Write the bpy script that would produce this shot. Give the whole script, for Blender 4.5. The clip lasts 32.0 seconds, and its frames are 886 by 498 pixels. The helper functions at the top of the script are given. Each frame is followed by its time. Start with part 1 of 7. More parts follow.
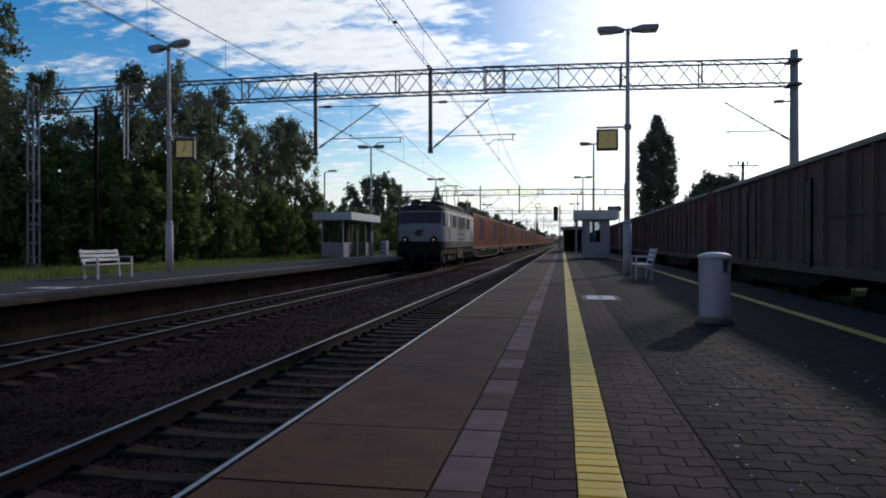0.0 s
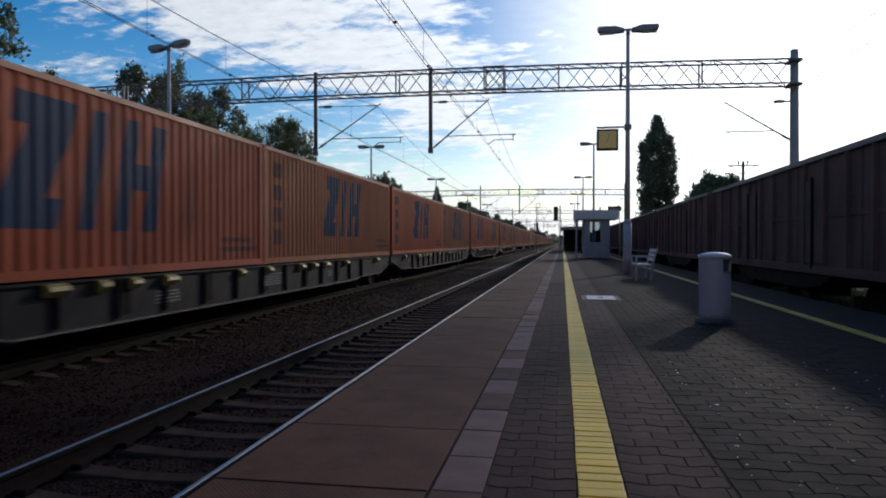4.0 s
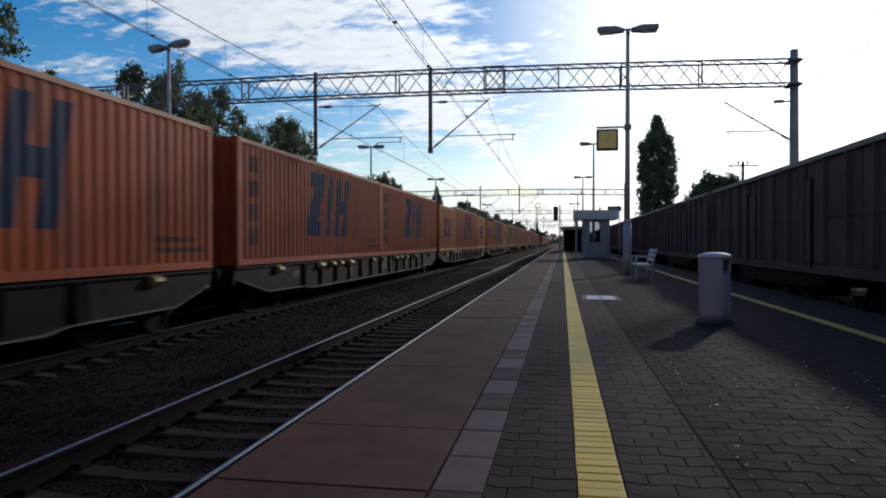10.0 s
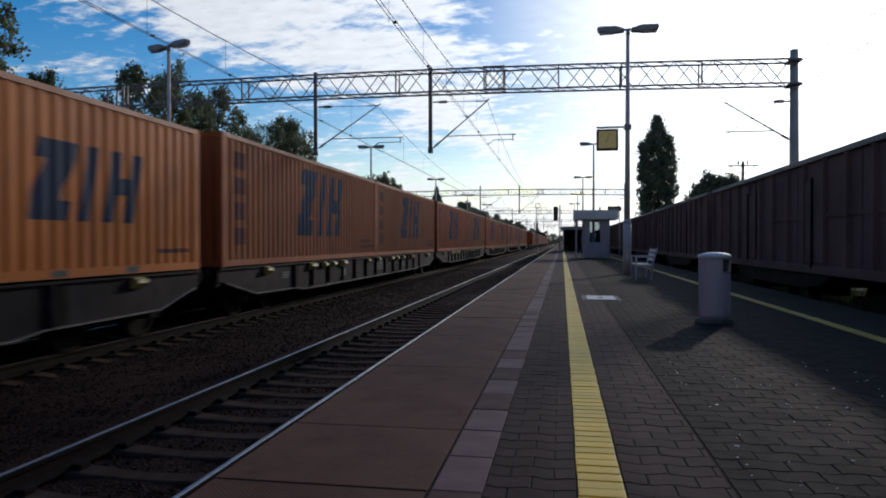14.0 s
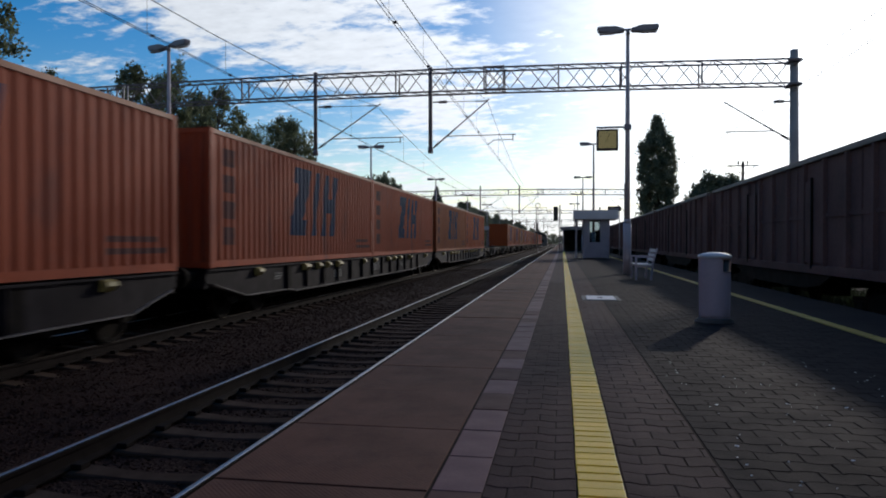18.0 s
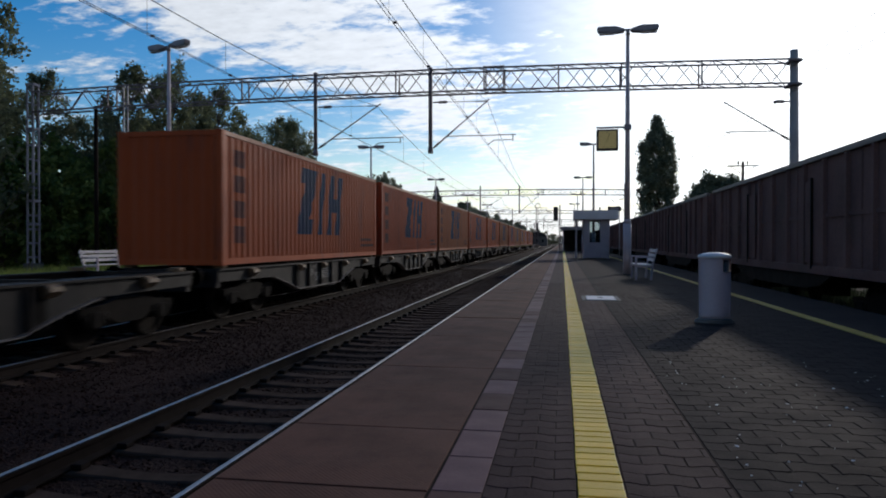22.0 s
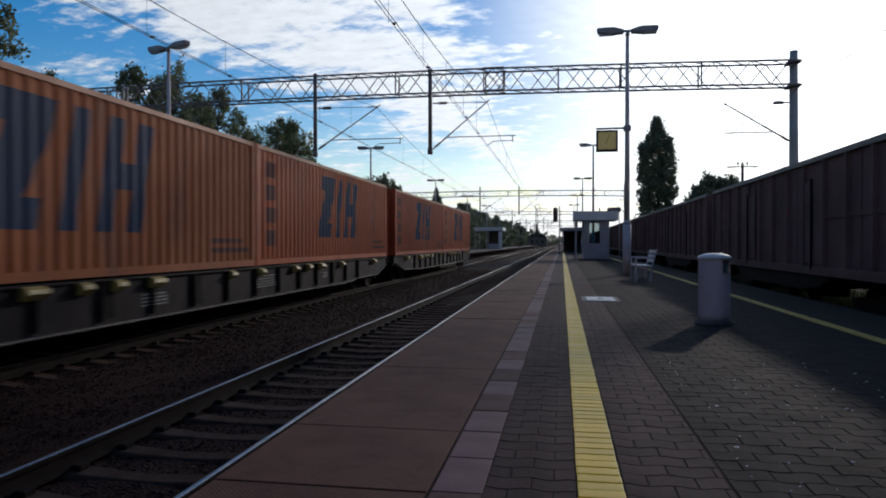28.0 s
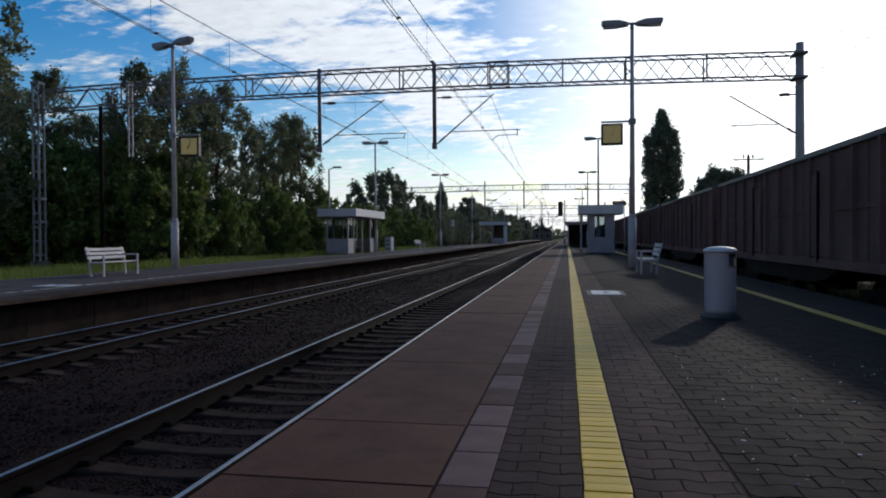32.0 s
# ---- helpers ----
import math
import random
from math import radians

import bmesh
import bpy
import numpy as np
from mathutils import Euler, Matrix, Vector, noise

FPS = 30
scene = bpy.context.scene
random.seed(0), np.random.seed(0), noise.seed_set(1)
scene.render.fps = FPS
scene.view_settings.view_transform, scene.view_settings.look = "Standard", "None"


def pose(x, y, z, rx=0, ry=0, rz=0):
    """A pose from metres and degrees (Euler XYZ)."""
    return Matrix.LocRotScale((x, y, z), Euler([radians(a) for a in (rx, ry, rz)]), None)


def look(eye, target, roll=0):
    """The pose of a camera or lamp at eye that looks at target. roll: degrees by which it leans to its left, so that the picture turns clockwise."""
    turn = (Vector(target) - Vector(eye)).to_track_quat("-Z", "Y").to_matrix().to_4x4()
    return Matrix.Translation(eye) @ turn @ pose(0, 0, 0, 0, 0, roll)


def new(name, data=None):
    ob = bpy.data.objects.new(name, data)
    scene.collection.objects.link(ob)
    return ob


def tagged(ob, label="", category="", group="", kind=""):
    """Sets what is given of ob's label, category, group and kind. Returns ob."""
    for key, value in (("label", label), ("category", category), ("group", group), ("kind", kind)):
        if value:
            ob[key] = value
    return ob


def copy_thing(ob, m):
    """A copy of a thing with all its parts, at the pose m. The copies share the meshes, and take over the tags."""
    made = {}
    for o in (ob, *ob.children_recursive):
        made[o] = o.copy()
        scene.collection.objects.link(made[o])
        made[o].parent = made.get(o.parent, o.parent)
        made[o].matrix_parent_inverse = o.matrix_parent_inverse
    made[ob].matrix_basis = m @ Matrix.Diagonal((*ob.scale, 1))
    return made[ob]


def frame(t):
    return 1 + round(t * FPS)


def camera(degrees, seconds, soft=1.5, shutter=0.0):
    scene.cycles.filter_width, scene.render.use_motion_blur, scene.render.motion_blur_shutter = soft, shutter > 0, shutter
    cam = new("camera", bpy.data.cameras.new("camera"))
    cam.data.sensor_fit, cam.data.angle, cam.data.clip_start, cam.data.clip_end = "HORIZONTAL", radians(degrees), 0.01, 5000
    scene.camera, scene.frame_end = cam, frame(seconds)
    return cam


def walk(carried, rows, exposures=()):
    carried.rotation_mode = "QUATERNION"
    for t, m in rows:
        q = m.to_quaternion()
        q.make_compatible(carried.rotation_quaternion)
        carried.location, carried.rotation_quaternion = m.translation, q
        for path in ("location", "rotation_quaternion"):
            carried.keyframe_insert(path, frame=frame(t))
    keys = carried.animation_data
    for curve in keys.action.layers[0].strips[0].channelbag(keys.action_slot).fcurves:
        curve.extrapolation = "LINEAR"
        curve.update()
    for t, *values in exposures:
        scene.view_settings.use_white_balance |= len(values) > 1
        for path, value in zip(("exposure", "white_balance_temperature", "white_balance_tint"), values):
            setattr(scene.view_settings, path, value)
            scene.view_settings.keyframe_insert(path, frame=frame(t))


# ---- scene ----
# ---- camera ----
EYE = Vector((0.0, 0.0, 1.10))
FOCAL = 1220.0
cam = camera(2 * math.degrees(math.atan(784 / FOCAL)), 32.0, soft=1.9, shutter=0.28)


def aim(dx, dy, roll=0.0):
    """The small sway of the tripod head about its resting aim along the track."""
    yaw = math.atan((211.0 + dx) / FOCAL)
    down = math.atan((12.5 - dy) / FOCAL * math.cos(yaw))
    way = Vector((-math.sin(yaw) * math.cos(down), math.cos(yaw) * math.cos(down), -math.sin(down)))
    return look(EYE, EYE + way * 10, roll)


walk(cam, [(0.0, aim(0, 0)), (3.5, aim(0.5, 0)), (5.5, aim(-1, 0)), (7.0, aim(-1, 0)), (9.5, aim(0, 0)), (16.0, aim(0, 0)),
           (21.0, aim(0, 0.3)), (25.5, aim(0, 0.8)), (27.5, aim(1, 2)), (28.0, aim(-0.5, 2)), (28.5, aim(-0.5, 1.5, -0.05)),
           (29.0, aim(-2, 0, -0.2)), (29.5, aim(-0.5, -4, -0.22)), (30.0, aim(-0.5, -7, -0.27)), (30.5, aim(5.3, -9.3, -0.3)),
           (31.0, aim(6.5, -9.5, -0.32)), (31.5, aim(9, -7.6, -0.32)), (32.0, aim(8.7, -7.6, -0.32))], exposures=[(0.0, -0.06, 6500, 12.5), (32.0, -0.06, 6500, 12.5)])

# ---- light ----
SUN_EL, SUN_AZ = 18.6, 21.3   # elevation; azimuth to the right of the track's direction
sun_way = Vector((math.sin(radians(SUN_AZ)) * math.cos(radians(SUN_EL)), math.cos(radians(SUN_AZ)) * math.cos(radians(SUN_EL)), math.sin(radians(SUN_EL))))
sun = new("sun", bpy.data.lights.new("sun", "SUN"))
sun.data.energy, sun.data.angle, sun.data.color = 1.22, radians(2.0), (1.0, 0.93, 0.82)
sun.matrix_world = look(sun_way * 100, (0, 0, 0))


DECK_EDGE = (0.3565, -0.0775, 0.9311)     # the plane along which the mottled cloud deck ends
CLOUD_STREAKS = (((-0.59, 0.775, 0.228), 1400, 0.26), ((-0.54, 0.81, 0.205), 2000, 0.24))


def build_sky():
    world = bpy.data.worlds.new("sky")
    scene.world = world
    world.use_nodes = True
    nt = world.node_tree
    nt.nodes.clear()
    N, L = nt.nodes.new, nt.links.new
    out, bg = N("ShaderNodeOutputWorld"), N("ShaderNodeBackground")
    sky = N("ShaderNodeTexSky")
    sky.sky_type, sky.sun_disc = "NISHITA", False
    sky.sun_elevation, sky.sun_rotation = radians(SUN_EL), radians(SUN_AZ)
    sky.dust_density, sky.air_density, sky.ozone_density = 0.5, 1.0, 2.0
    co = N("ShaderNodeTexCoord")
    sep = N("ShaderNodeSeparateXYZ")
    L(co.outputs["Generated"], sep.inputs[0])

    def m(op, a, b=None, clamp=False):
        n = N("ShaderNodeMath")
        n.operation, n.use_clamp = op, clamp
        for i, v in enumerate((a, b)):
            if v is None:
                continue
            if isinstance(v, (int, float)):
                n.inputs[i].default_value = v
            else:
                L(v, n.inputs[i])
        return n.outputs[0]

    h = m("ADD", m("MAXIMUM", sep.outputs["Z"], 0.0), 0.13)
    px, py = m("DIVIDE", sep.outputs["X"], h), m("DIVIDE", sep.outputs["Y"], h)
    plane = N("ShaderNodeCombineXYZ")
    L(px, plane.inputs[0]), L(py, plane.inputs[1])

    def clouds(scale, detail, rough, off, stretch):
        mp = N("ShaderNodeMapping")
        mp.inputs["Location"].default_value = off
        mp.inputs["Rotation"].default_value = (0, 0, 0.5)
        mp.inputs["Scale"].default_value = (1.0, stretch, 1.0)
        tx = N("ShaderNodeTexNoise")
        tx.inputs["Scale"].default_value, tx.inputs["Detail"].default_value, tx.inputs["Roughness"].default_value = scale, detail, rough
        L(plane.outputs[0], mp.inputs[0]), L(mp.outputs[0], tx.inputs["Vector"])
        return tx.outputs["Fac"]

    big, middle, fine = clouds(0.62, 4, 0.5, (2.2, 4.1, 0), 1.5), clouds(3.4, 5, 0.55, (3.1, 0.7, 2.0), 1.6), clouds(12.0, 6, 0.6, (0.4, 2.2, 5.0), 1.5)

    def towards(way):
        n = N("ShaderNodeVectorMath")
        n.operation = "DOT_PRODUCT"
        L(co.outputs["Generated"], n.inputs[0])
        n.inputs[1].default_value = Vector(way).normalized()
        return n.outputs["Value"]

    def smooth(v, a, b, top=1.0):
        n = N("ShaderNodeMapRange")
        n.interpolation_type = "SMOOTHSTEP"
        n.inputs["From Min"].default_value, n.inputs["From Max"].default_value, n.inputs["To Max"].default_value = a, b, top
        L(v, n.inputs["Value"])
        return n.outputs[0]

    # a mottled deck with a ragged edge, streaks in the clear part, haze towards the sun and the horizon
    fwd = m("MAXIMUM", towards(sun_way), 0.0)
    low = m("POWER", m("SUBTRACT", 1.0, m("MAXIMUM", sep.outputs["Z"], 0.0)), 9.0)
    edge = m("ADD", towards(DECK_EDGE), m("MULTIPLY", m("SUBTRACT", middle, 0.5), 0.06))
    deck = m("MULTIPLY", smooth(edge, -0.025, 0.05), m("SUBTRACT", 1.0, smooth(sep.outputs["Z"], 0.36, 0.62, 0.95)))
    deck = m("MULTIPLY", deck, m("SUBTRACT", 1.0, smooth(fwd, 0.83, 0.92, 0.62)))
    cover = m("MULTIPLY", deck, 0.80)
    for v, weight in ((big, 0.6), (middle, 1.5), (fine, 1.35)):
        cover = m("ADD", cover, m("MULTIPLY", m("SUBTRACT", v, 0.5), weight))
    cover = m("ADD", cover, m("MULTIPLY", low, 1.15))
    for way, sharp, weight in CLOUD_STREAKS:
        cover = m("ADD", cover, m("MULTIPLY", m("POWER", m("MAXIMUM", towards(way), 0.0), sharp), weight))
    veil = m("MAXIMUM", smooth(low, 0.40, 0.75, 0.92), smooth(cover, 0.22, 0.80, 0.94))
    veil = m("MAXIMUM", veil, smooth(fwd, 0.87, 0.99, 0.88))
    lit = m("ADD", m("ADD", 3.2, m("MULTIPLY", fwd, 7.0)), m("MULTIPLY", m("POWER", fwd, 20.0), 7.0))
    lit = m("MULTIPLY", lit, m("ADD", 0.82, m("MULTIPLY", fine, 0.5)))
    white = N("ShaderNodeCombineXYZ")
    L(m("MULTIPLY", lit, 0.93), white.inputs[0]), L(lit, white.inputs[1]), L(m("MULTIPLY", lit, 1.06), white.inputs[2])
    mix = N("ShaderNodeMix")
    mix.data_type = "RGBA"
    L(veil, mix.inputs[0])
    hs = N("ShaderNodeHueSaturation")
    hs.inputs["Hue"].default_value, hs.inputs["Saturation"].default_value, hs.inputs["Value"].default_value = 0.506, 1.6, 1.18
    L(sky.outputs[0], hs.inputs["Color"]), L(hs.outputs[0], mix.inputs[6]), L(white.outputs[0], mix.inputs[7])
    L(mix.outputs[2], bg.inputs["Color"])
    bg.inputs["Strength"].default_value = 0.1
    L(bg.outputs[0], out.inputs["Surface"])


build_sky()


# ---- materials ----
def mat(name, a, b=None, rough=0.7, metal=0.0, scale=3.0, fine=40.0, bump=0.15, vary=0.0, spec=0.5, stain=None, stain_scale=0.8, depth=0.01, stretch=(1, 1, 1)):
    """Two colours mixed by noise at two scales, fine relief, and where asked stains and a tint for each object."""
    b = b or tuple(c * 0.75 for c in a)
    ma = bpy.data.materials.new(name)
    ma.use_nodes = True
    nt = ma.node_tree
    N, L = nt.nodes.new, nt.links.new
    bs = nt.nodes["Principled BSDF"]
    co, mp = N("ShaderNodeTexCoord"), N("ShaderNodeMapping")
    mp.inputs["Scale"].default_value = stretch
    L(co.outputs["Object"], mp.inputs[0])
    n1, n2 = N("ShaderNodeTexNoise"), N("ShaderNodeTexNoise")
    for n, s, d in ((n1, scale, 5), (n2, fine, 3)):
        n.inputs["Scale"].default_value, n.inputs["Detail"].default_value = s, d
        L(mp.outputs[0], n.inputs["Vector"])
    add = N("ShaderNodeMath")
    add.operation = "MULTIPLY_ADD"
    L(n1.outputs["Fac"], add.inputs[0])
    add.inputs[1].default_value = 0.65
    sc = N("ShaderNodeMath")
    sc.operation = "MULTIPLY"
    L(n2.outputs["Fac"], sc.inputs[0])
    sc.inputs[1].default_value = 0.35
    L(sc.outputs[0], add.inputs[2])
    mr = N("ShaderNodeMapRange")
    mr.inputs["From Min"].default_value, mr.inputs["From Max"].default_value = 0.32, 0.68
    L(add.outputs[0], mr.inputs["Value"])
    mix = N("ShaderNodeMix")
    mix.data_type = "RGBA"
    mix.inputs[6].default_value, mix.inputs[7].default_value = (*a, 1), (*b, 1)
    L(mr.outputs[0], mix.inputs[0])
    col = mix.outputs[2]
    if stain:
        n3 = N("ShaderNodeTexNoise")
        n3.inputs["Scale"].default_value, n3.inputs["Detail"].default_value, n3.inputs["Roughness"].default_value = stain_scale, 7, 0.7
        L(mp.outputs[0], n3.inputs["Vector"])
        r3 = N("ShaderNodeMapRange")
        r3.inputs["From Min"].default_value, r3.inputs["From Max"].default_value = 0.52, 0.68
        r3.inputs["To Max"].default_value = 0.75
        L(n3.outputs["Fac"], r3.inputs["Value"])
        mx = N("ShaderNodeMix")
        mx.data_type = "RGBA"
        L(r3.outputs[0], mx.inputs[0]), L(col, mx.inputs[6])
        mx.inputs[7].default_value = (*stain, 1)
        col = mx.outputs[2]
    if vary:
        oi, hs, vr = N("ShaderNodeObjectInfo"), N("ShaderNodeHueSaturation"), N("ShaderNodeMapRange")
        vr.inputs["To Min"].default_value, vr.inputs["To Max"].default_value = 1 - vary, 1 + vary
        L(oi.outputs["Random"], vr.inputs["Value"]), L(vr.outputs[0], hs.inputs["Value"]), L(col, hs.inputs["Color"])
        col = hs.outputs[0]
    L(col, bs.inputs["Base Color"])
    rr = N("ShaderNodeMapRange")
    rr.inputs["To Min"].default_value, rr.inputs["To Max"].default_value = max(rough - 0.12, 0.03), min(rough + 0.12, 1)
    L(n1.outputs["Fac"], rr.inputs["Value"]), L(rr.outputs[0], bs.inputs["Roughness"])
    bs.inputs["Metallic"].default_value = metal
    bs.inputs["Specular IOR Level"].default_value = spec
    if bump:
        bp = N("ShaderNodeBump")
        bp.inputs["Strength"].default_value, bp.inputs["Distance"].default_value = bump, depth
        L(n2.outputs["Fac"], bp.inputs["Height"]), L(bp.outputs[0], bs.inputs["Normal"])
    return ma


def glass_mat(name, tint, rough=0.03):
    ma = bpy.data.materials.new(name)
    ma.use_nodes = True
    bs = ma.node_tree.nodes["Principled BSDF"]
    bs.inputs["Base Color"].default_value = (*tint, 1)
    bs.inputs["Roughness"].default_value = rough
    bs.inputs["Transmission Weight"].default_value = 1.0
    bs.inputs["IOR"].default_value = 1.1
    return ma


def glow_mat(name, colour, strength):
    ma = bpy.data.materials.new(name)
    ma.use_nodes = True
    bs = ma.node_tree.nodes["Principled BSDF"]
    bs.inputs["Base Color"].default_value = (*colour, 1)
    bs.inputs["Emission Color"].default_value = (*colour, 1)
    bs.inputs["Emission Strength"].default_value = strength
    return ma


def leaf_mat(name, a, b):
    ma = mat(name, a, b, rough=0.6, scale=0.6, fine=6, bump=0, spec=0.25)
    nt = ma.node_tree
    N, L = nt.nodes.new, nt.links.new
    bs = nt.nodes["Principled BSDF"]
    geo, hs, vr = N("ShaderNodeNewGeometry"), N("ShaderNodeHueSaturation"), N("ShaderNodeMapRange")
    vr.inputs["To Min"].default_value, vr.inputs["To Max"].default_value = 0.72, 1.4
    col = bs.inputs["Base Color"].links[0].from_socket
    L(geo.outputs["Random Per Island"], vr.inputs["Value"]), L(vr.outputs[0], hs.inputs["Value"]), L(col, hs.inputs["Color"])
    L(hs.outputs[0], bs.inputs["Base Color"])
    tr, mx = N("ShaderNodeBsdfTranslucent"), N("ShaderNodeMixShader")
    L(hs.outputs[0], tr.inputs["Color"])
    mx.inputs[0].default_value = 0.45
    L(bs.outputs[0], mx.inputs[1]), L(tr.outputs[0], mx.inputs[2])
    L(mx.outputs[0], nt.nodes["Material Output"].inputs["Surface"])
    return ma


def add_ribs(ma, scale, depth):
    """Fine diagonal anti-slip ribs on top of the grain."""
    nt = ma.node_tree
    N, L = nt.nodes.new, nt.links.new
    bs = nt.nodes["Principled BSDF"]
    co = N("ShaderNodeTexCoord")
    last = bs.inputs["Normal"].links[0].from_socket
    for turn in (0.78, -0.78):
        mp, wv, bp = N("ShaderNodeMapping"), N("ShaderNodeTexWave"), N("ShaderNodeBump")
        mp.inputs["Rotation"].default_value = (0, 0, turn)
        wv.inputs["Scale"].default_value = scale
        bp.inputs["Strength"].default_value, bp.inputs["Distance"].default_value = 0.5, depth
        L(co.outputs["Object"], mp.inputs[0]), L(mp.outputs[0], wv.inputs["Vector"]), L(wv.outputs["Fac"], bp.inputs["Height"]), L(last, bp.inputs["Normal"])
        last = bp.outputs[0]
    L(last, bs.inputs["Normal"])


M_BALLAST = mat("ballast_stone", (0.0346, 0.0179, 0.0146), (0.0195, 0.0104, 0.0086), 0.95, spec=0.07, scale=2, fine=28, bump=1.0, depth=0.05)
M_STONE = mat("ballast_pebble", (0.0399, 0.0203, 0.0162), (0.0188, 0.0101, 0.0082), 0.95, scale=9, fine=60, bump=0.3, spec=0.05)
M_SOIL = mat("trackside_soil", (0.0263, 0.0225, 0.0150), (0.0165, 0.0173, 0.0083), 1.0, spec=0.0, scale=0.6, fine=12, bump=0.6, depth=0.03)
M_GRASS = leaf_mat("grass_blade", (0.1725, 0.2142, 0.0507), (0.1162, 0.1554, 0.0370))
# Near-black leaf colour, so the gap under the wagons reads as shaded.
M_WEED = leaf_mat("gap_darkening_weed_leaf", (0.022, 0.03, 0.014), (0.016, 0.02, 0.01))
M_RAILSIDE = mat("rusty_rail_steel", (0.0140, 0.0084, 0.0071), (0.0080, 0.0051, 0.0044), 0.85, 0.0, scale=6, fine=60, bump=0.2, spec=0.1)
M_RAILTOP = mat("polished_rail_head", (0.62, 0.55, 0.49), (0.48, 0.42, 0.375), 0.42, 1.0, scale=3, fine=60, bump=0.02, spec=0.6)
M_SLEEPER = mat("concrete_sleeper", (0.0859, 0.0569, 0.0420), (0.0443, 0.0296, 0.0222), 0.9, spec=0.02, scale=5, fine=50, bump=0.25, vary=0.15)
M_CONC = mat("weathered_concrete", (0.15, 0.142, 0.132), (0.085, 0.08, 0.075), 0.85, scale=1.5, fine=35, bump=0.25, stain=(0.04, 0.037, 0.034))
# Concrete darkened for the wall's shadow: the shade is in the base colour.
M_WALLDARK = mat("shaded_wall_concrete", (0.0626, 0.0462, 0.0418), (0.0313, 0.0231, 0.0209), 0.9, scale=1.5, fine=35, bump=0.25, spec=0.0, stain=(0.02, 0.018, 0.016))
M_SLAB = mat("red_brown_edge_slab", (0.1404, 0.0600, 0.0393), (0.1030, 0.0461, 0.0310), 0.8, spec=0.10, scale=2.2, fine=45, bump=0.2, vary=0.10, stain=(0.05, 0.024, 0.016))
add_ribs(M_SLAB, 17.0, 0.0012)
M_BANDTILE = mat("pinkish_grey_band_tile", (0.1835, 0.0998, 0.0970), (0.1371, 0.0759, 0.0745), 0.75, spec=0.12, scale=5, fine=50, bump=0.12, vary=0.16)
M_BANDRED = mat("dull_red_band_tile", (0.1024, 0.0432, 0.0369), (0.0806, 0.0350, 0.0312), 0.75, spec=0.12, scale=5, fine=50, bump=0.12, vary=0.12)
M_YELLOW = mat("worn_yellow_paint", (0.9540, 0.5777, 0.0233), (0.7738, 0.4558, 0.0191), 0.5, scale=7, fine=60, bump=0.2, vary=0.10, stain=(0.40, 0.27, 0.05), stain_scale=5, spec=0.2)
# Worn yellow for the far line, with the shade over it mixed in.
M_YELLOWDULL = mat("worn_shaded_yellow_paint", (0.6608, 0.4248, 0.0649), (0.4956, 0.3186, 0.0590), 0.6, scale=5, fine=60, bump=0.2, vary=0.12, stain=(0.25, 0.18, 0.07), stain_scale=4, spec=0.25)
M_PAVDARK = mat("dark_brown_paver", (0.0697, 0.0384, 0.0349), (0.0459, 0.0265, 0.0250), 0.82, spec=0.07, scale=5, fine=55, bump=0.35, vary=0.14)
M_PAVGREY = mat("grey_paver", (0.0321, 0.0244, 0.0244), (0.0213, 0.0165, 0.0167), 0.84, spec=0.045, scale=4, fine=55, bump=0.35, vary=0.13)
M_JOINT = mat("sandy_joint", (0.0394, 0.0256, 0.0222), (0.0215, 0.0145, 0.0128), 0.95, scale=6, fine=70, bump=0.3, spec=0.03)
M_PAVACROSS = mat("dusty_grey_old_paving", (0.1364, 0.1116, 0.1023), (0.0899, 0.0744, 0.0697), 0.85, spec=0.05, scale=3, fine=45, bump=0.3, stain=(0.05, 0.042, 0.04))
M_ASPHALT = mat("platform_asphalt", (0.0548, 0.0378, 0.0345), (0.0373, 0.0259, 0.0243), 0.9, scale=1, fine=60, bump=0.3, spec=0.06)
M_POST = mat("dull_grey_lamp_post", (0.56, 0.49, 0.50), (0.43, 0.375, 0.385), 0.6, 0.0, scale=2.5, fine=25, bump=0.06, spec=0.3, stain=(0.2, 0.185, 0.19))
M_GALV = mat("galvanised_steel", (0.40, 0.41, 0.42), (0.28, 0.29, 0.30), 0.5, 0.7, scale=3, fine=30, bump=0.05)
M_LATTICE = mat("dull_lattice_steel", (0.2400, 0.2100, 0.2175), (0.1500, 0.1275, 0.1275), 0.65, 0.4, scale=3, fine=30, bump=0.1)
M_CONCMAST = mat("round_concrete_mast", (0.42, 0.40, 0.38), (0.30, 0.285, 0.27), 0.85, scale=2, fine=25, bump=0.15)
M_LAMPGREY = mat("grey_lamp_paint", (0.31, 0.295, 0.32), (0.23, 0.22, 0.24), 0.55, 0.0, scale=3, fine=20, bump=0.04)
M_GREYBLUE = mat("grey_blue_paint", (0.570, 0.468, 0.497), (0.475, 0.392, 0.421), 0.5, scale=2, fine=30, bump=0.05, stain=(0.2, 0.22, 0.25))
M_SHELTER = mat("grey_blue_shelter_paint", (0.40, 0.38, 0.41), (0.32, 0.305, 0.335), 0.55, scale=2, fine=30, bump=0.05, spec=0.2, stain=(0.25, 0.25, 0.27))
M_SLABOLD = mat("dull_brown_old_slab", (0.0806, 0.0533, 0.0429), (0.0546, 0.0377, 0.0325), 0.85, spec=0.05, scale=2.2, fine=45, bump=0.25, vary=0.12, stain=(0.03, 0.022, 0.018))
M_OLDLINE = mat("worn_pale_line_paint", (0.6120, 0.5440, 0.4420), (0.3400, 0.2975, 0.2380), 0.8, spec=0.05, scale=6, fine=50, bump=0.15, vary=0.25)
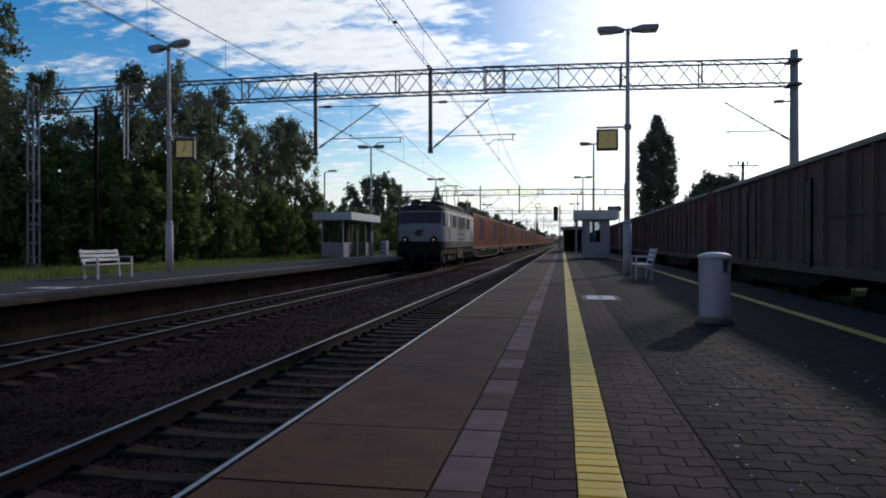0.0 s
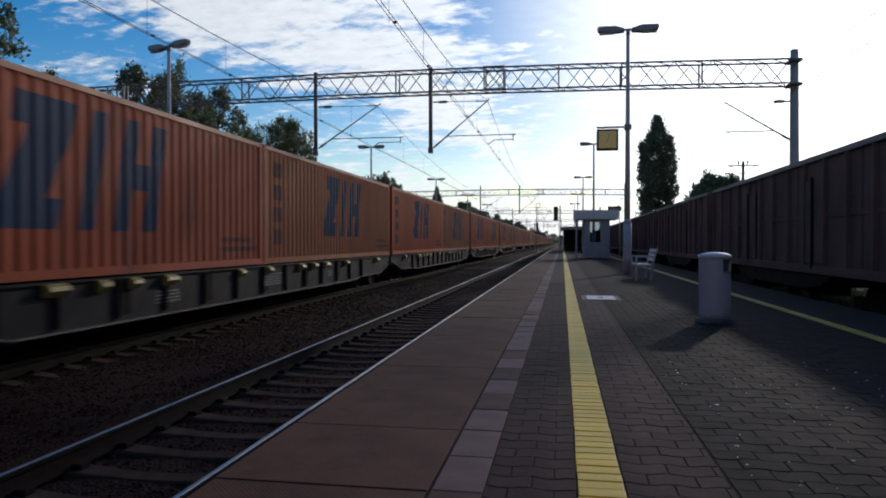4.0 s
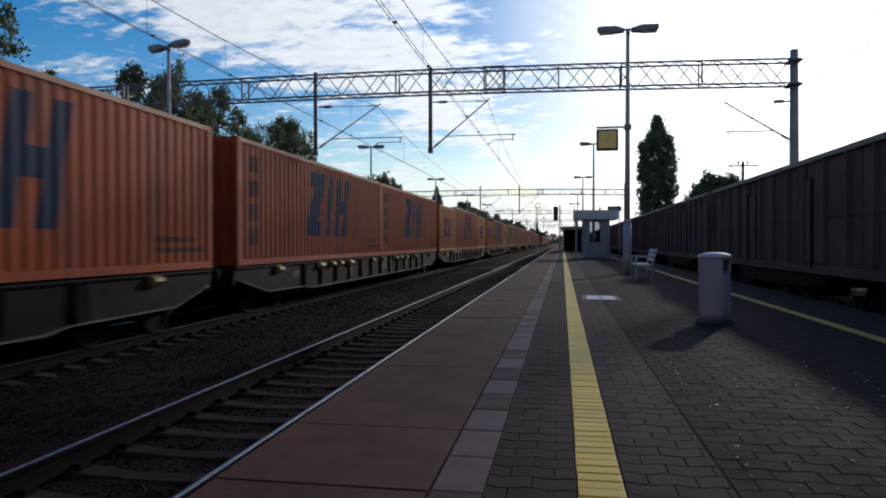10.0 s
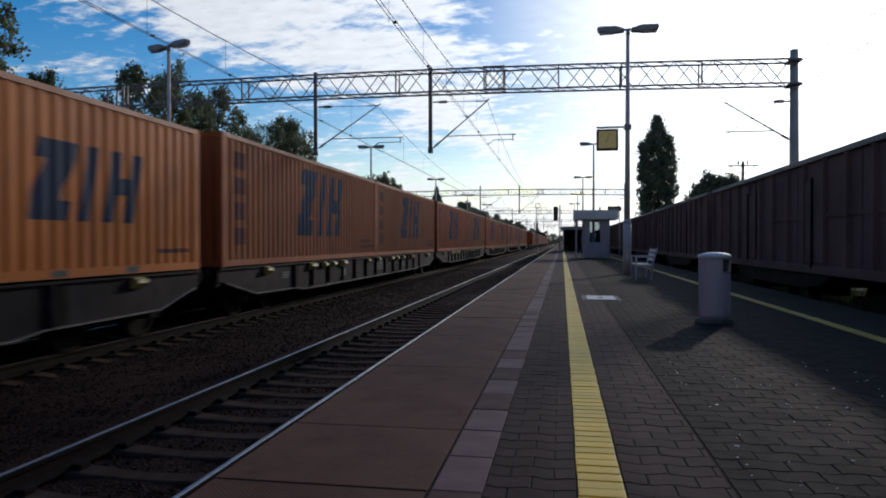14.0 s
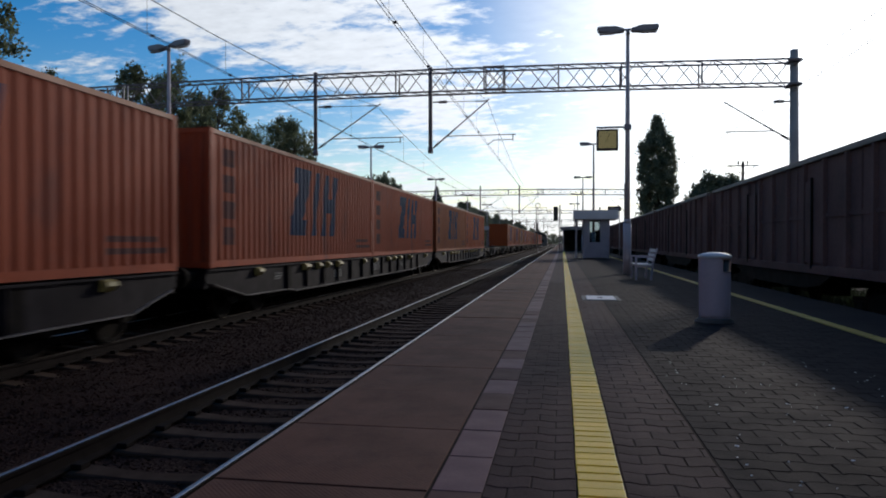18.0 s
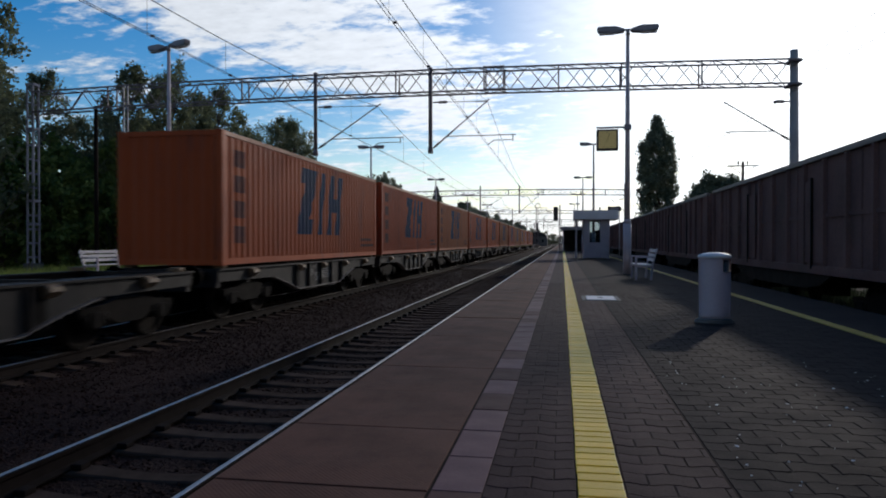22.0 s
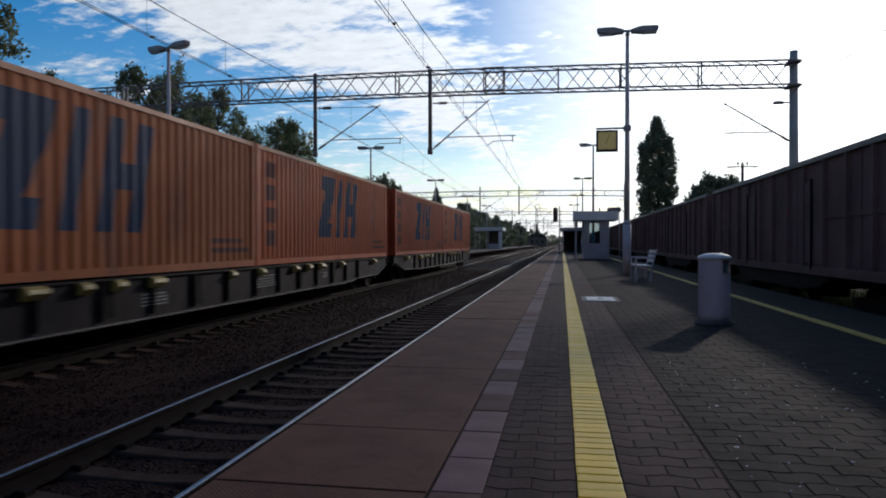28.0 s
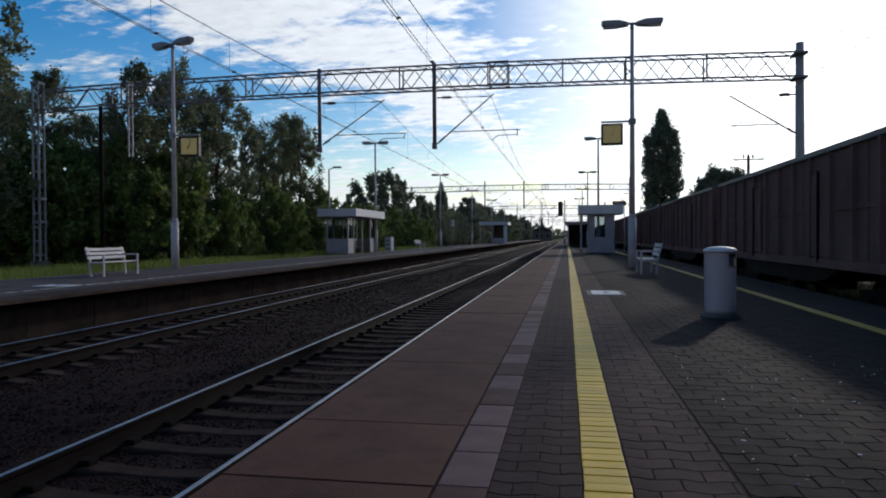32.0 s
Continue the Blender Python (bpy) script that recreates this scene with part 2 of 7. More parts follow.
M_FASCIA = mat("pale_fascia_paint", (0.6496, 0.6405, 0.6600), (0.5376, 0.5355, 0.5600), 0.5, scale=2, fine=30, bump=0.04)
M_WHITEPNT = mat("off_white_paint", (0.7140, 0.6800, 0.6566), (0.5775, 0.5500, 0.5292), 0.55, scale=3, fine=30, bump=0.05)
M_WIRE = mat("dark_wire", (0.03, 0.03, 0.035), (0.02, 0.02, 0.02), 0.6, 0.5, bump=0)
M_BLACK = mat("black_rubber_plastic", (0.025, 0.025, 0.027), (0.015, 0.015, 0.015), 0.6, bump=0.05)
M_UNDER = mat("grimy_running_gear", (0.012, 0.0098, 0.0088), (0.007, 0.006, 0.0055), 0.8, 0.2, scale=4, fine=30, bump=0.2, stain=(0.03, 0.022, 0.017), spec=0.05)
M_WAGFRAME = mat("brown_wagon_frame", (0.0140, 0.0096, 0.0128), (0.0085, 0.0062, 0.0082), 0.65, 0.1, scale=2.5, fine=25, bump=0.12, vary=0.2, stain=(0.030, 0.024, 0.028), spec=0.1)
M_WAGGREY = mat("grey_wagon_frame", (0.0296, 0.0257, 0.0284), (0.0189, 0.0165, 0.0183), 0.65, 0.1, scale=2.5, fine=25, bump=0.12, vary=0.2, stain=(0.036, 0.030, 0.027), spec=0.1)
M_SPECK = mat("pale_dried_spot", (0.62, 0.61, 0.60), (0.5, 0.49, 0.48), 0.8, scale=8, fine=60, bump=0.1)
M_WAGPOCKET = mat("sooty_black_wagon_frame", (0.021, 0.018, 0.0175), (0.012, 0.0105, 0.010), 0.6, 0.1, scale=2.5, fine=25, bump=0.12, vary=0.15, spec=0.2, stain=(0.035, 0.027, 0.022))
# Much paler than the frames: the flange's sky highlight is painted in.
M_FOOT = mat("highlit_flange", (0.20, 0.175, 0.165), (0.085, 0.07, 0.066), 0.5, 0.2, scale=6, fine=40, bump=0.1)
M_SEAT = mat("rusty_corner_seat", (0.17, 0.10, 0.045), (0.09, 0.055, 0.03), 0.7, scale=8, fine=40, bump=0.1)
M_LATCH = mat("yellow_latch_paint", (0.3224, 0.2356, 0.0558), (0.2046, 0.1488, 0.0434), 0.6, scale=8, fine=40, bump=0.05)
M_GONDOLA = mat("dark_brown_wagon_side", (0.184, 0.103, 0.092), (0.110, 0.065, 0.060), 0.75, 0.1, scale=0.9, fine=16, bump=0.2, vary=0.12, stain=(0.10, 0.07, 0.06), stain_scale=0.6, spec=0.05)
M_GONDRAIL = mat("scuffed_wagon_top_rail", (0.1463, 0.1226, 0.1144), (0.0878, 0.0746, 0.0710), 0.6, scale=2, fine=20, bump=0.1)
M_BARWHITE = mat("faded_white_marking", (0.20, 0.195, 0.19), (0.12, 0.118, 0.115), 0.7, scale=12, fine=60, bump=0)
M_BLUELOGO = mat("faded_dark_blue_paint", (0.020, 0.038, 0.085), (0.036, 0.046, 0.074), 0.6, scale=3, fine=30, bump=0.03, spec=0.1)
# Dusty rail paint, lightened further to carry its sunlit edge.
M_TOPRAIL = mat("sunlit_dusty_container_top_rail", (0.33, 0.125, 0.062), (0.25, 0.085, 0.036), 0.6, scale=2, fine=25, bump=0.08, vary=0.12)
M_GEAR = mat("oily_gear_steel", (0.028, 0.024, 0.022), (0.015, 0.013, 0.012), 0.7, 0.1, scale=5, fine=30, bump=0.2)
M_FADED = mat("worn_off_blue_marking", (0.085, 0.05, 0.055), (0.18, 0.065, 0.042), 0.7, scale=5, fine=30, bump=0.03, spec=0.1)
M_CONT = [mat("container_orange_red", (0.375, 0.070, 0.0155), (0.300, 0.056, 0.0135), 0.55, scale=1.2, fine=14, bump=0.04, vary=0.07, stain=(0.153, 0.048, 0.0355), stain_scale=0.7, stretch=(1, 1, 0.35), spec=0.2),
          mat("container_rust_red", (0.340, 0.061, 0.0195), (0.268, 0.048, 0.0165), 0.6, scale=1.2, fine=14, bump=0.04, vary=0.08, stain=(0.102, 0.036, 0.0320), stain_scale=0.8, stretch=(1, 1, 0.35), spec=0.2),
          mat("container_faded_tan", (0.300, 0.082, 0.0245), (0.232, 0.062, 0.0205), 0.65, scale=1.2, fine=14, bump=0.04, vary=0.07, stain=(0.122, 0.055, 0.0426), stain_scale=0.8, stretch=(1, 1, 0.35), spec=0.2),
          mat("container_amber", (0.465, 0.139, 0.0225), (0.387, 0.109, 0.0205), 0.5, scale=1.2, fine=14, bump=0.04, vary=0.05, stain=(0.214, 0.076, 0.0355), stain_scale=0.7, stretch=(1, 1, 0.35), spec=0.2)]
M_LOCOGREY = mat("loco_light_grey_paint", (0.315, 0.292, 0.292), (0.235, 0.215, 0.213), 0.45, scale=1.2, fine=14, bump=0.03, spec=0.4, stain=(0.15, 0.138, 0.13), stain_scale=1.1)
M_LOCOBLUE = mat("loco_pale_lilac_paint", (0.26, 0.245, 0.29), (0.205, 0.192, 0.232), 0.45, scale=1.5, fine=14, bump=0.03)
M_LOCODARK = mat("loco_dark_band_paint", (0.0187, 0.0165, 0.0176), (0.0110, 0.0098, 0.0104), 0.6, scale=1.5, fine=14, bump=0.03, spec=0.1)
M_LOCOROOF = mat("loco_dark_roof", (0.0595, 0.0578, 0.0578), (0.0382, 0.0365, 0.0357), 0.7, 0.0, scale=1.5, fine=14, bump=0.08, spec=0.15)
M_LOCOGREEN = mat("loco_grimy_sill_band", (0.0484, 0.0437, 0.0406), (0.0328, 0.0296, 0.0281), 0.65, scale=1.5, fine=14, bump=0.05, spec=0.12)
M_WINDSCREEN = mat("grey_reflecting_windscreen", (0.042, 0.044, 0.046), (0.030, 0.032, 0.034), 0.18, spec=0.35, scale=1, fine=5, bump=0)
M_BLIND = mat("grey_green_blind_glass", (0.15, 0.165, 0.155), (0.10, 0.115, 0.11), 0.3, bump=0, spec=0.3)
M_GRILLE = mat("dark_grille_backing", (0.016, 0.012, 0.011), (0.010, 0.008, 0.007), 0.8, bump=0.05, spec=0.05)
M_LOUVRE = mat("brown_grimy_louvre", (0.1190, 0.0868, 0.0756), (0.0700, 0.0518, 0.0462), 0.7, scale=6, fine=40, bump=0.1, spec=0.1)
M_GLASSDARK = mat("dark_window_glass", (0.03, 0.031, 0.034), (0.02, 0.021, 0.023), 0.12, spec=0.5, scale=1, fine=5, bump=0)
M_GLASS = glass_mat("clear_shelter_glass", (0.46, 0.52, 0.53))
M_RED = mat("red_paint", (0.45, 0.035, 0.025), (0.36, 0.03, 0.02), 0.6, bump=0.03, spec=0.1)
M_RINGBLUE = mat("blue_ring_paint", (0.025, 0.04, 0.15), (0.02, 0.032, 0.12), 0.6, bump=0.03, spec=0.1)
M_HEADLAMP = glow_mat("dim_lit_headlamp", (1.0, 0.45, 0.32), 0.5)
M_CASE = mat("dark_brown_case_paint", (0.045, 0.035, 0.028), (0.03, 0.024, 0.02), 0.6, bump=0.05)
M_CLOCKFACE = glow_mat("lit_yellowed_clock_dial", (0.54, 0.43, 0.17), 0.14)
M_BARK = mat("grey_bark", (0.11, 0.09, 0.07), (0.06, 0.05, 0.04), 0.9, scale=4, fine=20, bump=0.6, depth=0.03)
M_LEAF = [leaf_mat("dark_poplar_leaf", (0.132, 0.152, 0.084), (0.182, 0.196, 0.108)),
          leaf_mat("shrub_leaf", (0.118, 0.170, 0.045), (0.160, 0.212, 0.060)),
          # paler and greyer than the near trees: distance haze put into the leaf colour
          leaf_mat("hazy_far_tree_leaf", (0.160, 0.187, 0.122), (0.206, 0.226, 0.152))]


# ---- mesh helpers ----
def bm_box(bm, x0, x1, y0, y1, z0, z1, bevel=0.0):
    vs = [bm.verts.new((x, y, z)) for z in (z0, z1) for x, y in ((x0, y0), (x1, y0), (x1, y1), (x0, y1))]
    fs = [bm.faces.new([vs[i] for i in q]) for q in ((3, 2, 1, 0), (4, 5, 6, 7), (0, 1, 5, 4), (1, 2, 6, 5), (2, 3, 7, 6), (3, 0, 4, 7))]
    if bevel:
        es = list({e for f in fs for e in f.edges})
        bmesh.ops.bevel(bm, geom=es, offset=bevel, segments=2, affect="EDGES", profile=0.6)
    return bm


def box(x0, x1, y0, y1, z0, z1, bevel=0.0):
    return bm_box(bmesh.new(), x0, x1, y0, y1, z0, z1, bevel)


def bm_tube(bm, p0, p1, r0, r1=None, seg=8, caps=True):
    p0, p1, r1 = Vector(p0), Vector(p1), r0 if r1 is None else r1
    w = (p1 - p0).normalized()
    a = w.orthogonal().normalized()
    b = w.cross(a)
    rings = []
    for p, r in ((p0, r0), (p1, r1)):
        rings.append([bm.verts.new(p + (a * math.cos(k * 2 * math.pi / seg) + b * math.sin(k * 2 * math.pi / seg)) * r) for k in range(seg)])
    for k in range(seg):
        f = bm.faces.new((rings[0][k], rings[0][(k + 1) % seg], rings[1][(k + 1) % seg], rings[1][k]))
        f.smooth = seg > 6
    if caps:
        bm.faces.new(rings[0][::-1]), bm.faces.new(rings[1])
    return bm


def tube(p0, p1, r0, r1=None, seg=8):
    return bm_tube(bmesh.new(), p0, p1, r0, r1, seg)


def bm_path(bm, pts, r, seg=5):
    """One unbroken round wire through points that run along y."""
    rings = [[bm.verts.new((x + r * math.cos(2 * math.pi * k / seg), y, z + r * math.sin(2 * math.pi * k / seg))) for k in range(seg)] for x, y, z in pts]
    for a, b in zip(rings, rings[1:]):
        for k in range(seg):
            bm.faces.new((a[k], b[k], b[(k + 1) % seg], a[(k + 1) % seg]))
    return bm


def bm_bar(bm, p0, p1, w, h=None):
    """A square bar between two points."""
    p0, p1, h = Vector(p0), Vector(p1), h or w
    way = (p1 - p0).normalized()
    a = way.cross(Vector((0, 0, 1)))
    a = a.normalized() if a.length > 1e-4 else Vector((1, 0, 0))
    b = a.cross(way)
    r = [[bm.verts.new(p + a * i * w / 2 + b * j * h / 2) for i, j in ((-1, -1), (1, -1), (1, 1), (-1, 1))] for p in (p0, p1)]
    for k in range(4):
        bm.faces.new((r[0][k], r[0][(k + 1) % 4], r[1][(k + 1) % 4], r[1][k]))
    bm.faces.new(r[0][::-1]), bm.faces.new(r[1])
    return bm


def bm_prism(bm, outline, axis, a, b):
    """An outline of (u, v) pairs drawn out along an axis: x takes (y, z), y takes (x, z), z takes (x, y)."""
    put = {"x": lambda u, v, w: (w, u, v), "y": lambda u, v, w: (u, w, v), "z": lambda u, v, w: (u, v, w)}[axis]
    r = [[bm.verts.new(put(u, v, w)) for u, v in outline] for w in (a, b)]
    n = len(outline)
    for k in range(n):
        bm.faces.new((r[0][k], r[0][(k + 1) % n], r[1][(k + 1) % n], r[1][k]))
    bm.faces.new(r[0][::-1]), bm.faces.new(r[1])
    bmesh.ops.recalc_face_normals(bm, faces=bm.faces)
    return bm


def prism(outline, axis, a, b):
    return bm_prism(bmesh.new(), outline, axis, a, b)


def mesh_of(name, bm, material):
    me = bpy.data.meshes.new(name)
    bm.to_mesh(me)
    bm.free()
    me.materials.append(material)
    return me


def part(name, bm, material, parent, label=""):
    ob = new(name, bm if isinstance(bm, bpy.types.Mesh) else mesh_of(name, bm, material))
    ob.parent = parent
    return tagged(ob, label)


def thing(name, label, category, group="", at=None, kind=""):
    ob = new(name)
    if at is not None:
        ob.matrix_world = at
    return tagged(ob, label, category, group, kind)


def solid(name, bm, material, label="", category="", group="", kind="structure"):
    return tagged(new(name, mesh_of(name, bm, material)), label, category, group, kind)


# ---- the ground, tracks and platforms ----
RAIL_Z, BALLAST_Z = -0.60, -0.818
TRACKS = (-3.29, -8.30, 6.55)
NEAR_EDGE, FAR_EDGE = -1.60, 4.80            # the camera's platform
L_EDGE, L_BACK = -10.0, -15.2                # the platform across the tracks
Y0, Y1 = -640.0, 900.0


def build_ground():
    bm = bmesh.new()
    xs = [-1500, -300, -60, -30, -24, L_BACK - 0.2, L_BACK + 0.3, 5.0, 5.3, 12, 40, 300, 1500]
    zs = [-1.0, -1.0, -0.6, -0.35, -0.3, -0.12, -1.05, -1.05, -1.05, -0.95, -0.8, -1, -1]
    ys = [-1500, -640, -100, 0, 50, 100, 200, 400, 900, 3500]
    grid = [[bm.verts.new((x, y, z)) for x, z in zip(xs, zs)] for y in ys]
    for j in range(len(ys) - 1):
        for i in range(len(xs) - 1):
            bm.faces.new((grid[j][i], grid[j][i + 1], grid[j + 1][i + 1], grid[j + 1][i]))
    solid("ground", bm, M_SOIL, "dark soil and rough grass beside the railway", "ground")
    # ballast beds, with uneven tops close by
    def bed(name, xa, xb, label):
        bm = bmesh.new()
        nx = max(2, int((xb - xa) / 0.35))
        ys = [Y0, -60, -8] + [k * 0.4 for k in range(0, 120)] + [52, 60, 75, 100, 150, 250, 450, Y1]
        rows = []
        for y in ys:
            row = []
            for i in range(nx + 1):
                x = xa + (xb - xa) * i / nx
                amp = 0.03 if 0 <= y < 50 else 0.01
                z = BALLAST_Z + amp * noise.noise(Vector((x * 2.3, y * 2.3, 0))) + 0.02 * noise.noise(Vector((x * 0.5, y * 0.3, 4)))
                if xa < -6 < xb and -7.0 < x < -4.6:
                    z += 0.04
                row.append(bm.verts.new((x, y, z)))
            rows.append(row)
        for a, b in zip(rows, rows[1:]):
            for i in range(nx):
                bm.faces.new((a[i], a[i + 1], b[i + 1], b[i]))
        for f in bm.faces:
            f.smooth = True
        solid(name, bm, M_BALLAST, label, "ballast")
    bed("ballast_bed", L_EDGE + 0.1, NEAR_EDGE - 0.02, "dark brown crushed-stone ballast between the platforms")
    # Carried on to x = 26 to darken the sunlit ground seen under the wagons.
    bed("ballast_bed_far", FAR_EDGE + 0.02, 26.0, "dark crushed-stone ballast under the parked wagons, widened to darken the ground beyond")


def rail_profile(c):
    """One rail's outline in (x, z), head on top, c its centre."""
    z = RAIL_Z
    half = [(0.075, z - 0.172), (0.075, z - 0.160), (0.012, z - 0.142), (0.009, z - 0.05), (0.034, z - 0.038), (0.036, z - 0.008), (0.028, z - 0.001)]
    return [(c + x, y) for x, y in half] + [(c - x, y) for x, y in half[::-1]]


def rail_head(c):
    """The worn bright crown of a rail, gently rounded."""
    arc = [(c + 0.024 * math.sin(a), RAIL_Z - 0.004 + 0.008 * math.cos(a)) for a in [k * math.pi / 10 for k in range(-5, 6)]]
    bm = prism(arc, "y", Y0, Y1)
    for f in bm.faces:
        f.smooth = len(f.verts) == 4
    return bm


def build_tracks():
    sl_bm = bmesh.new()
    # a concrete sleeper: high under the rails, dipping in the middle, sloped towards its ends
    rings = []
    for x, z, w in ((-1.3, -0.215, 0.10), (-1.05, -0.185, 0.115), (-0.92, -0.175, 0.12), (-0.6, -0.175, 0.12), (-0.42, -0.186, 0.11), (-0.2, -0.198, 0.10), (0.0, -0.203, 0.10),
                    (0.2, -0.198, 0.10), (0.42, -0.186, 0.11), (0.6, -0.175, 0.12), (0.92, -0.175, 0.12), (1.05, -0.185, 0.115), (1.3, -0.215, 0.10)):
        rings.append([sl_bm.verts.new(p) for p in ((x, -w - 0.03, -0.95), (x, -w, RAIL_Z + z - 0.012), (x, -w + 0.015, RAIL_Z + z), (x, w - 0.015, RAIL_Z + z), (x, w, RAIL_Z + z - 0.012), (x, w + 0.03, -0.95))])
    for p, q in zip(rings, rings[1:]):
        for k in range(5):
            sl_bm.faces.new((p[k], p[k + 1], q[k + 1], q[k]))
    sl_bm.faces.new(rings[0]), sl_bm.faces.new(rings[-1][::-1])
    bmesh.ops.recalc_face_normals(sl_bm, faces=sl_bm.faces)
    sleeper = mesh_of("sleeper", sl_bm, M_SLEEPER)
    clip_bm = bmesh.new()
    for s in (-0.7525, 0.7525):
        for d in (-0.11, 0.11):
            bm_box(clip_bm, s + d - 0.05, s + d + 0.05, -0.06, 0.06, RAIL_Z - 0.175, RAIL_Z - 0.125, 0.012)
    clip = mesh_of("rail_clip", clip_bm, M_RAILSIDE)
    for n, c in enumerate(TRACKS):
        track = thing("track", "railway track with polished rails on concrete sleepers", "track", "tracks", kind="structure")
        for s in (-0.7525, 0.7525):
            r = part("rail", prism(rail_profile(c + s), "y", Y0, Y1), M_RAILSIDE, track, "rusty steel rail")
            part("rail_head", rail_head(c + s), M_RAILTOP, r, "shiny worn running surface")
        count = (150, 120, 20)[n]
        for k in range(count):
            y = 0.9 + 0.6 * k
            ob = part("sleeper", sleeper, None, track)
            ob.location = (c, y, 0)
            if k < 56 and n < 2:
                ob = part("rail_clip", clip, None, track)
                ob.location = (c, y, 0)
        far = bmesh.new()
        for k in range(count, count + 350):
            y = 0.9 + 0.6 * k
            bm_box(far, c - 1.3, c + 1.3, y - 0.12, y + 0.12, -0.93, RAIL_Z - 0.175)
        for k in range(1, 40):
            bm_box(far, c - 1.3, c + 1.3, 0.9 - 0.6 * k - 0.12, 0.9 - 0.6 * k + 0.12, -0.93, RAIL_Z - 0.175)
        tagged(part("sleepers_far", far, M_SLEEPER, track), kind="stuff")


def build_platforms():
    # body of the camera's platform: retaining wall and bedding
    solid("platform", box(NEAR_EDGE + 0.10, FAR_EDGE - 0.1, -120, 330, -1.1, -0.0052), M_JOINT, "bedding of the paved island platform", "platform")
    solid("platform_wall", box(NEAR_EDGE + 0.06, NEAR_EDGE + 0.096, -120, 330, -1.1, -0.09), M_CONC, "concrete retaining wall under the platform edge", "wall")
    solid("platform_wall_far", box(FAR_EDGE - 0.096, FAR_EDGE - 0.06, -120, 330, -1.1, -0.09), M_CONC, "concrete retaining wall under the platform edge", "wall")
    # edge slabs
    edge = thing("platform_edge", "red-brown ribbed concrete slabs along the platform edge", "platform edge", kind="structure")
    slab = box(NEAR_EDGE, -0.588, 0.004, 0.996, -0.088, 0.0, 0.006)
    slab = mesh_of("slab", slab, M_SLAB)
    for k in range(60):
        ob = part("slab", slab, None, edge)
        ob.location = (0, 0.98 + k, random.uniform(-0.003, 0.003))
        ob.rotation_euler = (random.uniform(-0.002, 0.002), random.uniform(-0.002, 0.002), 0)
    bm = bmesh.new()
    for k in range(60, 330):
        bm_box(bm, NEAR_EDGE, -0.578, 0.985 + k, 1.975 + k, -0.088, random.uniform(-0.003, 0.003))
    for k in range(-60, 0):
        bm_box(bm, NEAR_EDGE, -0.578, 0.985 + k, 1.975 + k, -0.088, random.uniform(-0.003, 0.003))
    tagged(part("slabs_far", bm, M_SLAB, edge), kind="stuff")
    band = thing("tile_band", "narrow band of pinkish-grey and dull red tiles beside the edge slabs", "paving", kind="structure")
    for m_, lab in ((M_BANDTILE, "g"), (M_BANDRED, "r")):
        tile = mesh_of("band_tile", box(-0.572, -0.345, 0.006, 0.494, -0.06, 0.001, 0.005), m_)
        for k in range(90):
            odd = (k * 7919 % 13) % 3 == 0 or k % 2 == 0
            if odd == (lab == "g"):
                ob = part("band_tile", tile, None, band)
                ob.location = (0, 2.0 + k * 0.5, random.uniform(-0.002, 0.002))
    bm = bmesh.new()
    for k in list(range(90, 600)) + list(range(-60, 0)):
        bm_box(bm, -0.572, -0.345, 2.006 + k * 0.5, 2.494 + k * 0.5, -0.06, 0.001)
    tagged(part("band_tiles_far", bm, M_BANDTILE, band), kind="stuff")
    for name, xa, xb, n, tone in (("yellow_line", 0.07, 0.274, 190, M_YELLOW), ("yellow_line_far", 3.47, 3.63, 60, M_YELLOWDULL)):
        line = thing(name, "worn yellow safety line of painted bricks", "safety line", kind="structure")
        tile = mesh_of("brick", box(xa, xb, 0.005, 0.100, -0.05, 0.004, 0.004), tone)
        start = 2.5 if name == "yellow_line" else 6.0
        for k in range(n):
            ob = part("brick", tile, None, line)
            ob.location = (random.uniform(-0.003, 0.003), start + k * 0.105, random.uniform(-0.0025, 0.0015))
        bm = bmesh.new()
        for k in range(n, 1400):
            bm_box(bm, xa, xb, start + 0.005 + k * 0.105, start + 0.100 + k * 0.105, -0.05, 0.003)
        bm_box(bm, xa, xb, -60, start - 0.01, -0.05, 0.003)
        bm_box(bm, xa, xb, start + 1401 * 0.105, 330, -0.05, 0.003)
        tagged(part("bricks_far", bm, tone, line), kind="stuff")
    solid("asphalt_strip", box(3.64, FAR_EDGE, -120, 330, -0.09, -0.003), M_ASPHALT, "dark asphalt strip along the far platform edge", "asphalt")
    # the platform across the tracks
    solid("platform_across", box(L_EDGE - 0.66, L_BACK, -120, 330, -1.1, -0.05), M_WALLDARK, "concrete body of the platform across the tracks", "platform")
    wall = thing("platform_across_wall", "stained concrete retaining wall of wall blocks, coloured dark for shade", "wall", kind="structure")
    panel = mesh_of("wall_panel", box(L_EDGE - 0.655, L_EDGE - 0.585, 0.01, 1.99, -1.05, -0.08, 0.01), M_WALLDARK)
    for k in range(60):
        ob = part("wall_panel", panel, None, wall)
        ob.location = (random.uniform(-0.008, 0.008), 8 + k * 2.0, 0)
    e2 = thing("platform_across_edge", "dull brown edge slabs of the platform across the tracks", "platform edge", kind="structure")
    slab2 = mesh_of("slab", box(L_EDGE - 0.85, L_EDGE + 0.02, 0.004, 0.996, -0.075, 0.0, 0.008), M_SLABOLD)
    for k in range(110):
        ob = part("slab", slab2, None, e2)
        ob.location = (0, 10.0 + k, random.uniform(-0.004, 0.004))
    tagged(part("slabs_far", box(L_EDGE - 0.85, L_EDGE + 0.02, 120.01, 330, -0.09, 0.0), M_SLABOLD, e2), kind="stuff")
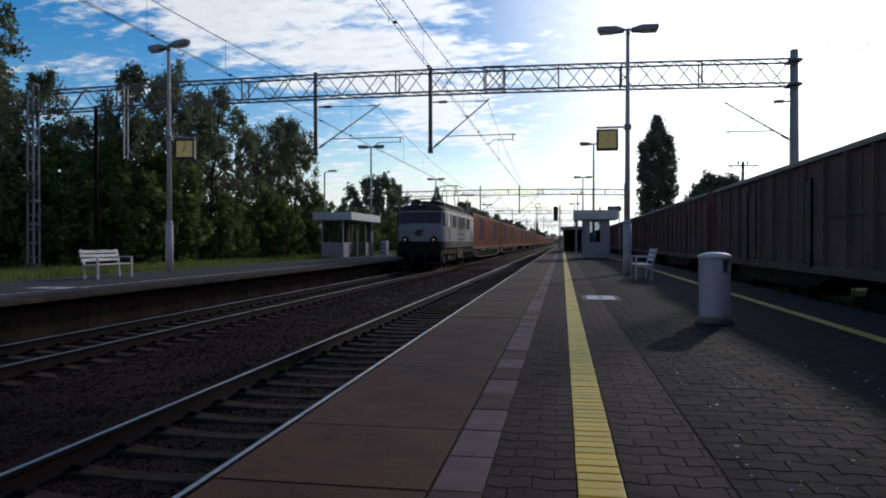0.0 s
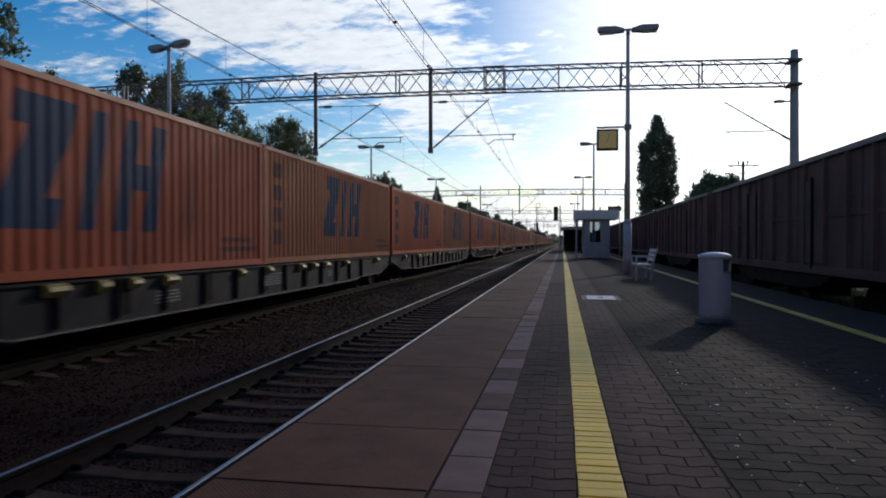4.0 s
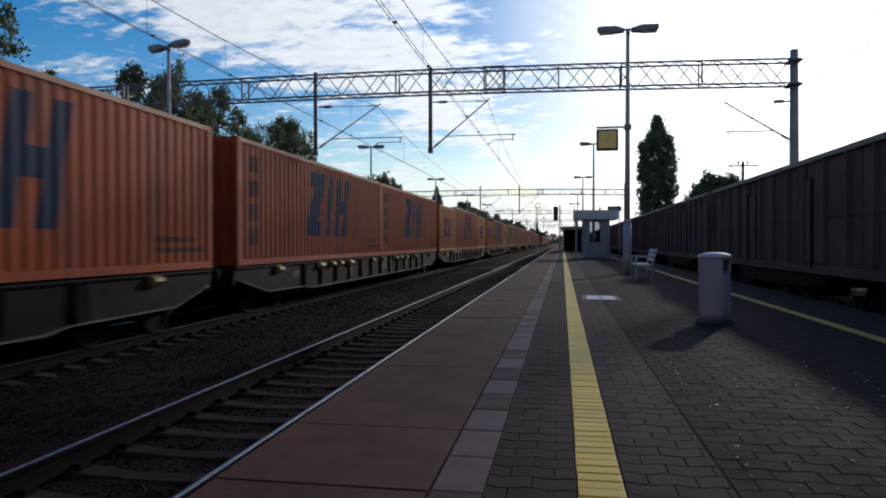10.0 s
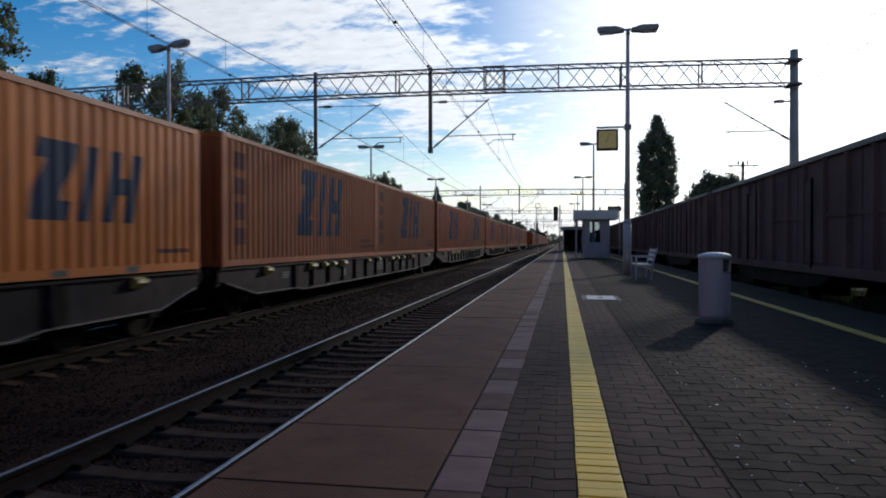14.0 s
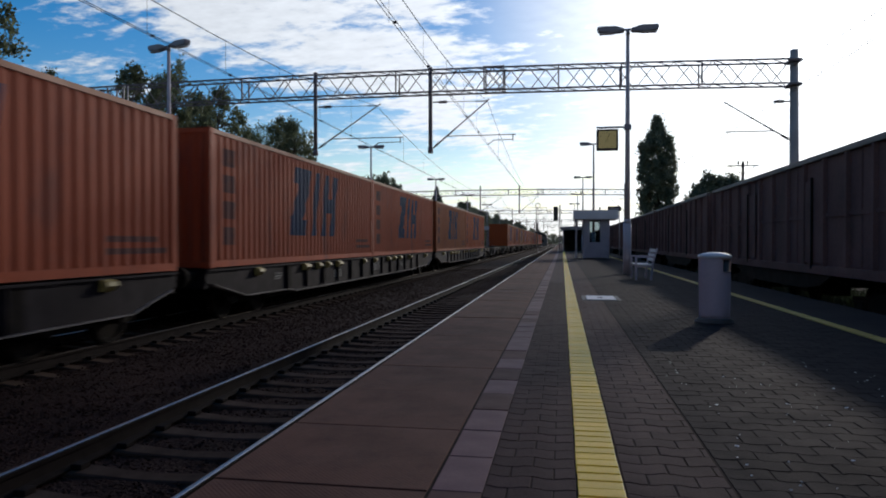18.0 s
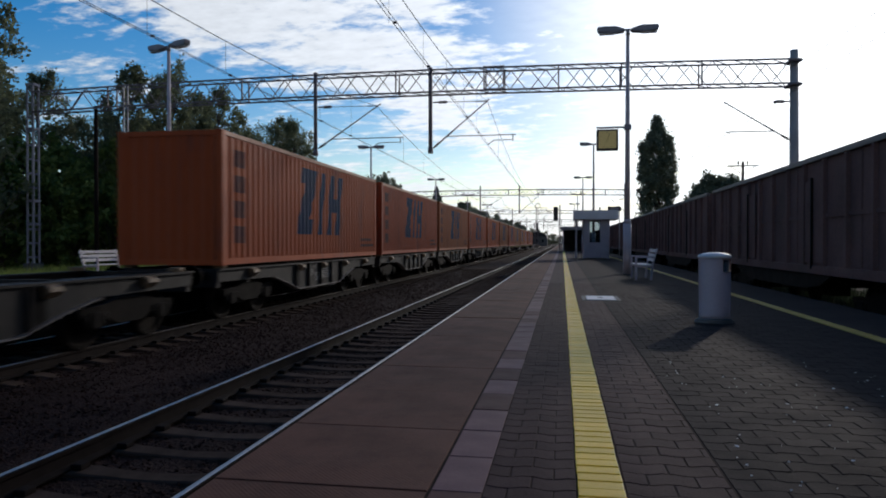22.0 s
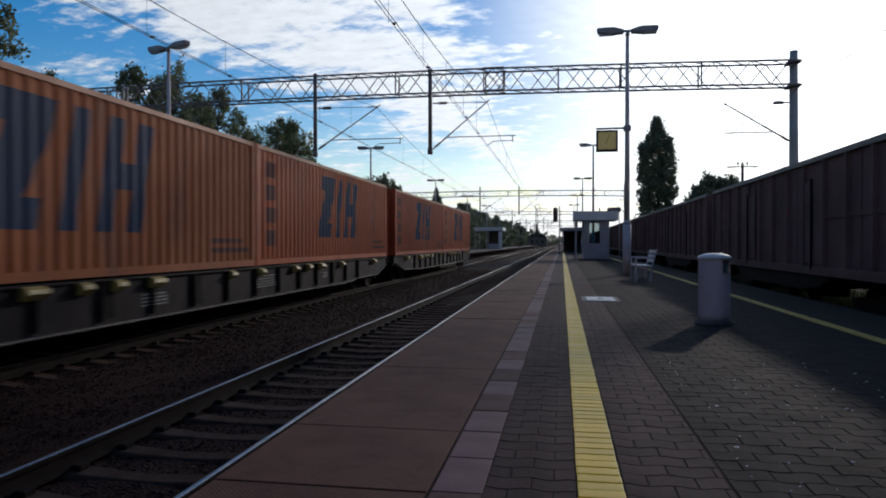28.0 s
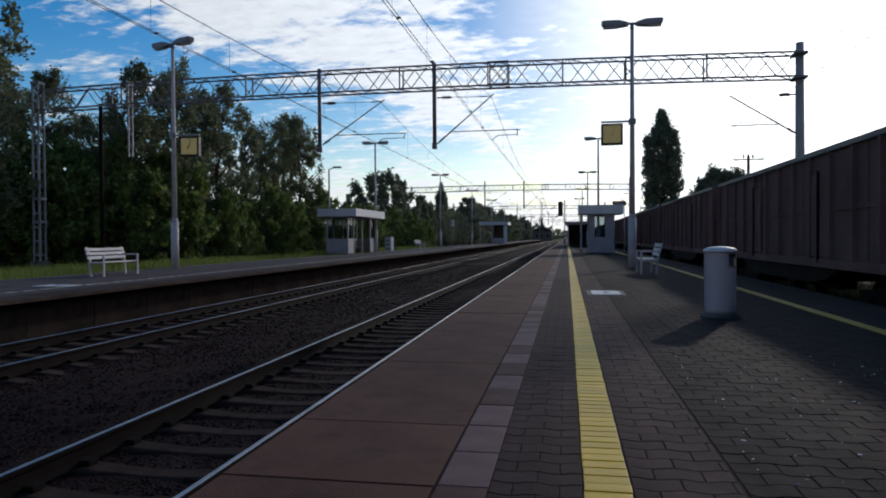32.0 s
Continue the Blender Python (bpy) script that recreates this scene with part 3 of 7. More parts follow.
    solid("paving_across", box(L_BACK + 0.15, L_EDGE - 0.852, -60, 330, -0.06, -0.004), M_PAVACROSS, "grey block paving of the platform across the tracks", "paving")
    solid("kerb_across", box(L_BACK, L_BACK + 0.146, -60, 330, -0.2, 0.01, 0.01), M_CONC, "pale concrete kerb at the back of the platform", "kerb")
    line = thing("white_line_across", "pale worn safety line on the platform across the tracks", "safety line", kind="structure")
    dash = mesh_of("brick", box(L_EDGE - 1.63, L_EDGE - 1.51, 0.01, 0.36, -0.03, 0.001, 0.003), M_OLDLINE)
    for k in range(120):
        ob = part("brick", dash, None, line)
        ob.location = (0, 12 + k * 0.5, random.uniform(-0.002, 0.002))
    tagged(part("bricks_far", box(L_EDGE - 1.65, L_EDGE - 1.5, 72.01, 330, -0.03, 0.001), M_OLDLINE, line), kind="stuff")


build_ground()
build_tracks()
build_platforms()


# ---- the goods train ----
SPEED = 19.3                # metres a second, towards the camera
TRAIN_X = TRACKS[1]
MOVERS = []                 # (thing, place along the track when the clip starts)
RIB = 0.2835


def side_profile(length):
    """(y, depth) along a corrugated side: outer flats, slopes and inner flats."""
    pts, y = [], 0.16
    while y < length - 0.2:
        for dy, d in ((0.0, 0.0), (0.072, 0.0), (0.14, 0.036), (0.212, 0.036)):
            if y + dy < length - 0.16:
                pts.append((y + dy, d))
        y += RIB
    pts.append((length - 0.16, 0.0))
    return pts


def corrugated(length, x, sign, z0, z1):
    bm = bmesh.new()
    prev = None
    for y, d in side_profile(length):
        a, b = bm.verts.new((x - sign * d, y, z0)), bm.verts.new((x - sign * d, y, z1))
        if prev:
            bm.faces.new((prev[0], a, b, prev[1]) if sign > 0 else (a, prev[0], prev[1], b))
        prev = (a, b)
    return bm


def painted(length, x, sign, quads):
    """Thin paint that follows the corrugation. quads: slanted patches (y at the foot, width, z0, z1, slant)."""
    bm = bmesh.new()
    prof = side_profile(length)

    def depth(y):
        for (ya, da), (yb, db) in zip(prof, prof[1:]):
            if ya <= y <= yb:
                return da + (db - da) * (y - ya) / max(yb - ya, 1e-6)
        return 0.0

    for yq, w, z0, z1, k in quads:
        lean = k * (z1 - z0)
        lo, hi = min(yq, yq + lean), max(yq + w, yq + w + lean)
        stops = sorted({lo, hi, yq, yq + w, yq + lean, yq + w + lean, *[y for y, _ in prof if lo < y < hi]})
        prev = None
        for y in stops:
            if abs(k) < 1e-6:
                a, b = z0, z1
            else:
                e1, e2 = z0 + (y - yq - w) / k, z0 + (y - yq) / k
                a, b = max(z0, min(e1, e2)), min(z1, max(e1, e2))
            if b < a:
                b = a
            px = x - sign * depth(y) + sign * 0.004
            cur = (bm.verts.new((px, y, a)), bm.verts.new((px, y, b)))
            if prev:
                q = (prev[0], cur[0], cur[1], prev[1])
                bm.faces.new(q if sign > 0 else q[::-1])
            prev = cur
    return bm


def make_container(length, height, paint, label, group):
    """Corner posts, rails, corrugated walls and roof, castings and faded markings. Origin: middle of the front foot."""
    ob = thing("shipping_container", label, "container", group)
    W, H, Ln = 1.219, height, length
    part("side_wall", corrugated(Ln, W - 0.012, 1, 0.14, H - 0.10), paint, ob)
    part("side_wall", corrugated(Ln, -W + 0.012, -1, 0.14, H - 0.10), paint, ob)
    part("bottom_rail", box(W - 0.05, W, 0.15, Ln - 0.15, 0.015, 0.15), paint, ob)
    part("top_rail", box(W - 0.06, W, 0.15, Ln - 0.15, H - 0.10, H - 0.012), M_TOPRAIL, ob)
    for y in (0.0, Ln - 0.16):
        part("corner_post", box(W - 0.15, W, y, y + 0.16, 0.118, H - 0.118, 0.01), paint, ob)
        for z in (0.0, H - 0.118):
            part("corner_casting", box(W - 0.158, W + 0.002, y - 0.003, y + 0.163, z, z + 0.118, 0.008), paint, ob)
    back = bm_box(box(-W, -W + 0.05, 0.15, Ln - 0.15, 0.015, 0.15), -W, -W + 0.06, 0.15, Ln - 0.15, H - 0.10, H - 0.012)
    for y in (0.0, Ln - 0.16):
        bm_box(back, -W, -W + 0.15, y, y + 0.16, 0.0, H)
    part("back_frame", back, paint, ob)
    # end walls: ribbed in front, doors behind
    bm = bmesh.new()
    prev, x, k = None, -W + 0.15, 0
    while x < W - 0.14:
        d = 0.03 if k % 4 in (2, 3) else 0.0
        cur = (bm.verts.new((x, 0.02 + d, 0.12)), bm.verts.new((x, 0.02 + d, H - 0.1)))
        if prev:
            bm.faces.new((prev[0], cur[0], cur[1], prev[1]))
        prev, x, k = cur, x + 0.066, k + 1
    part("end_wall", bm, paint, ob)
    part("end_sill", box(-W + 0.16, W - 0.16, 0.004, 0.1, 0.01, 0.13), paint, ob)
    part("end_header", box(-W + 0.16, W - 0.16, 0.004, 0.1, H - 0.115, H - 0.01), paint, ob)
    for s in (-1, 1):
        door = part("door", box(-W + 0.155 if s < 0 else 0.006, -0.006 if s < 0 else W - 0.155, Ln - 0.07, Ln - 0.025, 0.13, H - 0.11, 0.008), paint, ob)
        for bx in (0.3, 0.8):
            part("locking_bar", tube((s * bx, Ln - 0.008, 0.2), (s * bx, Ln - 0.008, H - 0.15), 0.017, seg=6), M_GALV, door, "galvanised locking bar")
    part("roof", box(-W + 0.06, W - 0.06, 0.1, Ln - 0.06, H - 0.05, H - 0.02), paint, ob)
    part("floor_panel", box(-W + 0.05, W - 0.05, 0.1, Ln - 0.06, 0.06, 0.12), M_UNDER, ob)
    z0, z1 = 0.72, 2.58

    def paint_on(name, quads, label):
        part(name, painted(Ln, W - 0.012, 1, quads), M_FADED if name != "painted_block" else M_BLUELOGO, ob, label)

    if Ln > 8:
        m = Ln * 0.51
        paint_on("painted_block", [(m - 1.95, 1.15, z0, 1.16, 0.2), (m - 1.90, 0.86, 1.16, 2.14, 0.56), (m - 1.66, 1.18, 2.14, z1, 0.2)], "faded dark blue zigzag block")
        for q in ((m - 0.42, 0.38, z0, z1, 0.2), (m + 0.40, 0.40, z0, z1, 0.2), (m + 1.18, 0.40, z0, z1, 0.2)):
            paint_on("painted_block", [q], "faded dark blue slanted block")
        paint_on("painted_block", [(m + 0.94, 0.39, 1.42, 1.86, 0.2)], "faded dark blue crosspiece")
        for k in range(4):
            paint_on("painted_square", [(0.62, 0.52, 0.48 + k * 0.56, 0.86 + k * 0.56, 0.0)], "small faded blue square")
        paint_on("marking_line", [(Ln - 2.0, 1.7, 0.34, 0.44, 0.0)], "thin dark marking line")
        paint_on("marking_line", [(Ln - 2.0, 1.4, 0.54, 0.64, 0.0)], "thin dark marking line")
    else:
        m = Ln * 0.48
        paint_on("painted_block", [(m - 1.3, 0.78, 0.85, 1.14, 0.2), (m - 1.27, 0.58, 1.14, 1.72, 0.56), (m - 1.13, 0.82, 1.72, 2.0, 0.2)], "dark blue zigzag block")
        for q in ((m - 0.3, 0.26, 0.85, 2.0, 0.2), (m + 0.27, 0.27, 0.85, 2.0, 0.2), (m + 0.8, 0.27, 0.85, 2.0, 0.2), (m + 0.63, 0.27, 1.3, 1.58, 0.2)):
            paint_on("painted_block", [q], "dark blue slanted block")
        paint_on("marking_line", [(Ln - 1.4, 1.1, 0.34, 0.42, 0.0)], "thin dark marking line")
        for y in (Ln * 0.5 - 1.0, Ln * 0.5 + 0.7):
            part("fork_pocket", box(W - 0.02, W + 0.003, y, y + 0.34, 0.03, 0.135), M_BLACK, ob, "dark fork pocket")
        for z in (0.6, 1.0, 1.4):
            paint_on("painted_square", [(0.45, 0.3, z, z + 0.25, 0)], "small blue square")
    return ob


def wheel_mesh():
    bm = bmesh.new()
    prof = [(-0.07, 0.10), (-0.07, 0.44), (-0.066, 0.49), (-0.04, 0.49), (-0.03, 0.463), (0.065, 0.457), (0.065, 0.40), (0.02, 0.37), (0.015, 0.14), (0.08, 0.13), (0.08, 0.0)]
    n, rings = 24, []
    for x, r in prof:
        rings.append([bm.verts.new((x, r * math.cos(2 * math.pi * k / n), r * math.sin(2 * math.pi * k / n))) for k in range(n)] if r > 0 else [bm.verts.new((x, 0, 0))])
    for a, b in zip(rings, rings[1:]):
        for k in range(n):
            bm.faces.new((a[k], a[(k + 1) % n], b[(k + 1) % n], b[k]) if len(b) > 1 else (a[k], a[(k + 1) % n], b[0]))
    bmesh.ops.recalc_face_normals(bm, faces=bm.faces)
    return mesh_of("wheel", bm, M_UNDER)


WHEEL = wheel_mesh()


def add_bogie(parent, y, base=1.8):
    """Side frames with arched beams, axle boxes, springs and four wheels. Rail level is z = 0."""
    bm = bmesh.new()
    for s in (-1, 1):
        x = s * 1.0
        out = [(-base / 2 - 0.35, 0.52), (-base / 2 - 0.35, 0.66), (-base / 2 + 0.25, 0.70), (-0.35, 0.78), (0.35, 0.78), (base / 2 - 0.25, 0.70), (base / 2 + 0.35, 0.66),
               (base / 2 + 0.35, 0.52), (base / 2 - 0.25, 0.50), (0.35, 0.36), (-0.35, 0.36), (-base / 2 + 0.25, 0.50)]
        bm_prism(bm, [(y + a, b) for a, b in out], "x", x - 0.05, x + 0.05)
    bm_box(bm, -0.96, 0.96, y - 0.25, y + 0.25, 0.5, 0.8)
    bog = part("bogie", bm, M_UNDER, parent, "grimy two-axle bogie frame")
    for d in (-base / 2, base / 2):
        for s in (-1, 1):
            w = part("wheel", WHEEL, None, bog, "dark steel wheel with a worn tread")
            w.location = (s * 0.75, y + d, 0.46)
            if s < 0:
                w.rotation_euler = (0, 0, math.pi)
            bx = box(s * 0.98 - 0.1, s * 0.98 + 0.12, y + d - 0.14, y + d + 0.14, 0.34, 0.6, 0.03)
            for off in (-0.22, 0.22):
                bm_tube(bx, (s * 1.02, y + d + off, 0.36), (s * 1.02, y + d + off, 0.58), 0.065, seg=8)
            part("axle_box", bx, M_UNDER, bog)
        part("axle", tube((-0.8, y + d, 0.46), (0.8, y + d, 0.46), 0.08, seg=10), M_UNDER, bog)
    return bog


def add_buffers(parent, y, way):
    for s in (-1, 1):
        bf = part("buffer", bm_tube(tube((s * 0.875, y, 1.0), (s * 0.875, y + way * 0.35, 1.0), 0.10, 0.08, 12), (s * 0.875, y + way * 0.35, 1.0), (s * 0.875, y + way * 0.5, 1.0), 0.055, seg=10), M_UNDER, parent)
        part("buffer_plate", tube((s * 0.875, y + way * 0.5, 1.0), (s * 0.875, y + way * 0.55, 1.0), 0.22, seg=16), M_UNDER, bf)
    part("coupling", bm_box(tube((0, y, 0.95), (0, y + way * 0.5, 0.85), 0.04, seg=6), -0.05, 0.05, y + way * 0.45 - 0.05, y + way * 0.45 + 0.05, 0.45, 0.9), M_UNDER, parent)


DECK = 1.16     # height of the container seats over the rail


def marking_rows(y, width, top, rows, rng):
    """A block of small broken lines on a sill's face."""
    bm = bmesh.new()
    for r in range(rows):
        z, a = top - r * 0.062, y
        while a < y + width - 0.05:
            b = min(a + rng.uniform(0.06, 0.22), y + width)
            bm_box(bm, 1.174, 1.178, a, b, z - 0.032, z)
            a = b + rng.uniform(0.03, 0.07)
    return bm


def add_sill(parent, y0, y1, ends, paint, ribs, latches):
    """Side sills: on long wagons deep almost to the ends, on short frames fish-bellied between the bogies."""
    rng = random.Random(int(y0 * 10) + len(ribs))
    D = DECK
    for s in (-1, 1):
        a, b = y0 + ends, y1 - ends
        if ends < 3:
            low = [(y0, D - 0.30), (y0 + 0.25, D - 0.33), (y0 + 1.75, D - 0.66), (y0 + 4.2, D - 0.68), (y0 + 4.7, D - 0.75), (y1 - 4.7, D - 0.75), (y1 - 4.2, D - 0.68), (y1 - 1.4, D - 0.66), (y1 - 0.2, D - 0.33), (y1, D - 0.30)]
        else:
            low = [(y0, D - 0.30), (a - 0.9, D - 0.32), (a - 0.1, D - 0.50), (a + 0.7, D - 0.72), (b - 0.7, D - 0.72), (b + 0.1, D - 0.50), (b + 0.9, D - 0.32), (y1, D - 0.30)]
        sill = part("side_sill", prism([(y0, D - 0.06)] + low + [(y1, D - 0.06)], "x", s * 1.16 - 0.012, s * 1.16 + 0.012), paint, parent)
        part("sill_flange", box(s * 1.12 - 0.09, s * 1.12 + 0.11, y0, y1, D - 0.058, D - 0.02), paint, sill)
        foot = bmesh.new()
        for (ya, za), (yb, zb) in zip(low[1:-2], low[2:-1]):
            bm_prism(foot, [(ya, za - 0.022), (yb, zb - 0.022), (yb, zb - 0.002), (ya, za - 0.002)], "x", s * 1.145 - 0.095, s * 1.145 + 0.095)
        part("sill_foot", foot, M_FOOT, sill, "lower flange with a painted sky highlight")
        for k, y in enumerate(ribs if s > 0 else ()):
            part("stiffener", box(1.173, 1.25, y - 0.012, y + 0.012, D - 0.70, D - 0.06), paint, sill)
            if k % 2 == 0:
                # No hollow here: a flat dark panel paints the recess's shade.
                part("recess_panel", box(1.1725, 1.1765, y + 0.016, y + 0.36, D - 0.66, D - 0.09), M_UNDER, sill, "flat dark panel for the shade beside a stiffener")
        if s > 0:
            for y, w in latches:
                part("container_latch", prism([(1.19, D - 0.23), (1.23, D - 0.245), (1.345, D - 0.15), (1.32, D - 0.09), (1.19, D - 0.03)], "y", y, y + w * 0.8), M_LATCH if paint is not M_WAGPOCKET else M_SEAT, sill, "folding container latch")
            for k in range(4):
                yy = a + 1.5 + k * (b - a - 2.6) / 4
                part("marking_lines", marking_rows(yy, 0.45 + 0.3 * (k % 3), D - 0.24 - 0.1 * (k % 2), 3 + k % 3, rng), M_BARWHITE, sill, "small block of faded white marking lines")
    bm = bmesh.new()
    bm_box(bm, -1.14, 1.14, y0, y0 + 0.15, DECK - 0.42, DECK - 0.03)
    bm_box(bm, -1.14, 1.14, y1 - 0.15, y1, DECK - 0.42, DECK - 0.03)
    bm_box(bm, -0.25, 0.25, y0, y1, DECK - 0.4, DECK - 0.1)
    y = y0 + 1.5
    while y < y1 - 1:
        bm_box(bm, -1.14, 1.14, y - 0.06, y + 0.06, DECK - 0.38, DECK - 0.06)
        y += 2.03
    part("cross_frame", bm, paint, parent)


def make_flat_wagon(paint, label):
    """Long two-bogie container wagon, 24.6 m of deck."""
    ob = thing("container_wagon", label, "wagon", "goods train wagons")
    add_sill(ob, 0, 24.6, 1.9, paint, [4.1 + 1.37 * k for k in range(13)], [(2.2, 0.35), (5.2, 0.5), (6.3, 0.3), (7.1, 0.3), (8.1, 0.45), (11.0, 0.25), (12.5, 0.25), (14.6, 0.3), (15.6, 0.3), (16.6, 0.4), (18.6, 0.3), (22.4, 0.35)])
    add_bogie(ob, 2.3), add_bogie(ob, 22.3)
    add_buffers(ob, 0.0, -1), add_buffers(ob, 24.6, 1)
    return ob


def make_pocket_wagon(paint, label):
    """Two short frames joined by a middle pivot, as on an articulated wagon; z = 0 is the rail."""
    ob = thing("articulated_wagon", label, "wagon", "goods train wagons")
    for o in (0.0, 13.1):
        add_sill(ob, o, o + 12.25, 3.7, paint, [o + 4.2 + 0.96 * k for k in range(5)], [(o + 1.4, 0.35), (o + 4.4, 0.3), (o + 6.2, 0.3), (o + 8.3, 0.3), (o + 10.6, 0.35)])
        add_bogie(ob, o + 1.75), add_bogie(ob, o + 10.5)
        for y in (o + 0.2, o + 11.8):
            for s in (-1, 1):
                part("corner_seat", box(s * 1.05 - 0.12, s * 1.05 + 0.12, y, y + 0.2, DECK - 0.02, DECK + 0.06, 0.02), M_SEAT, ob, "rusty container corner seat")
    add_buffers(ob, 0.0, -1), add_buffers(ob, 25.35, 1)
    part("pivot_bar", box(-0.15, 0.15, 12.25, 13.1, DECK - 0.45, DECK - 0.15), paint, ob)
    return ob


# the first metre of each wagon's load behind the engine, and the loads: L long, S short
BROWN, GREY = "brown", "grey"
WAGONS = [(56.5, BROWN, "02"), (81.8, GREY, "12"), (106.8, BROWN, "02"), (132.2, BROWN, "10"), (157.7, GREY, "21"), (182.9, BROWN, "00"), (208.5, BROWN, "11"),
          (234.0, BROWN, "s0s"), (259.6, BROWN, "t2s"), (285.0, BROWN, "22"), (310.5, BROWN, "12"), (336.0, BROWN, "01"), (361.7, BROWN, "11"), (387.4, GREY, "20"),
          (413.0, "pocket", ""), (439.4, "pocket", "01"), (465.6, "pocket", "21"), (492.1, "pocket", "02"), (518.7, BROWN, "12"), (544.6, BROWN, "20"), (570.6, BROWN, "10")]
SHIFT = 1.23


def build_train():
    z = RAIL_Z
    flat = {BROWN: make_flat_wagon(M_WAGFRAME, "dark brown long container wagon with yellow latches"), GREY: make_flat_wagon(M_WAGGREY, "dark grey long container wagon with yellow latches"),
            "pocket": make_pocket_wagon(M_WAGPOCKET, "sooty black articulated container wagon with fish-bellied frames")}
    names = ("orange-red", "rust-red", "faded tan-orange", "amber")
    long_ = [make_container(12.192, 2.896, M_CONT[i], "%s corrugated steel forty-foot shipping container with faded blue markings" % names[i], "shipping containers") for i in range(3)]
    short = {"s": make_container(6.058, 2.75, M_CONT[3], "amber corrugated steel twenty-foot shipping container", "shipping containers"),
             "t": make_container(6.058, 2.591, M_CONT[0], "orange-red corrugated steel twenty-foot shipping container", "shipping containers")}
    used = set()

    def place(src, y, zz):
        if src in used:
            ob = copy_thing(src, pose(TRAIN_X, y, zz))
        else:
            used.add(src)
            ob = src
            ob.matrix_world = pose(TRAIN_X, y, zz)
        MOVERS.append((ob, y, zz))

    for p, kind, load in WAGONS:
        y = p - SHIFT
        place(flat[kind], y - 0.1, z)
        at = y
        for k, c in enumerate(load):
            if kind == "pocket":
                at = y + 13.1 * k
                place(long_[int(c)], at, z + DECK + 0.04)
            else:
                src = short[c] if c in short else long_[int(c)]
                place(src, at, z + DECK)
                at += (6.058 if c in short else 12.192) + 0.08


build_train()


# ---- the overhead line ----
PORTALS = (29.0, 91.0, 151.0, 211.0, 271.0)
CHORD_LOW, CHORD_TOP = 7.45, 8.38


def make_portal(full):
    """A lattice beam on a round concrete mast and a lattice mast, with drop posts that carry the wire supports. Origin: on the near track's level."""
    ob = thing("overhead_line_portal", "grey lattice steel gantry across the tracks with drop posts and insulators", "gantry", "overhead line gantries")
    xl, xr, w = -24.6, 8.72 if full else 7.72, 0.34
    low, high = (CHORD_LOW, CHORD_TOP) if full else (7.3, 8.0)

    def dip(x):
        """The beam is slightly cambered: its ends hang lower than its middle."""
        return -0.2 * ((x + 7.0) / 16.5) ** 2

    beam = thing("beam", "", "")
    beam.parent = ob
    rest = bmesh.new()
    for s in (-w, w):
        for z in (low, high):
            bm, prev = bmesh.new(), None
            for k in range(9):
                x = xl + (xr - xl) * k / 8
                cur = [bm.verts.new((x, s + i * 0.031, z + dip(x) + j * 0.031)) for i, j in ((-1, -1), (1, -1), (1, 1), (-1, 1))]
                for e in range(4) if prev else ():
                    bm.faces.new((prev[e], prev[(e + 1) % 4], cur[(e + 1) % 4], cur[e]))
                if k in (0, 8):
                    bm.faces.new(cur)
                prev = cur
            bmesh.ops.recalc_face_normals(bm, faces=bm.faces)
            part("chord", bm, M_LATTICE, beam)
        n = 46
        step = (xr - xl) / n
        for k in range(n):
            a, b = xl + k * step, xl + (k + 1) * step
            up = (k % 2 == 0) == (s > 0)
            bar = ((a, s, (low if up else high) + dip(a)), (b, s, (high if up else low) + dip(b)), 0.032)
            if full:
                part("lattice_bar", bm_bar(bmesh.new(), *bar), M_LATTICE, beam)
            else:
                bm_bar(rest, *bar)
    if full:
        for z in (low, high):
            for k in range(46):
                a, b = xl + k * step, xl + (k + 1) * step
                part("tie_bar", bm_bar(bmesh.new(), (a, -w, z + dip(a)), (b, w, z + dip(b)), 0.026), M_LATTICE, beam)
    else:
        tagged(part("lattice", rest, M_LATTICE, beam), kind="stuff")
    for x in (-20.6, -14.0, -7.0, -0.16, 2.34, 5.43):
        for s in (-w, w):
            part("batten", bm_bar(bmesh.new(), (x, s, low + dip(x)), (x, s, high + dip(x)), 0.055), M_LATTICE, beam)
    for s in (-w, w):
        bm = bmesh.new()
        for x in (-3.22, -2.41):
            bm_bar(bm, (x, s * 1.1, low - 0.05), (x, s * 1.1, high + 0.05), 0.05)
        for z in (low, high):
            bm_bar(bm, (-3.22, s * 1.1, z), (-2.41, s * 1.1, z), 0.07)
        bm_bar(bm, (-3.22, s * 1.1, low), (-2.41, s * 1.1, high), 0.03)
        bm_bar(bm, (-3.22, s * 1.13, high), (-2.41, s * 1.13, low), 0.03)
        part("splice_frame", bm, M_LATTICE, beam, "bolted splice frame in the beam")
    mx = xr + 0.22
    part("mast", tube((mx + 0.03, 0, -1.05), (mx - 0.01, 0, 8.62), 0.20, 0.145, 16), M_CONCMAST, ob, "pale round concrete mast")
    for z in (low - 0.3, high - 0.3):
        part("mast_bracket", box(mx - 0.26, mx + 0.18, -0.38, 0.38, z + 0.04, z + 0.13, 0.01), M_LATTICE, ob)
    lm = thing("lattice_mast", "", "")
    lm.parent = ob
    for dx in (-0.17, 0.17):
        for dy in (-0.17, 0.17):
            part("mast_leg", bm_bar(bmesh.new(), (-24.78 + dx, dy, -0.6), (-24.78 + dx * 0.9, dy, 8.6), 0.075), M_LAMPGREY, lm)
    z = 0.35
    while z < 8.3:
        for dy in (-0.205, 0.205):
            if full:
                part("mast_batten", box(-24.96, -24.60, dy - 0.006, dy + 0.006, z, z + 0.09), M_LAMPGREY, lm)
        z += 0.66
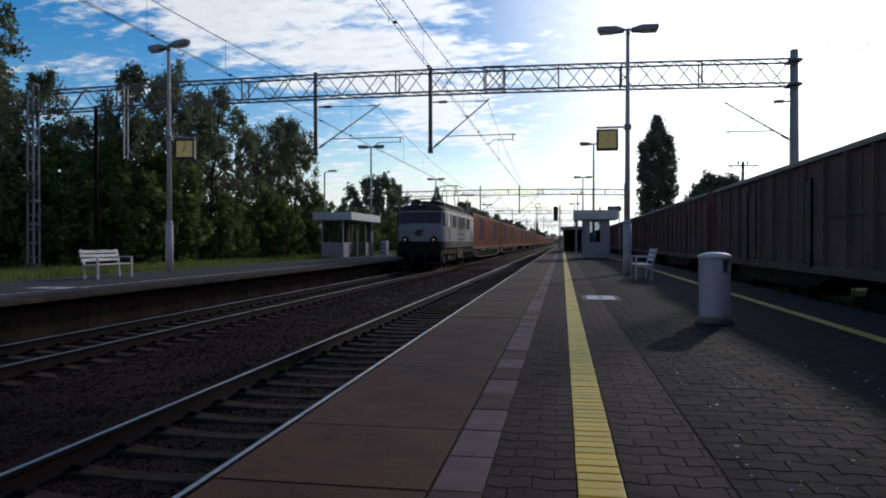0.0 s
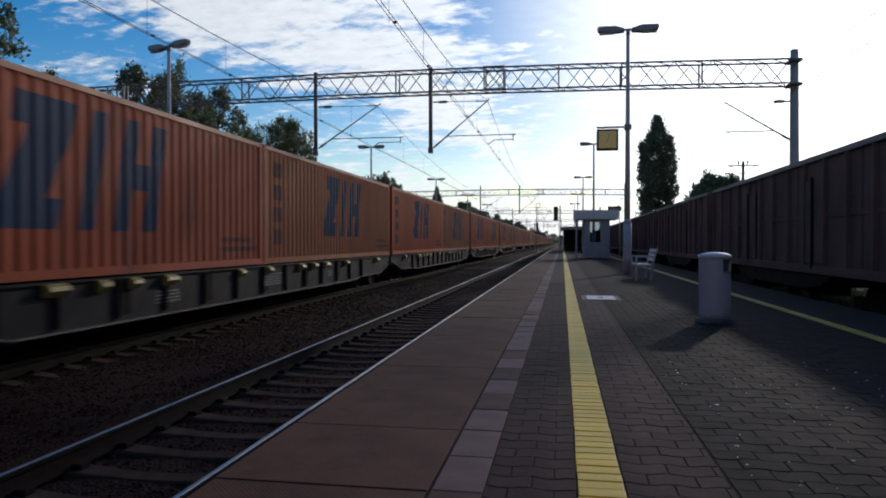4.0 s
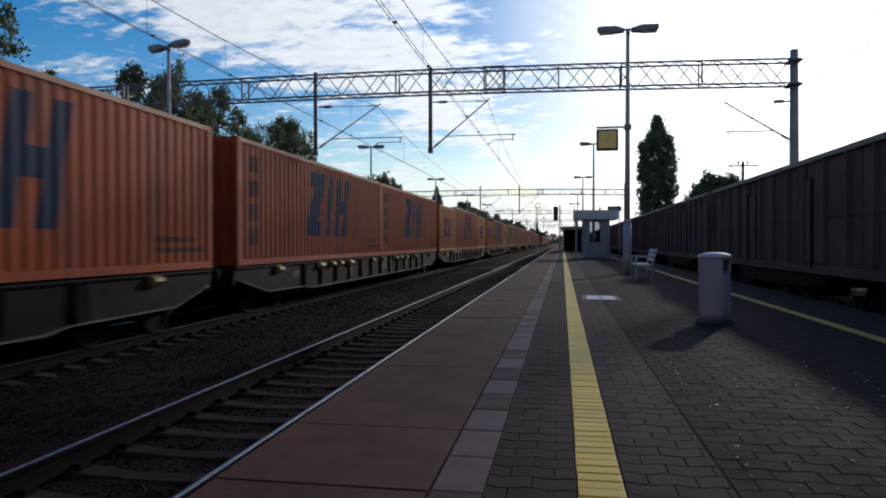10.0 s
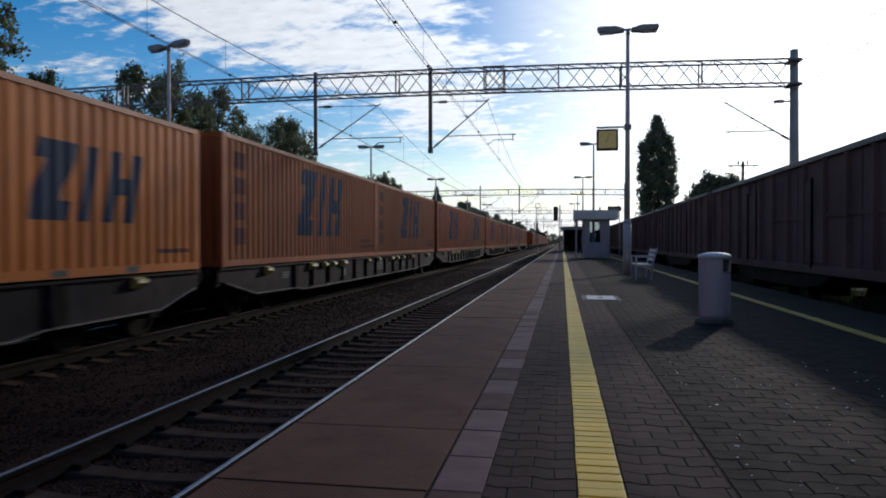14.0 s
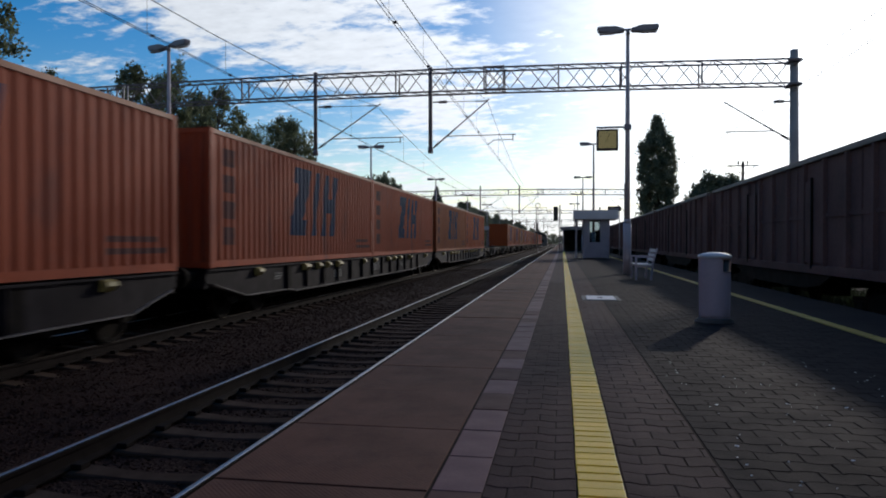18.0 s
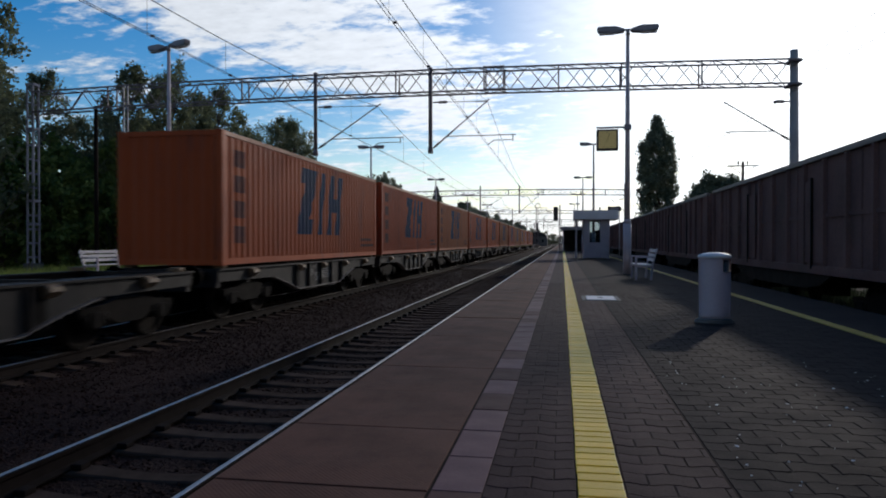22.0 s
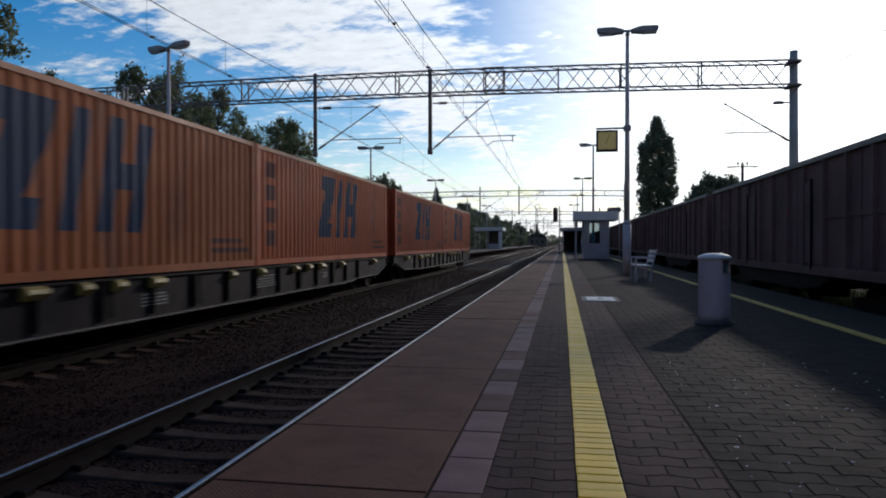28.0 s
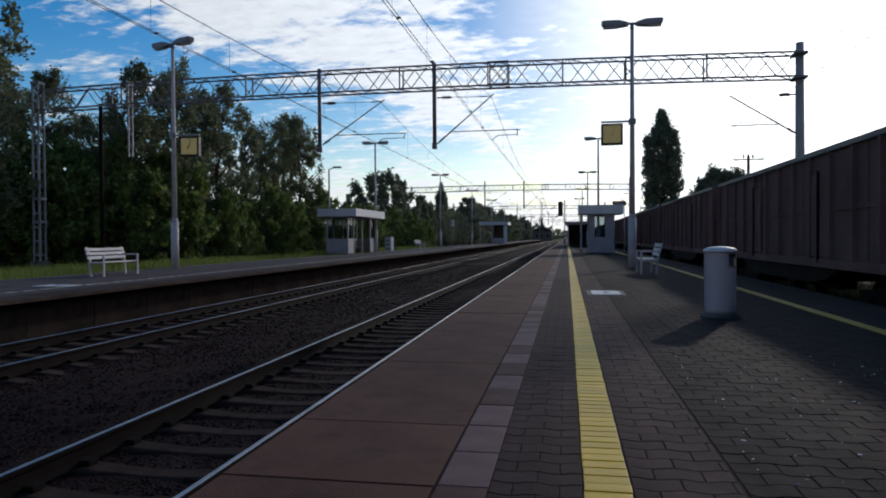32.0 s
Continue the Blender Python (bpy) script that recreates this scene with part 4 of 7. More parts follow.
    for z in (1.9, 3.0, 6.4, 8.5):
        part("mast_collar", box(-25.0, -24.56, -0.22, 0.22, z, z + 0.12), M_LAMPGREY, lm)
    for foot in (-0.17, 0.17):
        part("mast_foot", box(-24.78 + foot - 0.12, -24.78 + foot + 0.12, -0.35, 0.35, -0.7, 0.1, 0.03), M_CONC, lm)
    # drop posts with the hinged brackets
    for x0, way, base, reach, foot_z, tip_z, hold, hold_z, low_x in ((-5.56, 1, -5.44, 2.34, 5.12, 7.07, 3.40, 5.61, -3.1), (-10.71, 1, -10.58, 2.74, 5.22, 7.03, 3.70, 5.62, -8.1), (8.95, -1, mx - 0.14, 2.38 if full else 1.6, 5.10, 6.62, 2.42, 5.48, 6.2)):
        if x0 < 5:
            part("drop_post", bm_tube(tube((x0, 0, 4.92), (x0, 0, 8.55), 0.085, seg=10), (x0, 0, 4.9), (x0, 0, 5.15), 0.11, seg=10), M_LATTICE, ob, "tubular drop post")
        tip, foot = Vector((base + way * reach, 0, tip_z)), Vector((base, 0, foot_z))
        part("bracket_tube", bm_tube(tube(foot, foot.lerp(tip, 0.42), 0.032, seg=8), foot.lerp(tip, 0.42), tip + (tip - foot) * 0.03, 0.026, seg=8), M_LATTICE, ob)
        bm = bmesh.new()
        for i in range(6):
            c = foot.lerp(tip, 0.04 + 0.016 * i)
            bm_tube(bm, c, c + (tip - foot) * 0.006, 0.07, 0.045, seg=10)
        part("insulator", bm, M_UNDER, ob, "ribbed dark insulator")
        if x0 < 5:
            part("top_tie", bm_tube(tube((base + way * 0.55, 0, tip_z), tip - Vector((way * 0.4, 0, 0.02)), 0.012, seg=6), tip - Vector((way * 0.5, 0, 0.02)), tip - Vector((way * 0.05, 0, 0.02)), 0.022, seg=6), M_LATTICE, ob)
        bm = tube((base, 0, tip_z), (base + way * 0.62, 0, tip_z), 0.03, seg=8)
        for i in range(6):
            bm_tube(bm, (base + way * (0.25 + 0.06 * i), 0, tip_z), (base + way * (0.29 + 0.06 * i), 0, tip_z), 0.075, 0.045, seg=10)
        part("insulator", bm, M_LATTICE, ob)
        h = foot.lerp(tip, (hold_z - foot_z) / (tip_z - foot_z))
        end = Vector((base + way * hold, 0, hold_z))
        bm = tube(h, end, 0.02, seg=6)
        if x0 < 5:
            bm_tube(bm, end + Vector((way * 0.12, 0, 0)), end, 0.018, seg=6)
            bm_tube(bm, end, end - Vector((0, 0, 0.26)), 0.022, seg=6)
            bm_tube(bm, end - Vector((0, 0, 0.2)), (low_x + way * 0.25, 0, hold_z - 0.22), 0.016, seg=6)
            bm_tube(bm, (low_x + way * 0.25, 0, hold_z - 0.22), (low_x, 0, 5.22), 0.016, seg=6)
        part("steady_arm", bm, M_LATTICE, ob)
    if full:
        part("support_post", tube((-21.45, 0.0, -0.5), (-21.45, 0.0, low), 0.10, 0.085, 12), M_RAILSIDE, ob, "rust-brown tubular support post")
        part("hanging_ladder", bm_bar(bm_bar(bm_bar(bm_bar(bm_bar(bmesh.new(), (-20.02, 0, 4.95), (-20.02, 0, 8.4), 0.06), (-19.82, 0, 4.95), (-19.82, 0, 8.4), 0.06), (-20.02, 0, 6.0), (-19.82, 0, 6.0), 0.05), (-20.02, 0, 6.8), (-19.82, 0, 6.8), 0.05), (-20.02, 0, 7.6), (-19.82, 0, 7.6), 0.05), M_LAMPGREY, ob, "hanging lattice drop post without a bracket")
    return ob


def build_overhead():
    first = make_portal(True)
    first.matrix_world = pose(0, PORTALS[0], 0)
    second = make_portal(False)
    second.matrix_world = pose(0, PORTALS[1], 0)
    for y in PORTALS[2:] + (-7.0,):
        copy_thing(second, pose(0, y, 0))
    spans = (-7.0,) + PORTALS
    for x, top_x, tip_z in ((-3.10, -3.12, 7.05), (-8.08, -7.95, 7.02), (6.2, 6.4, 6.6)):
        for a, b in zip(spans, spans[1:]):
            deep = 1.03 if a < 0 else 1.15

            def carry(t):
                return (top_x + (x - 0.12 - top_x) * min(1.0, 5 * t * (1 - t)), a + (b - a) * t, tip_z - 4 * deep * t * (1 - t))

            cat = thing("catenary", "thin dark overhead contact and carrying wires with droppers", "overhead wire", "overhead wires")
            part("carrying_wire", bm_path(bmesh.new(), [carry(k / 16) for k in range(17)], 0.010 if x < 0 else 0.005), M_WIRE, cat)
            for dx in (-0.035, 0.035):
                part("contact_wire", bm_path(bmesh.new(), [(x + dx, a + (b - a) * k / 4, 5.22) for k in range(5)], 0.0075 if x < 0 else 0.005), M_WIRE, cat)
            for k in range(1, 11) if x < 0 else ():
                p = carry(k / 11)
                part("dropper", tube((p[0], p[1], 5.22), p, 0.004, seg=4), M_WIRE, cat)
                part("wire_clamp", box(x - 0.045, x + 0.045, p[1] - 0.012, p[1] + 0.012, 5.205, 5.245), M_WIRE, cat)


# ---- station furniture ----
def make_lamp(label):
    """Double-armed platform lamp, 8.6 m: stepped post and two long flat heads."""
    ob = thing("street_lamp", label, "lamp", "platform lamps")
    part("post_base", bm_tube(tube((0, 0, 0), (0, 0, 1.75), 0.14, seg=16), (0, 0, 1.75), (0, 0, 1.9), 0.14, 0.10, 16), M_POST, ob, "thick lower post")
    part("base_door", box(-0.05, 0.05, -0.148, -0.136, 0.5, 0.95, 0.004), M_POST, ob)
    part("post", tube((0, 0, 1.9), (0, 0, 8.35), 0.095, 0.06, 14), M_POST, ob, "tapered grey steel post")
    part("post_cap", bm_tube(tube((0, 0, 8.33), (0, 0, 8.5), 0.08, 0.05, 12), (-0.16, 0, 8.5), (0.16, 0, 8.5), 0.045, seg=8), M_LAMPGREY, ob)
    for s in (-1, 1):
        out = [(0.12, 8.46), (0.12, 8.56), (0.45, 8.66), (1.02, 8.66), (1.05, 8.60), (1.0, 8.47), (0.5, 8.42)]
        bm = prism([(s * x, z - 0.03) for x, z in out], "y", -0.13, 0.13)
        bmesh.ops.bevel(bm, geom=list(bm.edges), offset=0.02, segments=2, affect="EDGES")
        head = part("lamp_head", bm, M_LAMPGREY, ob, "long flat grey lantern head")
        part("diffuser", box(min(s * 0.5, s * 0.97), max(s * 0.5, s * 0.97), -0.1, 0.1, 8.375, 8.40, 0.008), M_WHITEPNT, head)
    return ob


def make_clock(arm):
    """A square two-sided clock hung on an arm beside a lamp post. Origin: on the post's axis at the arm; arm: its reach along x."""
    ob = thing("station_clock", "square station clock with yellowed dial in a dark frame", "clock", "station clocks")
    s = 1 if arm > 0 else -1
    part("arm", bm_box(tube((0, 0, 0), (arm, 0, 0), 0.035, seg=8), -0.12, 0.12, -0.13, 0.13, -0.1, 0.08, 0.02), M_LAMPGREY, ob, "bracket clamped round the post")
    cx = arm - s * 0.37
    part("case", box(cx - 0.37, cx + 0.37, -0.11, 0.11, -0.81, -0.07, 0.02), M_CASE, ob, "dark square case")
    for d in (-1, 1):
        y = d * 0.112
        dial = part("dial", box(cx - 0.30, cx + 0.30, min(y, y + d * 0.006), max(y, y + d * 0.006), -0.74, -0.14, 0.002), M_CLOCKFACE, ob, "yellowed square dial")
        for k in range(12) if d < 0 else ():
            a = k * math.pi / 6
            c = Vector((cx + 0.25 * math.sin(a), y + d * 0.009, -0.44 + 0.25 * math.cos(a)))
            part("hour_mark", bm_bar(bmesh.new(), c, c + Vector((0.045 * math.sin(a), 0, 0.045 * math.cos(a))), 0.018, 0.004), M_BLACK, dial)
        for a, ln, w in ((-0.30 * d, 0.25, 0.055), (2.6 * d, 0.13, 0.085)):
            c = Vector((cx, y + d * 0.012, -0.44))
            part("clock_hand", bm_bar(bmesh.new(), c - Vector((0.05 * math.sin(a), 0, 0.05 * math.cos(a))), c + Vector((ln * math.sin(a), 0, ln * math.cos(a))), w, 0.006), M_BLACK, dial)
    return ob


def make_bin():
    """A tall round litter bin with a domed lid, side mouths and a dark foot ring."""
    ob = thing("litter_bin", "tall round pale blue-grey litter bin with domed lid on the paving", "litter bin")
    n = 40
    bm = bmesh.new()
    zs = [0.06, 0.12, 0.66, 0.70, 0.86, 0.90]
    rings = []
    for z in zs:
        r = 0.203 + (0.005 if z > 0.6 else 0.0)
        rings.append([bm.verts.new((r * math.cos(2 * math.pi * k / n), r * math.sin(2 * math.pi * k / n), z)) for k in range(n)])
    for j, (a, b) in enumerate(zip(rings, rings[1:])):
        for k in range(n):
            ang = 360 * (k + 0.5) / n
            if zs[j] == 0.70 and any(abs((ang - c + 180) % 360 - 180) < 28 for c in (-60, 120)):
                continue
            f = bm.faces.new((a[k], a[(k + 1) % n], b[(k + 1) % n], b[k]))
            f.smooth = True
    bmesh.ops.solidify(bm, geom=bm.faces[:], thickness=0.012)
    part("body", bm, M_GREYBLUE, ob)
    bm = bmesh.new()
    prof = [(0.218, 0.885), (0.221, 0.905), (0.212, 0.922), (0.16, 0.945), (0.085, 0.96), (0.0, 0.964)]
    rings = [[bm.verts.new((r * math.cos(2 * math.pi * k / n), r * math.sin(2 * math.pi * k / n), z)) for k in range(n)] if r else [bm.verts.new((0, 0, z))] for r, z in prof]
    for a, b in zip(rings, rings[1:]):
        for k in range(n):
            f = bm.faces.new((a[k], a[(k + 1) % n], b[(k + 1) % n], b[k]) if len(b) > 1 else (a[k], a[(k + 1) % n], b[0]))
            f.smooth = True
    bm.faces.new(rings[0][::-1])
    part("lid", bm, M_WHITEPNT, ob, "pale domed lid")
    part("liner", tube((0, 0, 0.1), (0, 0, 0.88), 0.187, seg=24), M_UNDER, ob, "dark inner liner")
    part("foot", bm_tube(tube((0, 0, 0), (0, 0, 0.03), 0.26, 0.255, 32), (0, 0, 0.03), (0, 0, 0.065), 0.255, 0.205, 32), M_CONC, ob, "dark foot ring")
    part("liner", tube((0, 0, 0.08), (0, 0, 0.84), 0.19, seg=24), M_BLACK, ob)
    return ob


def make_bench(label):
    """Steel-framed bench with slatted seat and back, 1.5 m long along y, facing -x."""
    ob = thing("bench", label, "bench", "platform benches")
    for k in range(4):
        part("seat_slat", box(-0.22 + k * 0.115, -0.12 + k * 0.115, -0.75, 0.75, 0.43 - k * 0.004, 0.465 - k * 0.004, 0.008), M_WHITEPNT, ob)
    for k in range(3):
        x, z = 0.25 + k * 0.035, 0.54 + k * 0.13
        part("back_slat", bm_box(bmesh.new(), x, x + 0.03, -0.75, 0.75, z, z + 0.095, 0.008), M_WHITEPNT, ob)
    for y in (-0.68, 0.68):
        part("leg", bm_bar(bmesh.new(), (-0.22, y, 0.0), (-0.22, y, 0.66), 0.05), M_GREYBLUE, ob)
        part("leg", bm_bar(bm_bar(bmesh.new(), (0.20, y, 0.0), (0.24, y, 0.45), 0.05), (0.24, y, 0.45), (0.36, y, 0.92), 0.05), M_GREYBLUE, ob)
        part("armrest", bm_bar(bmesh.new(), (-0.25, y, 0.67), (0.30, y, 0.67), 0.05, 0.04), M_GREYBLUE, ob)
        part("seat_bearer", bm_bar(bmesh.new(), (-0.22, y, 0.405), (0.24, y, 0.40), 0.05), M_GREYBLUE, ob)
    return ob


def make_shelter(label, wx, wy, height, open_side, over=0.35, front=0.35, ends=0.35, deep=0.5, cuts=None):
    """Glazed waiting shelter: posts, low panels, glass, and a deep flat roof. Origin: corner at small x and y."""
    ob = thing("waiting_shelter", label, "shelter", "platform shelters")
    h = height - deep
    cuts = cuts or (0.0, wy)
    part("roof", box(-over, wx + front, -ends, wy + ends, h, h + 0.10, 0.01), M_LAMPGREY, ob, "flat roof deck")
    for x0, x1, y0, y1 in ((-over - 0.04, wx + front + 0.04, -ends - 0.04, -ends), (-over - 0.04, wx + front + 0.04, wy + ends, wy + ends + 0.04),
                           (-over - 0.04, -over, -ends, wy + ends), (wx + front, wx + front + 0.04, -ends, wy + ends)):
        part("fascia", box(x0, x1, y0, y1, h - 0.02, height, 0.006), M_FASCIA, ob, "pale blue-grey deep fascia")
    nx = max(1, round(wx / 1.5))
    posts = {(i * wx / nx, j * wy) for i in range(nx + 1) for j in (0, 1)} | {(i * wx, y) for i in (0, 1) for y in cuts}
    for x, y in sorted(posts):
        part("post", bm_box(bmesh.new(), x - 0.05, x + 0.05, y - 0.05, y + 0.05, 0, h, 0.008), M_SHELTER, ob)

    def bay(p, q):
        (xa, ya), (xb, yb) = p, q
        along_x = abs(xb - xa) > abs(yb - ya)
        def slab(t, z0, z1):
            return box(min(xa, xb) + 0.05, max(xa, xb) - 0.05, ya - t, ya + t, z0, z1) if along_x else box(xa - t, xa + t, min(ya, yb) + 0.05, max(ya, yb) - 0.05, z0, z1)
        part("lower_panel", slab(0.03, 0.06, 1.02), M_SHELTER, ob, "blue-grey lower panel")
        part("rail", slab(0.035, 1.02, 1.08), M_SHELTER, ob)
        g = part("pane", slab(0.005, 1.08, h - 0.12), M_GLASS, ob, "clear glass pane")
        g.visible_shadow = False
        part("rail", slab(0.035, h - 0.12, h), M_SHELTER, ob)

    for i in range(nx):
        bay((i * wx / nx, 0), ((i + 1) * wx / nx, 0))
        bay((i * wx / nx, wy), ((i + 1) * wx / nx, wy))
    for j, (ya, yb) in enumerate(zip(cuts, cuts[1:])):
        for x, side in ((0, "-x"), (wx, "+x")):
            if side == open_side and 0 < j < len(cuts) - 2:
                continue
            bay((x, ya), (x, yb))
    return ob


def build_furniture():
    lampr = make_lamp("grey double-armed platform lamp on a stepped steel post")
    for k, y in enumerate((24.85, 53.2, 80.5, 108.5, 136.0)):
        m = pose(2.24 if k == 0 else 2.32, y, 0)
        if k:
            copy_thing(lampr, m)
        else:
            lampr.matrix_world = m
    for y in (24.0, 52.0, 80.0, 107.5, 136.0, 164.0):
        copy_thing(lampr, pose(-14.68, y, 0, 0, 0, -19 if y < 30 else 3))
    c = make_clock(-1.06)
    c.matrix_world = pose(2.24, 24.85, 5.12)
    c2 = make_clock(1.0)
    c2.matrix_world = pose(-14.68, 24.0, 5.05, 0, 0, 8)
    make_bin().matrix_world = pose(2.06, 9.95, 0, 0, 0, 20)
    b = make_bench("pale painted slatted bench with steel armrests beside a lamp post")
    b.matrix_world = pose(2.33, 21.3, 0)
    copy_thing(b, pose(-13.79, 19.2, 0, 0, 0, 180)).scale = (1.0, 1.2, 0.95)
    s = make_shelter("small glazed blue-grey platform kiosk with a deep flat roof", 1.54, 2.6, 3.22, "+x", 0.67, 0.62, deep=0.58)
    for y in (0.1, 1.5, 2.7):
        part("post", box(-0.56, -0.48, y, y + 0.08, 0, 2.66, 0.008), M_SHELTER, s)
    for xa, xb in ((0.05, 0.34), (1.04, 1.49)):
        part("front_panel", box(xa, xb, -0.03, 0.03, 1.08, 2.52, 0.006), M_SHELTER, s, "solid blue-grey panel beside the window")
    s.matrix_world = pose(1.46, 47.0, 0)
    s2 = make_shelter("glazed blue-grey waiting shelter with a deep pale fascia", 1.47, 6.7, 3.13, "+x", 0.51, 0.69, cuts=(0.0, 1.3, 3.35, 5.4, 6.7))
    s2.matrix_world = pose(-16.25, 45.3, 0)
    part("bench_seat", box(0.15, 0.55, 1.2, 6.2, 0.42, 0.47, 0.01), M_LAMPGREY, s2, "long grey bench seat inside")
    s3 = thing("waiting_shelter", "wide flat-roofed waiting shelter with a dark open front", "shelter", "platform shelters")
    part("roof", box(-5.3, 0.0, 0.0, 7.0, 3.46, 3.56, 0.01), M_LAMPGREY, s3, "flat roof deck")
    for x0, x1, y0, y1 in ((-5.34, 0.04, -0.04, 0.0), (-5.34, 0.04, 7.0, 7.04), (-5.34, -5.3, 0.0, 7.0), (0.0, 0.04, 0.0, 7.0)):
        part("fascia", box(x0, x1, y0, y1, 3.42, 4.06, 0.006), M_FASCIA, s3, "pale blue-grey deep fascia")
    for x in (-5.15, -2.75, -0.75):
        for y in (0.15, 6.8):
            part("post", box(x - 0.06, x + 0.06, y, y + 0.12, 0, 3.46, 0.008), M_SHELTER, s3)
    part("lower_panel", box(-2.69, -0.81, 0.18, 0.24, 0.06, 1.0), M_SHELTER, s3, "blue-grey lower panel")
    # Dark walls added so the open front shows a shaded interior.
    part("back_wall", box(-2.9, -0.81, 2.6, 2.7, 0.0, 3.46), M_CASE, s3, "inner wall coloured dark for the shaded interior")
    part("side_wall", box(-2.9, -2.8, 0.3, 2.6, 0.0, 3.46), M_CASE, s3, "inner wall coloured dark for the shaded interior")
    part("end_panel", box(-0.69, -0.10, 0.16, 0.24, 0.0, 3.2, 0.006), M_FASCIA, s3, "pale panel at the track side")
    s3.matrix_world = pose(-10.85, 128.0, 0)
    # cover plate in the paving
    ob = thing("cover_plate", "pale square access cover set in the paving", "cover plate")
    part("frame", bm_box(bmesh.new(), -0.36, 0.36, -0.58, 0.58, -0.04, 0.006, 0.004), M_CONC, ob)
    part("lid", box(-0.27, 0.27, -0.46, 0.46, 0.004, 0.014, 0.004), M_WHITEPNT, ob, "worn white lid")
    part("lifting_eye", box(-0.05, 0.05, -0.06, 0.06, 0.012, 0.018, 0.002), M_UNDER, ob)
    ob.matrix_world = pose(0.74, 13.85, 0)
    copy_thing(ob, pose(-12.0, 14.6, 0, 0, 0, 90))


build_overhead()
build_furniture()


# ---- the parked goods wagons ----
def make_gondola():
    """Open high-sided wagon: ribbed steel sides with doors, hollow inside, on two bogies. Origin: near end on the rail, centre of track."""
    ob = thing("open_goods_wagon", "dark brown high-sided open goods wagon parked beside the platform", "wagon", "parked goods wagons")
    Ln, W, z0, z1 = 13.3, 1.55, 1.06, 3.44
    for s in (-1, 1):
        side = part("side_wall", box(s * (W - 0.08) - 0.008, s * (W - 0.08) + 0.008, 0, Ln, z0 + 0.16, z1 - 0.06), M_GONDOLA, ob)
        x_out = s * (W - 0.072)
        part("top_rail", box(min(x_out - s * 0.05, s * (W + 0.0)), max(x_out - s * 0.05, s * W), -0.02, Ln + 0.02, z1 - 0.11, z1, 0.015), M_GONDRAIL, side)
        part("bottom_sill", box(min(x_out - s * 0.06, s * W), max(x_out - s * 0.06, s * W), -0.02, Ln + 0.02, z0, z0 + 0.17, 0.01), M_GONDOLA, side)
        n = 12
        plain = bmesh.new()
        for k in range(n + 1):
            y = 0.04 + (Ln - 0.08) * k / n
            out = [(x_out, y - 0.075), (x_out + s * 0.07, y - 0.05), (x_out + s * 0.07, y + 0.05), (x_out, y + 0.075)]
            if s < 0:
                part("side_post", prism(out, "z", z0 + 0.17, z1 - 0.11), M_GONDOLA, side)
            else:
                bm_prism(plain, out, "z", z0 + 0.17, z1 - 0.11)
        for k in range(n):
            y = 0.04 + (Ln - 0.08) * (k + 0.5) / n
            for d in (0.0,) if s < 0 and k % 3 == 1 else ():
                part("panel_rib", prism([(x_out, y + d - 0.045), (x_out + s * 0.022, y + d - 0.02), (x_out + s * 0.022, y + d + 0.02), (x_out, y + d + 0.045)], "z", z0 + 0.2, z1 - 0.13), M_GONDOLA, side)
        if s > 0:
            tagged(part("side_posts", plain, M_GONDOLA, side), kind="stuff")
        part("mid_rail", box(min(x_out, x_out + s * 0.03), max(x_out, x_out + s * 0.03), 0.14, Ln - 0.14, z0 + 1.12, z0 + 1.2), M_GONDOLA, side)
        for y in (3.3, 8.2):
            door = part("door", box(min(x_out + s * 0.024, x_out + s * 0.045), max(x_out + s * 0.024, x_out + s * 0.045), y, y + 1.25, z0 + 0.22, z0 + 1.9, 0.01), M_GONDOLA, side)
            part("door_bar", bm_bar(bmesh.new(), (x_out + s * 0.07, y + 0.62, z0 + 0.1), (x_out + s * 0.07, y + 0.62, z0 + 1.95), 0.04), M_UNDER, door)
    part("floor_plate", box(-W + 0.1, W - 0.1, 0.02, Ln - 0.02, z0 + 0.08, z0 + 0.16), M_UNDER, ob)
    for y in (0.0, Ln - 0.05):
        end = part("end_wall", box(-W + 0.1, W - 0.1, y, y + 0.05, z0, z1 - 0.02), M_GONDOLA, ob)
        for x in (-0.9, -0.3, 0.3, 0.9):
            part("end_post", box(x - 0.05, x + 0.05, y - 0.07 if y == 0 else y + 0.05, y if y == 0 else y + 0.12, z0 - 0.1, z1 - 0.05, 0.01), M_GONDOLA, end)
    part("centre_sill", box(-0.25, 0.25, 0, Ln, z0 - 0.3, z0 + 0.07), M_UNDER, ob)
    for y in (5.0, 6.4, 7.8):
        part("brake_gear", bm_box(tube((-1.0, y, 0.75), (1.0, y, 0.75), 0.05, seg=6), -0.9, -0.5, y - 0.3, y + 0.3, 0.55, 0.95, 0.02), M_UNDER, ob)
    for s in (-1, 1):
        part("truss_sill", prism([(3.0, z0), (3.6, 0.84), (4.6, 0.72), (Ln - 4.6, 0.72), (Ln - 3.6, 0.84), (Ln - 3.0, z0)], "x", s * 1.47 - 0.02, s * 1.45 + 0.02), M_UNDER, ob, "deep sooty sill between the bogies")
    add_bogie(ob, 1.9), add_bogie(ob, Ln - 1.9)
    add_buffers(ob, 0.0, -1), add_buffers(ob, Ln, 1)
    return ob


def build_gondolas():
    first = make_gondola()
    for k in range(-3, 15):
        m = pose(TRACKS[2], 11.2 + 14.3 * k, RAIL_Z)
        if k == -3:
            first.matrix_world = m
        else:
            copy_thing(first, m)


build_gondolas()


